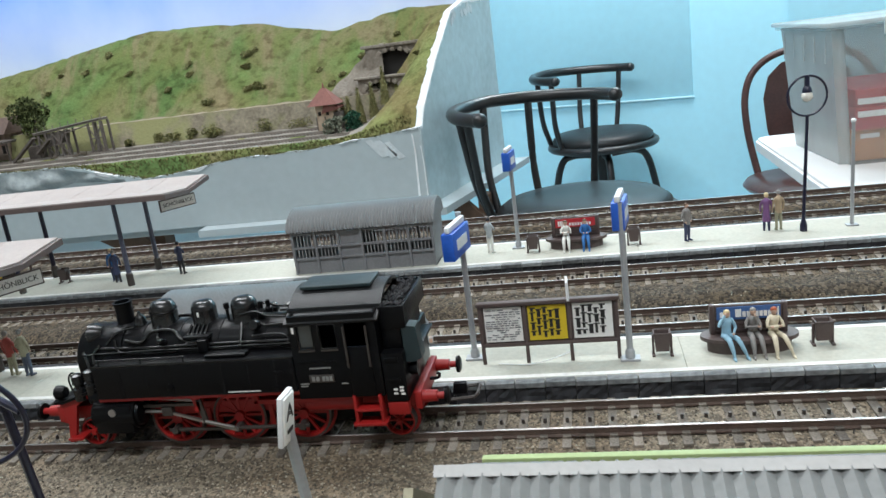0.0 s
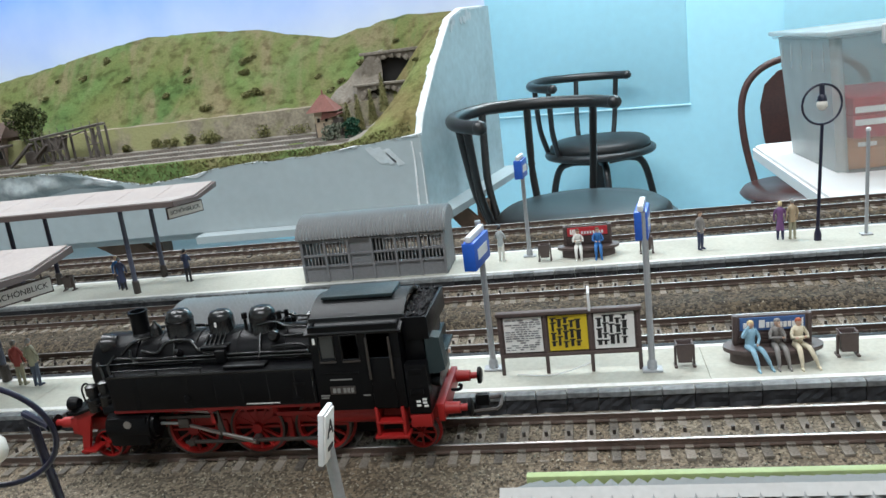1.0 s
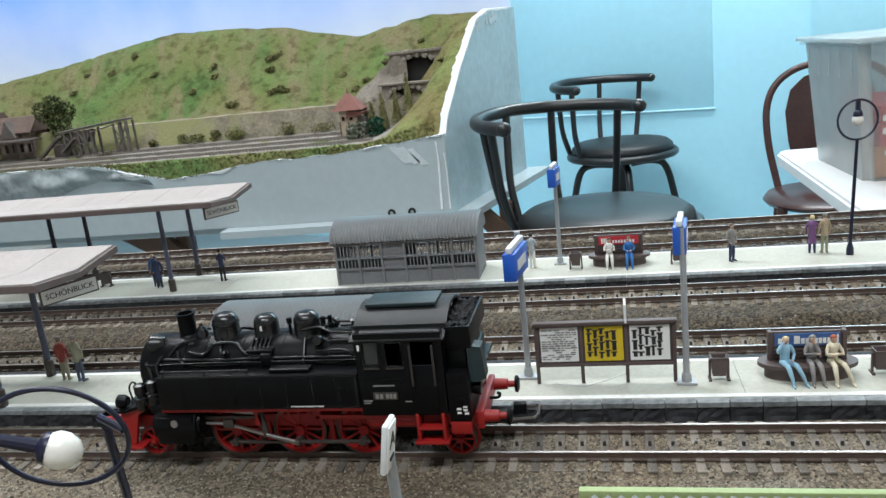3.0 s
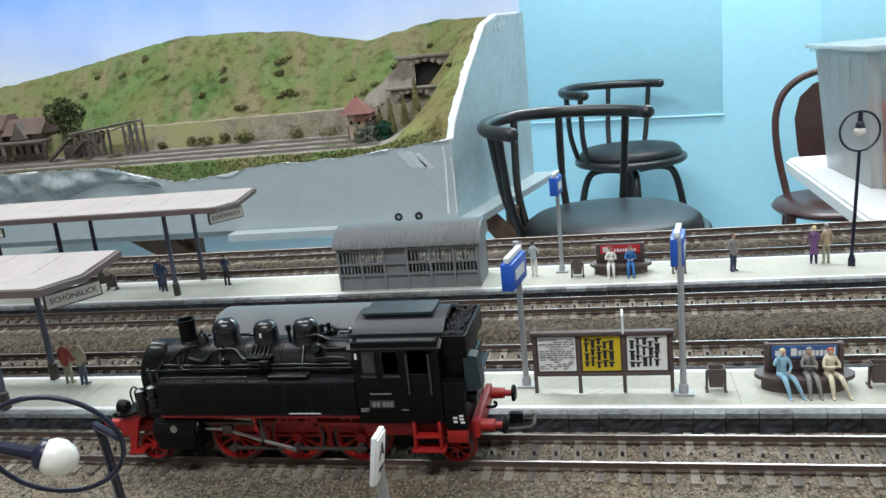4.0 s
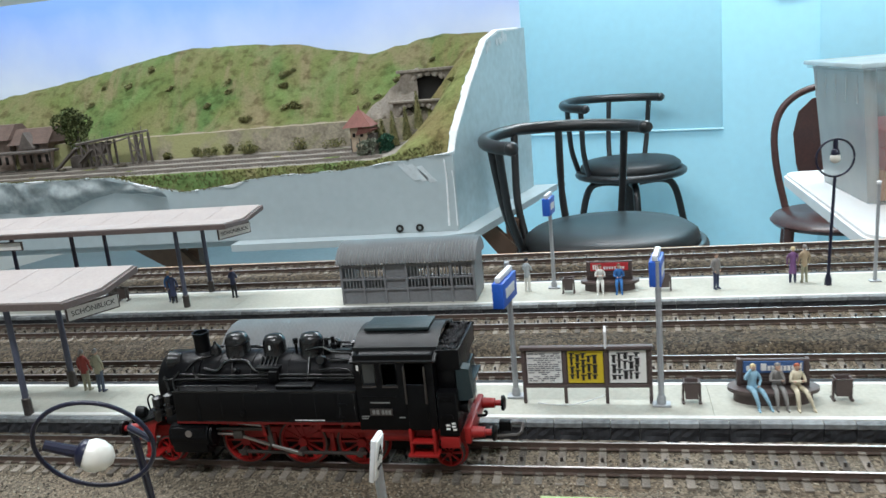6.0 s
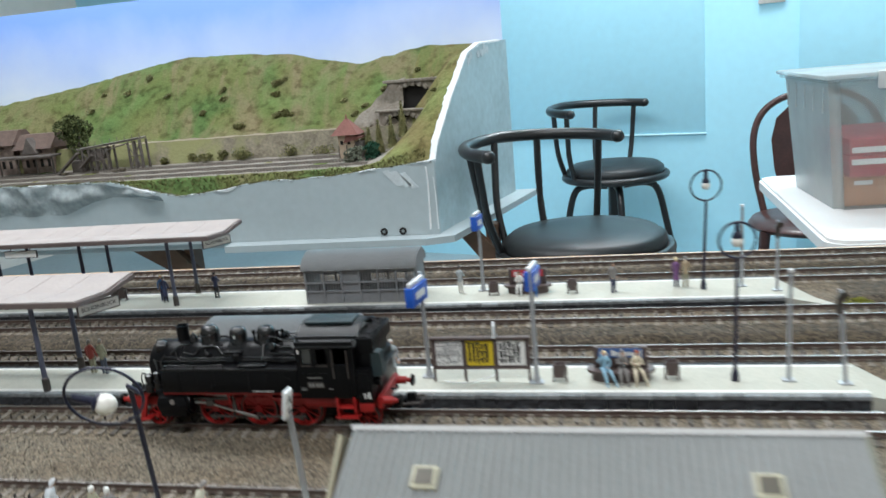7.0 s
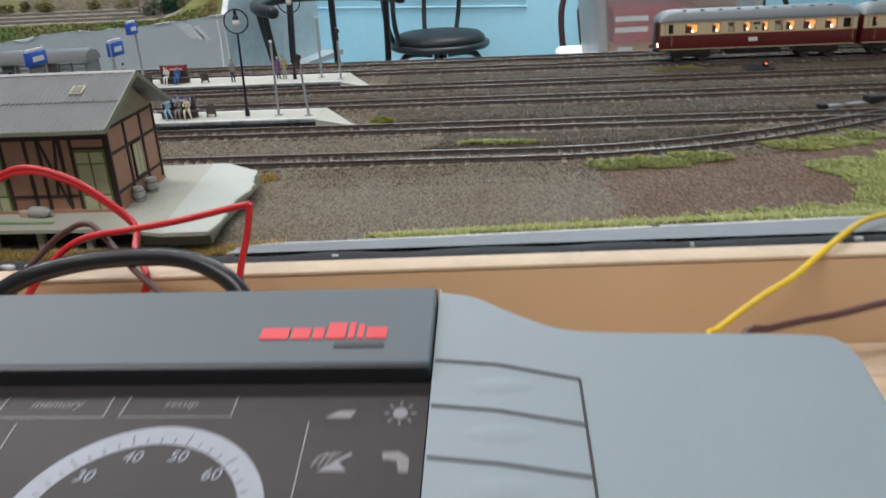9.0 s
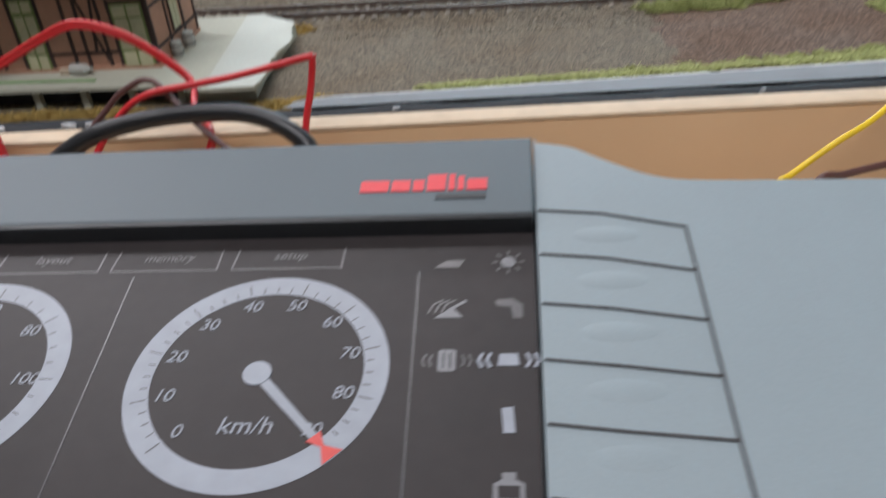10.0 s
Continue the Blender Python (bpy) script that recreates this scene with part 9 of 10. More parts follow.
def console():
    tilt = math.degrees(math.atan2(0.0056, 0.0301))
    # local frame: x right, y up the sloping face, z out of it; origin at the top of the screen's right edge
    t = thing("control_unit", "grey model railway control unit with a touch screen", "control unit", m=pose(0.3396, -0.3800, 0.0500, tilt, 0, 0))
    yb, yt = -0.150, 0.0245          # lower and upper end of the face

    def P(name, bm, m, label="", parent=None, smooth=35.0):
        return part(name, bm, m, parent or t, label, smooth)
    # body below the face
    P("body", box(B(), -0.245, 0.068, yb, 0.006, -0.0235, -0.006, 0.003), CS_LIGHT, "light grey wedge-shaped body")
    # upper bar over the screen
    P("top_bar", box(B(), -0.172, 0.0000, 0.0004, 0.0216, -0.020, 0.0040, 0.0005), CS_DARK, "blue-grey bar above the screen", smooth=0)
    # black strip: shade on the bar's lower face, put into colour
    P("gasket", box(B(), -0.172, -0.0002, -0.0006, 0.0010, -0.010, 0.0038, 0.0002), CS_BLACK, "black strip for the bar's shaded lower face")
    # right wing with its sweeping upper edge
    edge = smooth_path([(0.0003, 0.0237), (0.0075, 0.0218), (0.0146, 0.0168), (0.0228, 0.0122), (0.0334, 0.0110), (0.0494, 0.0105), (0.0640, 0.0098), (0.0690, 0.0080), (0.0706, 0.0040)], 6)
    out = [(p.x, p.y) for p in edge] + [(0.0708, -0.030), (0.0715, yb), (0.0003, yb)]
    b = prism(B(), out, -0.020, 0.0022)
    bmesh.ops.bevel(b, geom=[e for e in b.edges if min(v.co.z for v in e.verts) > 0.002 and min(v.co.x for v in e.verts) > 0.001], offset=0.0014, segments=3, affect="EDGES")
    P("right_wing", b, CS_LIGHT, "light grey side panel")
    b = prism(B(), [(-0.2450, yb), (-0.2450, 0.0100), (-0.2380, 0.0170), (-0.1960, 0.0180), (-0.1840, 0.0230), (-0.1723, 0.0245), (-0.1723, yb)], -0.020, 0.0022)
    P("left_wing", b, CS_LIGHT, "light grey side panel", smooth=0)
    # key column: five wide keys parted by dark gaps
    z0 = 0.0023
    def gap(x0, y0, x1, y1, w=0.00022):
        d = Vector((x1 - x0, y1 - y0, 0)).normalized()
        s = Vector((-d.y, d.x, 0)) * w
        prism(gp, [(x0 + s.x, y0 + s.y), (x1 + s.x, y1 + s.y), (x1 - s.x, y1 - s.y), (x0 - s.x, y0 - s.y)], z0 - 0.0008, z0 + 0.00012)
    gp = B()
    yl = [0.0028 - 0.01068 * i for i in range(8)]
    yr = [-0.0022 - 0.01005 * i for i in range(8)]
    ys = [(a + c) / 2 for a, c in zip(yl, yr)]
    for a, c in zip(yl, yr):
        gap(0.0006, a, 0.0110, a - 0.0012)
        gap(0.0110, a - 0.0012, 0.0244, c)
    gap(0.0243, yr[0], 0.0246, yr[4])
    gap(0.0246, yr[4], 0.0252, yr[7])
    P("key_gap", gp, mat("shadowed_key_gap", (0.035, 0.034, 0.036), 0.7, var=0.2),  "dark gaps between the keys", smooth=0)
    for a, c in zip(ys, ys[1:]):
        k = lathe(B(), [(0.0, 0.0004), (0.0030, 0.0003), (0.0050, 0.0)], (0, 0, 0), (0, 0, 1), 20)
        bmesh.ops.transform(k, matrix=Matrix.Translation((0.0115, (a + c) / 2 + 0.0014, z0 - 0.0002)) @ Matrix.Diagonal((1.4, 0.5, 0.7, 1)), verts=k.verts[:])
        P("key_dimple", k, CS_LIGHT, "shallow key marking", smooth=60)
    # logo as plain shapes
    x = -0.0304
    lg = B()
    for w, h in ((0.0046, 0.0030), (0.0030, 0.0030), (0.0018, 0.0030), (0.0030, 0.0044), (0.0010, 0.0044), (0.0010, 0.0038), (0.0032, 0.0030)):
        box(lg, x, x + w * 1.1, 0.0066, 0.0066 + h, 0.0038, 0.0042)
        x += w * 1.1 + 0.0005
    P("logo_shape", lg, LOGO_RED, "red logo as plain shapes")
    P("logo_bar", box(B(), -0.0169, -0.0082, 0.0043, 0.0056, 0.0038, 0.0042), CS_BLACK, "black bar under the logo")
    # screen
    zs = 0.0002
    sc = P("screen", box(B(), -0.1700, -0.0002, -0.100, -0.0003, zs - 0.002, zs), SCREEN, "dark glossy touch screen")
    e = 0.00008

    def icon(pts, m=ICON, h=e):
        return part("icon", prism(B(), pts, zs - 0.0001, zs + h), m, sc, "pale screen symbol", smooth=0)

    def strip(x0, y0, x1, y1, w, m=ICON_DIM):
        d = Vector((x1 - x0, y1 - y0, 0)).normalized()
        s = Vector((-d.y, d.x, 0)) * w / 2
        return icon([(x0 + s.x, y0 + s.y), (x1 + s.x, y1 + s.y), (x1 - s.x, y1 - s.y), (x0 - s.x, y0 - s.y)], m)

    def dial(cx, cy, r, numbers, a0, a1, needle, unit):
        b = B()
        n = 72
        ri, ro = r * 0.81, r
        vs, fs = [], []
        for i in range(n):
            a = 2 * math.pi * i / n
            vs += [(cx + ri * math.cos(a), cy + ri * math.sin(a), zs + e), (cx + ro * math.cos(a), cy + ro * math.sin(a), zs + e)]
        for i in range(n):
            j = (i + 1) % n
            fs.append((2 * i, 2 * i + 1, 2 * j + 1, 2 * j))
        flush(b, vs, fs)
        d = part("dial_ring", b, DIAL, sc, "pale speed dial ring", smooth=0)
        k = len(numbers) - 1
        tk = B()
        for i in range(k * 4 + 1):
            a = radians(a0 + (a1 - a0) * i / (k * 4))
            c, s = math.cos(a), math.sin(a)
            w = 0.00012
            i0, i1 = ri * 1.02, ri * (1.16 if i % 4 == 0 else 1.09)
            flush(tk, [(cx + c * i0 - s * w, cy + s * i0 + c * w, zs + 1.5 * e), (cx + c * i1 - s * w, cy + s * i1 + c * w, zs + 1.5 * e), (cx + c * i1 + s * w, cy + s * i1 - c * w, zs + 1.5 * e), (cx + c * i0 + s * w, cy + s * i0 - c * w, zs + 1.5 * e)], [(0, 3, 2, 1)])
        tagged(part("tick_marks", tk, ICON_DIM, d, smooth=0), kind="stuff")
        for i, word in enumerate(numbers):
            a = radians(a0 + (a1 - a0) * i / k)
            text_mesh(word, r * 0.155, DIAL, d, Matrix.Translation((cx + r * 0.70 * math.cos(a), cy + r * 0.70 * math.sin(a), zs + e)), label="pale dial number", extrude=0.00003, slant=0.2)
        text_mesh(unit, r * 0.2, DIAL, d, Matrix.Translation((cx + r * 0.015, cy - r * 0.465, zs + e)), label="pale unit lettering", extrude=0.00003, slant=0.2)
        part("hub", cyl(B(), (cx, cy, zs), (cx, cy, zs + 3 * e), r * 0.11, seg=24), DIAL, d, "pale round needle hub")
        a = radians(needle)
        c, s = math.cos(a), math.sin(a)
        w = r * 0.040
        nb = prism(B(), [(cx + c * 0.1 * r - s * w, cy + s * 0.1 * r + c * w), (cx + c * 0.76 * r - s * w * 0.8, cy + s * 0.76 * r + c * w * 0.8), (cx + c * 0.76 * r + s * w * 0.8, cy + s * 0.76 * r - c * w * 0.8), (cx + c * 0.1 * r + s * w, cy + s * 0.1 * r - c * w)], zs, zs + 2 * e)
        part("needle", nb, DIAL, d, "white needle", smooth=0)
        nb = B()
        for i0, i1, w0, w1 in ((0.76, 0.87, 0.062, 0.012), (0.87, 0.99, 0.012, 0.085)):
            prism(nb, [(cx + c * i * r + q * s * v * r, cy + s * i * r - q * c * v * r) for i, v, q in ((i0, w0, -1), (i1, w1, -1), (i1, w1, 1), (i0, w0, 1))], zs, zs + 2 * e)
        part("needle_tip", nb, NEEDLE_RED, d, "red waisted needle tip", smooth=0)
    dial(-0.0414, -0.0299, 0.0196, [str(v) for v in range(0, 100, 10)], 227, -45, -46, "km/h")
    dial(-0.0912, -0.0302, 0.0196, [str(v) for v in range(0, 140, 20)], 213, -45, 213, "km/h")
    # tabs along the top and dividing lines
    for cx, word in ((-0.0838, "layout"), (-0.0627, "memory"), (-0.0413, "setup")):
        text_mesh(word, 0.0026, ICON_DIM, sc, Matrix.Translation((cx, -0.0051, zs + e)), label="dim tab lettering", extrude=0.00002, slant=0.25)
        strip(cx + 0.0092, -0.0034, cx + 0.0092, -0.0080, 0.0003)
        strip(cx - 0.0092, -0.0034, cx - 0.0096, -0.0080, 0.0003)
        strip(cx - 0.0095, -0.0081, cx + 0.0093, -0.0081, 0.0002)
    strip(-0.0190, -0.0095, -0.0178, -0.064, 0.00025)
    strip(-0.0676, -0.0095, -0.0660, -0.064, 0.00025)
    # function symbols in two columns
    for j in range(6):
        y = -0.0075 - j * 0.0101
        xl, xr = -0.0135, -0.0045
        if j == 0:
            icon([(xl - 0.003, y - 0.001), (xl + 0.001, y - 0.001), (xl + 0.0018, y + 0.0006), (xl - 0.001, y + 0.0006)], ICON_DIM)
            icon([(xr + 0.0012 * math.cos(radians(a)), y + 0.0012 * math.sin(radians(a))) for a in range(0, 360, 30)])
            for a in range(0, 360, 45):
                c, s = math.cos(radians(a)), math.sin(radians(a))
                strip(xr + 0.0017 * c, y + 0.0017 * s, xr + 0.0026 * c, y + 0.0026 * s, 0.0004)
        elif j == 1:
            icon([(xl - 0.0024, y - 0.0018), (xl + 0.0020, y - 0.0018), (xl + 0.0006, y), (xl - 0.0008, y - 0.0006)])
            strip(xl - 0.0004, y - 0.0004, xl + 0.0024, y + 0.0016, 0.0005, ICON)
            for v in (0.0, 0.0010, 0.0020):
                strip(xl - 0.0034 + v, y - 0.0008, xl - 0.0026 + v, y + 0.0010, 0.0003)
                strip(xl - 0.0026 + v, y + 0.0010, xl - 0.0012 + v, y + 0.0018, 0.0003)
            icon([(xr - 0.0020, y + 0.0018), (xr + 0.0006, y + 0.0020), (xr + 0.0022, y + 0.0006), (xr + 0.0022, y - 0.0020), (xr + 0.0008, y - 0.0020), (xr + 0.0004, y + 0.0002), (xr - 0.0018, y + 0.0006)], ICON_DIM)
        elif j == 2:
            icon([(xl - 0.0013, y - 0.0017), (xl - 0.0009, y - 0.0020), (xl + 0.0009, y - 0.0020), (xl + 0.0013, y - 0.0017), (xl + 0.0013, y + 0.0017), (xl + 0.0009, y + 0.0020), (xl - 0.0009, y + 0.0020), (xl - 0.0013, y + 0.0017)], ICON)
            for q in (-0.0005, 0.0005):
                strip(xl + q, y - 0.0014, xl + q, y + 0.0014, 0.0003, SCREEN)
            for q in (-1, 1):
                for v in (0.0022, 0.0032):
                    strip(xl + q * v, y - 0.0011, xl + q * (v + 0.0004), y, 0.0003)
                    strip(xl + q * (v + 0.0004), y, xl + q * v, y + 0.0011, 0.0003)
            icon([(xr - 0.0016, y - 0.0010), (xr + 0.0016, y - 0.0010), (xr + 0.0013, y + 0.0012), (xr - 0.0013, y + 0.0012)], DIAL)
            for s in (-1, 1):
                for q in (0.0026, 0.0038):
                    strip(xr + s * q, y - 0.0013, xr + s * (q + 0.0006), y, 0.0005, DIAL)
                    strip(xr + s * (q + 0.0006), y, xr + s * q, y + 0.0013, 0.0005, DIAL)
        elif j == 3:
            icon([(xr - 0.0007, y - 0.0022), (xr + 0.0009, y - 0.0022), (xr + 0.0006, y + 0.0020), (xr - 0.0010, y + 0.0018)], DIAL)
        else:
            icon([(xr - 0.0020, y - 0.0022), (xr + 0.0020, y - 0.0022), (xr + 0.0020, y + 0.0004), (xr + 0.0009, y + 0.0010), (xr + 0.0009, y + 0.0020), (xr - 0.0009, y + 0.0020), (xr - 0.0009, y + 0.0010), (xr - 0.0020, y + 0.0004)])
            icon([(xr - 0.0014, y - 0.0016), (xr + 0.0014, y - 0.0016), (xr + 0.0014, y + 0.0001), (xr - 0.0014, y + 0.0001)], SCREEN, 2 * e)
    return t


console()

# ---- loose wires between the control unit and the table ----
RED_WIRE = mat("red_wire_sheath", (0.54, 0.016, 0.020), 0.35, var=0.12, fine=400, broad=60, bump=0.03)
BLACK_WIRE = mat("black_cable_sheath", (0.012, 0.012, 0.014), 0.35, var=0.2, fine=400, broad=60, bump=0.03)
BROWN_WIRE = mat("brown_wire_sheath", (0.09, 0.035, 0.03), 0.4, var=0.2, fine=400, broad=60, bump=0.03)
YELLOW_WIRE = mat("yellow_wire_sheath", (0.72, 0.48, 0.01), 0.4, var=0.12, fine=400, broad=60, bump=0.03)


def wire(name, pts, r, m, label, twin=0.0):
    t = thing(name, label, "wire", "loose wires at the control unit")
    path = smooth_path(pts, 12)
    part("sheath", tube(B(), path, r, 10), m, t, smooth=60)
    if twin:
        part("sheath", tube(B(), [p + Vector((0, 0, twin)) for p in path], r, 10), m, t, smooth=60)
    return t


wire("red_wire", [(0.0300, -0.2620, 0.0520), (0.0600, -0.2600, 0.0480), (0.0859, -0.2600, 0.0440), (0.0990, -0.2600, 0.0437), (0.1164, -0.2600, 0.0367), (0.1326, -0.2600, 0.0337), (0.1463, -0.2600, 0.0355), (0.1608, -0.2600, 0.0380), (0.1751, -0.2600, 0.0437), (0.1887, -0.2600, 0.0500), (0.2011, -0.2600, 0.0538), (0.2145, -0.2600, 0.0502), (0.2255, -0.2600, 0.0425), (0.2345, -0.2620, 0.0345), (0.2380, -0.2720, 0.0300), (0.2474, -0.2865, 0.0279), (0.2462, -0.2900, 0.0221), (0.2417, -0.2940, 0.0157), (0.2352, -0.2980, 0.0100), (0.2352, -0.3020, -0.0010)], 0.00095, RED_WIRE, "twin red wire arching in front of the station", 0.0014)
wire("red_wire", [(0.2085, -0.3080, -0.0010), (0.2085, -0.3040, 0.0121), (0.2122, -0.3010, 0.0198), (0.2182, -0.2960, 0.0302), (0.2252, -0.2910, 0.0380), (0.2330, -0.2890, 0.0421), (0.2464, -0.2880, 0.0440), (0.2602, -0.2870, 0.0459), (0.2790, -0.2855, 0.0495), (0.2807, -0.2855, 0.0489), (0.2794, -0.2870, 0.0411), (0.2772, -0.2920, 0.0297), (0.2795, -0.2980, 0.0193), (0.2819, -0.3040, 0.0116), (0.2819, -0.3080, -0.0010)], 0.0010, RED_WIRE, "bent red wire with a sharp corner")
wire("red_wire", [(0.1722, -0.2980, -0.0010), (0.1722, -0.2940, 0.0046), (0.1748, -0.2925, 0.0158), (0.1786, -0.2910, 0.0317), (0.1810, -0.2900, 0.0395), (0.1824, -0.2900, 0.0402), (0.1841, -0.2920, 0.0292), (0.1893, -0.2970, 0.0102), (0.1914, -0.2990, 0.0007), (0.1914, -0.3030, -0.0010)], 0.0016, RED_WIRE, "short red wire loop behind the control unit", 0.0012)
wire("black_cable", [(0.1729, -0.3080, 0.0006), (0.1809, -0.3020, 0.0075), (0.1943, -0.2990, 0.0193), (0.2117, -0.2960, 0.0308), (0.2256, -0.2930, 0.0348), (0.2422, -0.2910, 0.0364), (0.2606, -0.2920, 0.0364), (0.2733, -0.2960, 0.0331), (0.2802, -0.3000, 0.0274), (0.2842, -0.3060, 0.0185), (0.2852, -0.3120, 0.0006)], 0.0027, BLACK_WIRE, "thick black cable arching behind the control unit")
wire("brown_wire", [(0.2107, -0.3000, -0.0010), (0.2107, -0.2960, 0.0260), (0.2202, -0.2880, 0.0390), (0.2271, -0.2850, 0.0437), (0.2314, -0.2845, 0.0446), (0.2357, -0.2860, 0.0428), (0.2480, -0.2930, 0.0324), (0.2617, -0.3000, 0.0251), (0.2757, -0.3060, 0.0199), (0.2757, -0.3100, -0.0010)], 0.0009, BROWN_WIRE, "thin brown wire arching behind the control unit")
wire("yellow_wire", [(0.4071, -0.3040, -0.0010), (0.4071, -0.3000, 0.0131), (0.4109, -0.2970, 0.0147), (0.4230, -0.2920, 0.0215), (0.4333, -0.2865, 0.0250), (0.4454, -0.2760, 0.0288), (0.4637, -0.2550, 0.0284), (0.4809, -0.2350, 0.0233), (0.5106, -0.2050, 0.0150), (0.6000, -0.1700, 0.0040), (0.6400, -0.1600, -0.0030)], 0.0009, YELLOW_WIRE, "thin yellow wire leading to the table")
wire("brown_wire", [(0.4154, -0.3080, -0.0010), (0.4154, -0.3040, 0.0157), (0.4237, -0.3000, 0.0159), (0.4337, -0.2960, 0.0160), (0.4433, -0.2935, 0.0164), (0.4612, -0.2900, 0.0190), (0.4841, -0.2880, 0.0208), (0.5241, -0.2940, -0.0010)], 0.0011, BROWN_WIRE, "dark brown wire crossing from the control unit to the table")


# ---- edge strip, grass and loose stones ----
ROAD_GREY = mat("grey_edge_moulding", (0.185, 0.19, 0.20), 0.6, var=0.15, fine=500, broad=50)
RUBBER = mat("black_edge_strip", (0.014, 0.015, 0.018), 0.7, spec=0.3, var=0.25, fine=400, broad=40)


def edge_strip():
    t = thing("edge_strip", "black foam strip inside the plywood front frame", "edging", kind="structure")
    d = B()
    rows = []
    for i in range(240):
        x = -0.9 + i * (2.4 / 239)
        y0, y1 = frame_y(x) + 0.0003, front_y(x)
        w = y1 - y0
        h = 0.0258 + 0.0007 * noise.noise(Vector((x * 45, 2, 1)))
        j = 0.0006 * noise.noise(Vector((x * 80, 5, 1)))
        rows.append([d.verts.new((x, y0 + w * u + (j if u > 0.8 else 0), h + z)) for u, z in ((0, -0.030), (0, -0.0035), (0.06, -0.0014), (0.22, -0.0002), (0.55, 0.0003), (0.85, -0.0002), (0.97, -0.0012), (1.0, -0.0032), (1.0, -0.033))])
    for p, q in zip(rows, rows[1:]):
        for i in range(len(p)):
            d.faces.new((p[i], q[i], q[(i + 1) % len(p)], p[(i + 1) % len(p)]))
    bmesh.ops.recalc_face_normals(d, faces=d.faces[:])
    part("strip", d, RUBBER, t, "black foam strip", smooth=50)
    rng = random.Random(2)
    for x in (0.076, 0.092, 0.108, 0.114, 0.131, 0.152, 0.171, 0.196, 0.203, 0.30, 0.41, 0.46):
        b = B()
        n, big = 10, rng.uniform(0.6, 1.3) * (1.0 if x < 0.25 else 0.4)
        out = [(x + big * 0.0030 * math.cos(2 * math.pi * k / n) * rng.uniform(0.6, 1.2), frame_y(x) + 0.0045 + big * 0.0012 * math.sin(2 * math.pi * k / n) * rng.uniform(0.6, 1.2)) for k in range(n)]
        prism(b, out, 0.0256, 0.0268)
        part("glue_blob", b, mat("dried_glue", (0.62, 0.63, 0.64), 0.2, var=0.2, fine=900, broad=200), t, "shiny dried glue blob")
    v = thing("verge_sheet", "smooth grey sheet curling up to the black strip", "verge", kind="structure")
    g, lip = B(), B()
    rows, lips = [], []
    for i in range(170):
        x = 0.2625 + 1.28 * (i / 169) ** 2
        y0, y1 = front_y(x) + 0.0002, verge_y(x)
        full = max(1e-5, 0.0605 + 0.0325 * (x - 0.25))
        row = []
        for k in range(9):
            y = y0 + (y1 - y0) * k / 8
            u = (y - y0) / full
            row.append(g.verts.new((x, y, 0.0258 - 0.0218 * u + 0.0012 * math.sin(math.pi * u))))
        rows.append(row)
        zt = row[-1].co.z
        lips.append([lip.verts.new((x, y1 + a, zt + c)) for a, c in ((-0.0012, 0.0001), (-0.0006, 0.0006), (0.0004, 0.0005), (0.0008, -0.0006), (0.0008, -0.012), (-0.0012, -0.012))])
    for bm, rr, closed in ((g, rows, False), (lip, lips, True)):
        for p, q in zip(rr, rr[1:]):
            for k in range(len(p) if closed else len(p) - 1):
                j = (k + 1) % len(p)
                bm.faces.new((p[k], q[k], q[j], p[j]))
        bmesh.ops.recalc_face_normals(bm, faces=bm.faces[:])
    for f in g.faces:
        if f.normal.z < 0:
            f.normal_flip()
    part("sheet", g, ROAD_GREY, v, "smooth grey sheet", smooth=50)
    part("rear_lip", lip, mat("pale_worn_lip", (0.52, 0.53, 0.53), 0.6, var=0.3, fine=500, broad=90), v, "pale worn rear lip", smooth=50)
    for x in (0.2905, 0.412):
        y = verge_y(x)
        part("seam", tube(B(), [(x, y - 0.0005, 0.0048), (x + 0.0010, y - 0.006, 0.0070), (x + 0.0004, y - 0.012, 0.0092)], 0.0002, 5), RUBBER, v, "thin dark crack")


edge_strip()

GRASS_G = leaf_mat("light_green_grass", (0.40, 0.44, 0.17), (0.58, 0.62, 0.28))
GRASS_Y = leaf_mat("ochre_dry_grass", (0.36, 0.245, 0.07), (0.60, 0.42, 0.14))
GRASS_O = leaf_mat("olive_dry_grass", (0.25, 0.21, 0.075), (0.42, 0.36, 0.15))


def grass(name, spots, n, h, m, label, seed, wd=0.00035):
    rng = random.Random(seed)
    vs, fs = [], []
    area = [rx * ry for _, _, rx, ry in spots]
    for _ in range(n):
        x0, y0, rx, ry = rng.choices(spots, area)[0]
        a, q = rng.uniform(0, 6.283), math.sqrt(rng.random())
        q *= 0.72 + 0.45 * noise.noise(Vector((math.cos(a) * 2 + x0 * 50, math.sin(a) * 2, y0 * 50)))
        x, y = x0 + rx * q * math.cos(a), y0 + ry * q * math.sin(a)
        if y < (verge_y(x) + 0.0012 if x > 0.262 else front_y(x) + 0.002):
            continue
        z = ground_z(x, y) - 0.0003
        hh = h * rng.uniform(0.5, 1.2)
        b = rng.uniform(0, 6.283)
        dx, dy = math.cos(b) * wd, math.sin(b) * wd
        lx, ly = rng.gauss(0, 0.75) * hh, rng.gauss(0, 0.75) * hh
        k = len(vs)
        vs += [(x - dx, y - dy, z), (x + dx, y + dy, z), (x + lx, y + ly, z + hh)]
        fs.append((k, k + 1, k + 2))
    me = bpy.data.meshes.new(name)
    me.from_pydata(vs, [], fs)
    me.materials.append(m)
    tagged(new(name, me), label, "grass", kind="stuff")


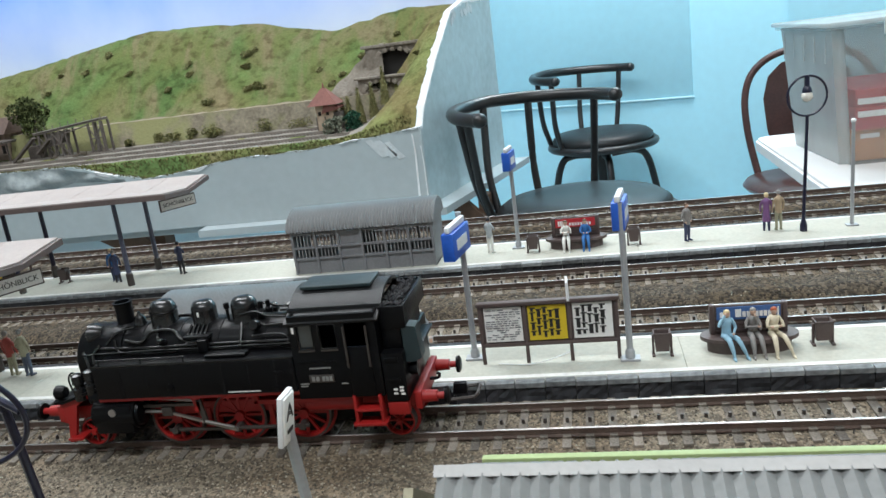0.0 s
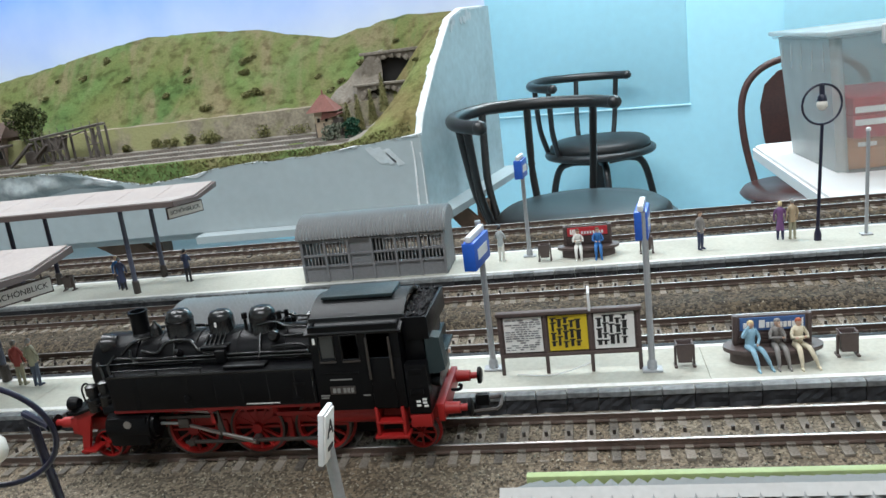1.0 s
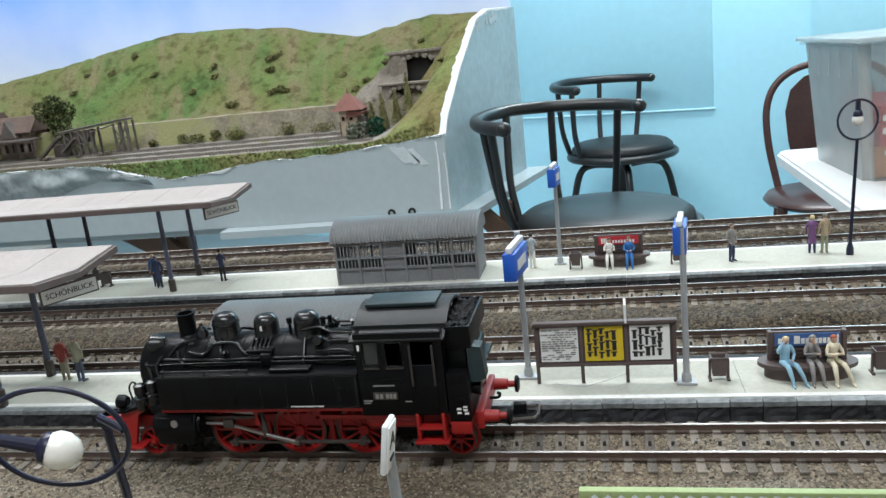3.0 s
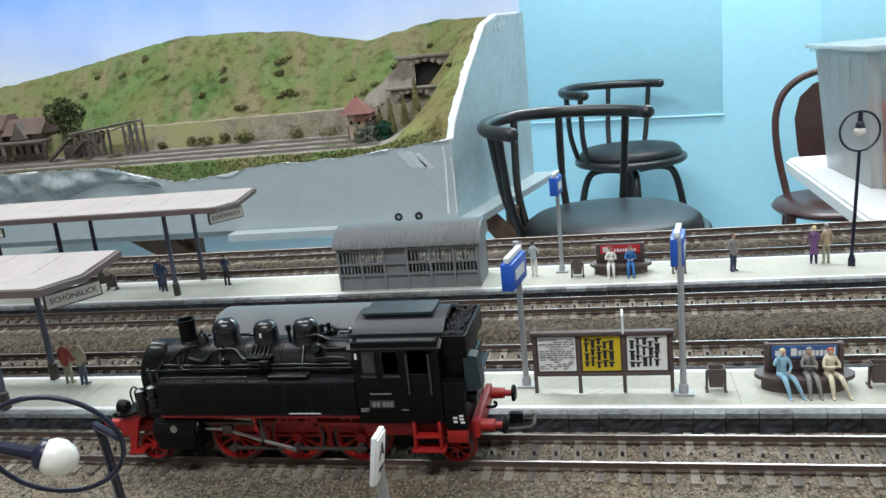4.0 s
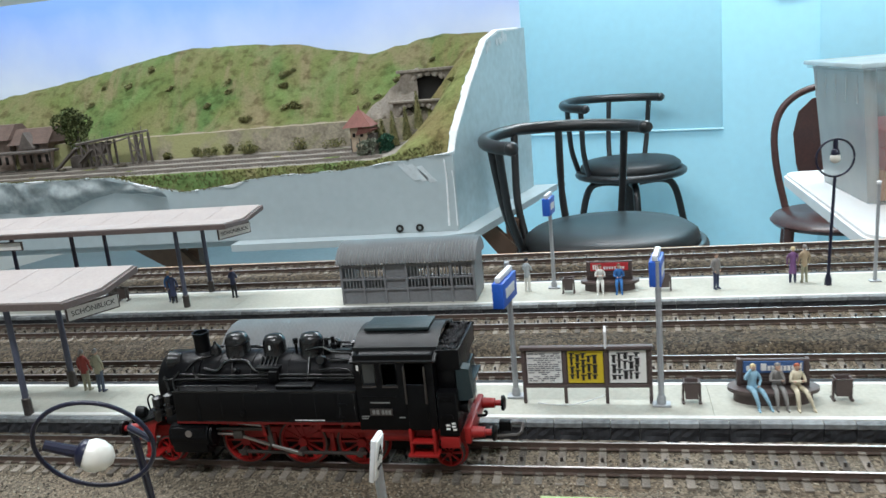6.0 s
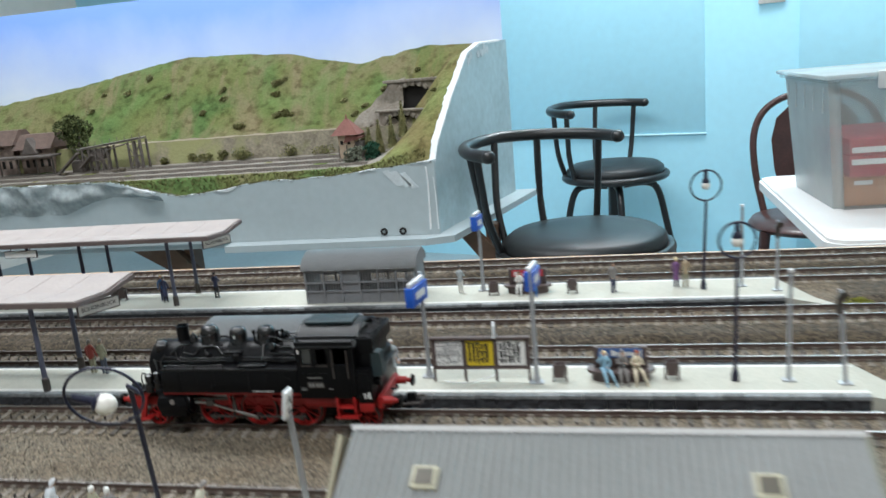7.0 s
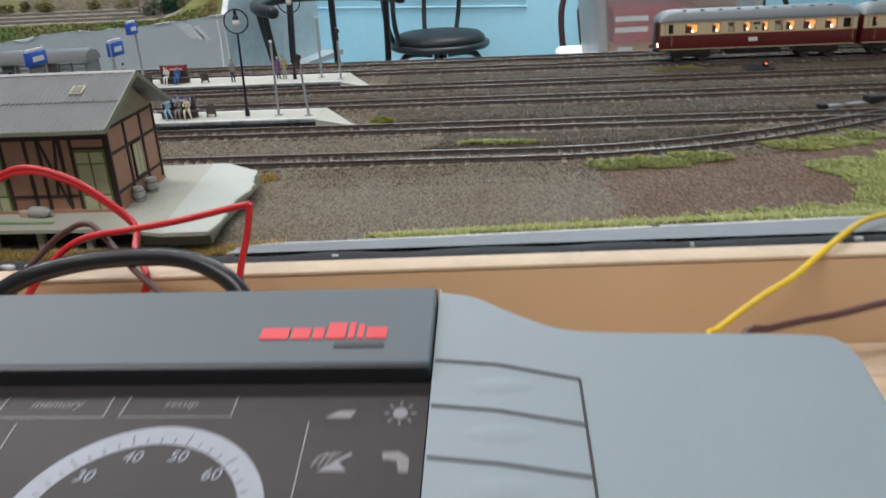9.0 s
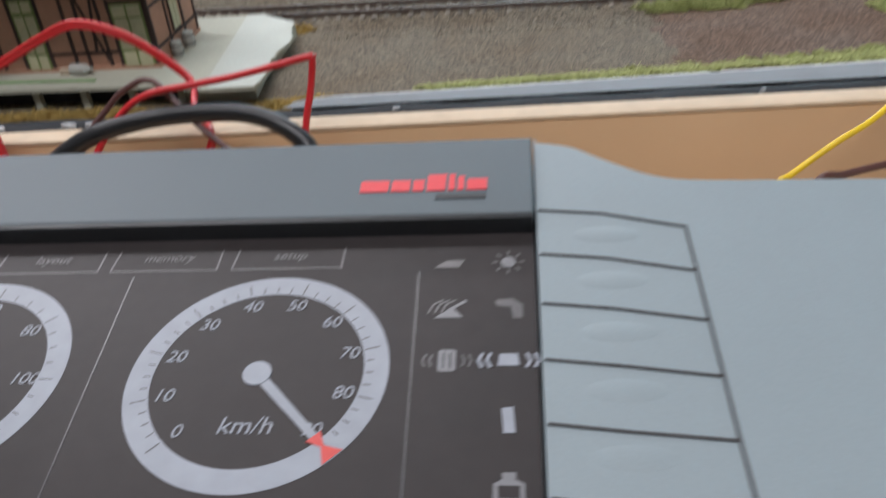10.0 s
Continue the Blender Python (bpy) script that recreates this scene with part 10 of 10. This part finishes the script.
PATCHES = [(0.416, -0.0765, 0.024, 0.0060), (0.438, -0.0745, 0.026, 0.0072), (0.460, -0.0675, 0.022, 0.0070), (0.520, -0.0505, 0.026, 0.0072), (0.543, -0.0420, 0.026, 0.0080), (0.563, -0.0310, 0.018, 0.0062), (0.348, -0.0305, 0.036, 0.0028), (0.59, -0.055, 0.016, 0.008)]
grass("green_grass", PATCHES * 3 + [(0.572, -0.104, 0.088, 0.060), (0.555, -0.092, 0.055, 0.036), (0.65, -0.10, 0.08, 0.055)] + [(0.315 + 0.02 * i, verge_y(0.315 + 0.02 * i) + 0.0150 + 0.0008 * i, 0.030, 0.0200 + 0.0009 * i) for i in range(18)], 200000, 0.0020, GRASS_G, "light green static grass tufts", 21, 0.00042)
grass("yellow_green_grass", [(0.2700, 0.0350, 0.0135, 0.0090), (0.2610, 0.1680, 0.0140, 0.0070), (0.5, 0.19, 0.03, 0.003)], 3600, 0.0016, leaf_mat("yellow_green_grass", (0.25, 0.27, 0.03), (0.42, 0.42, 0.09)), "yellow-green flock at the platform ends", 22)
grass("ochre_grass", [(0.05 + 0.03 * i, -0.1808 - 0.0014 * (i % 3), 0.034, 0.0085) for i in range(-2, 7)] + [(0.2215, -0.0815, 0.010, 0.0050), (0.246, -0.180, 0.02, 0.006), (0.035, -0.174, 0.02, 0.007), (-0.02, -0.186, 0.03, 0.010), (-0.05, -0.168, 0.03, 0.012)], 26000, 0.0022, GRASS_Y, "ochre dry grass round the station slab", 23)
grass("olive_grass", [(-0.02, -0.142, 0.09, 0.017), (0.02, -0.136, 0.03, 0.010), (-0.15, -0.150, 0.10, 0.022), (-0.25, -0.15, 0.1, 0.022)], 22000, 0.0020, GRASS_O, "olive dry grass before the hedge", 24)


def loose_stones():
    """Ballast stones round the nearest tracks."""
    rs = np.random.RandomState(7)
    n = 150000
    base = np.array([(1, 0, 0), (-1, 0, 0), (0, 1, 0), (0, -1, 0), (0, 0, 0.8), (0, 0, -0.8)])
    tri = np.array([(0, 2, 4), (2, 1, 4), (1, 3, 4), (3, 0, 4), (2, 0, 5), (1, 2, 5), (3, 1, 5), (0, 3, 5)])
    xs = rs.uniform(-0.30, 0.62, n)
    ys = rs.uniform(-0.100, 0.290, n)
    keep = []
    for i in range(n):
        x, y = xs[i], ys[i]
        if (0.0245 < y < 0.0655 and x < 0.25) or (0.158 < y < 0.2065 and x < 0.25) or (y < -0.074 and x < 0.236):
            continue
        if x > 0.41 and y < -0.085 + t0_offset(x):
            continue
        if y > 0.1 and rs.rand() < 0.35:
            continue
        md = mound(x, y)
        if md is not None and (md[0] != "t0" or x > 0.3) and rs.rand() < 0.85:
            continue
        d = min(abs(y - (ty + (t0_offset(x) if k == "t0" else 0))) for k, ty in T_Y.items())
        if 0.0068 < d < 0.0098:
            continue
        if d < 0.0155 and ((x - BOARD_X0 - 0.01) / 0.0066 + 0.5) % 1.0 > 0.30 and ((x - BOARD_X0 - 0.01) / 0.0066 + 0.5) % 1.0 < 0.70 and rs.rand() < 0.82:
            continue
        keep.append(i)
    keep = np.array(keep)
    m = len(keep)
    size = rs.uniform(0.00020, 0.00056, m)
    jit = rs.uniform(0.6, 1.25, (m, 6, 1))
    ang = rs.uniform(0, 6.283, m)
    c, s = np.cos(ang), np.sin(ang)
    v = base[None] * jit * size[:, None, None]
    vx = v[:, :, 0] * c[:, None] - v[:, :, 1] * s[:, None]
    vy = v[:, :, 0] * s[:, None] + v[:, :, 1] * c[:, None]
    tl = rs.uniform(-0.5, 0.5, m)[:, None]
    vz = v[:, :, 2] + vx * tl
    zz = np.array([ground_z(xs[i], ys[i]) for i in keep])
    pts = np.stack([vx + xs[keep][:, None], vy + ys[keep][:, None], vz + zz[:, None] + 0.0002], -1).reshape(-1, 3)
    faces = (tri[None] + (np.arange(m) * 6)[:, None, None]).reshape(-1, 3)
    me = bpy.data.meshes.new("ballast_stones")
    me.from_pydata(pts.tolist(), [], faces.tolist())
    me.materials.append(STONE)
    tagged(new("ballast_stones", me), "loose grey-brown ballast stones between the tracks", "ballast", kind="stuff")


loose_stones()


def point_motor():
    """Turnout machine beside the junction, and a small lit marker between the far tracks."""
    t = thing("turnout_motor", "small black turnout motor with a grey cover plate", "turnout motor", m=pose(0.5992, 0.0447, -0.0030, 0, 0, 14))
    part("case", box(B(), -0.0050, 0.0060, -0.0045, 0.0045, -0.002, 0.0052, 0.0008), RUBBER, t)
    part("cover_plate", box(B(), -0.034, -0.0055, -0.0030, 0.0030, -0.002, 0.0012, 0.0004), ROAD_GREY, t, "grey cover plate")
    part("tie_box", box(B(), -0.040, -0.0345, -0.0028, 0.0028, -0.002, 0.0022, 0.0006), RUBBER, t)
    g = thing("marker_light", "small black trackside marker with a red light on a shadow disc", "signal", m=pose(0.566, 0.1805, -0.0030))
    # flat black disc in place of the oval shadow beneath the marker
    part("base", lathe(B(), [(0.0130, -0.002), (0.0130, 0.0010), (0.0110, 0.0016), (0.0, 0.0017)], seg=24), RUBBER, g)
    part("case", box(B(), 0.0030, 0.0070, -0.002, 0.002, 0.0015, 0.0060, 0.0005), RUBBER, g)
    part("red_light", lathe(B(), [(0.0008, 0), (0.0008, 0.0006), (0.0, 0.0009)], (0.0050, -0.0020, 0.0045), (0, -1, 0), 10), mat("lit_red_lens", (1.0, 0.12, 0.04), 0.4, var=0.02, bump=0, emit=3.0), g, "lit red lens")


point_motor()
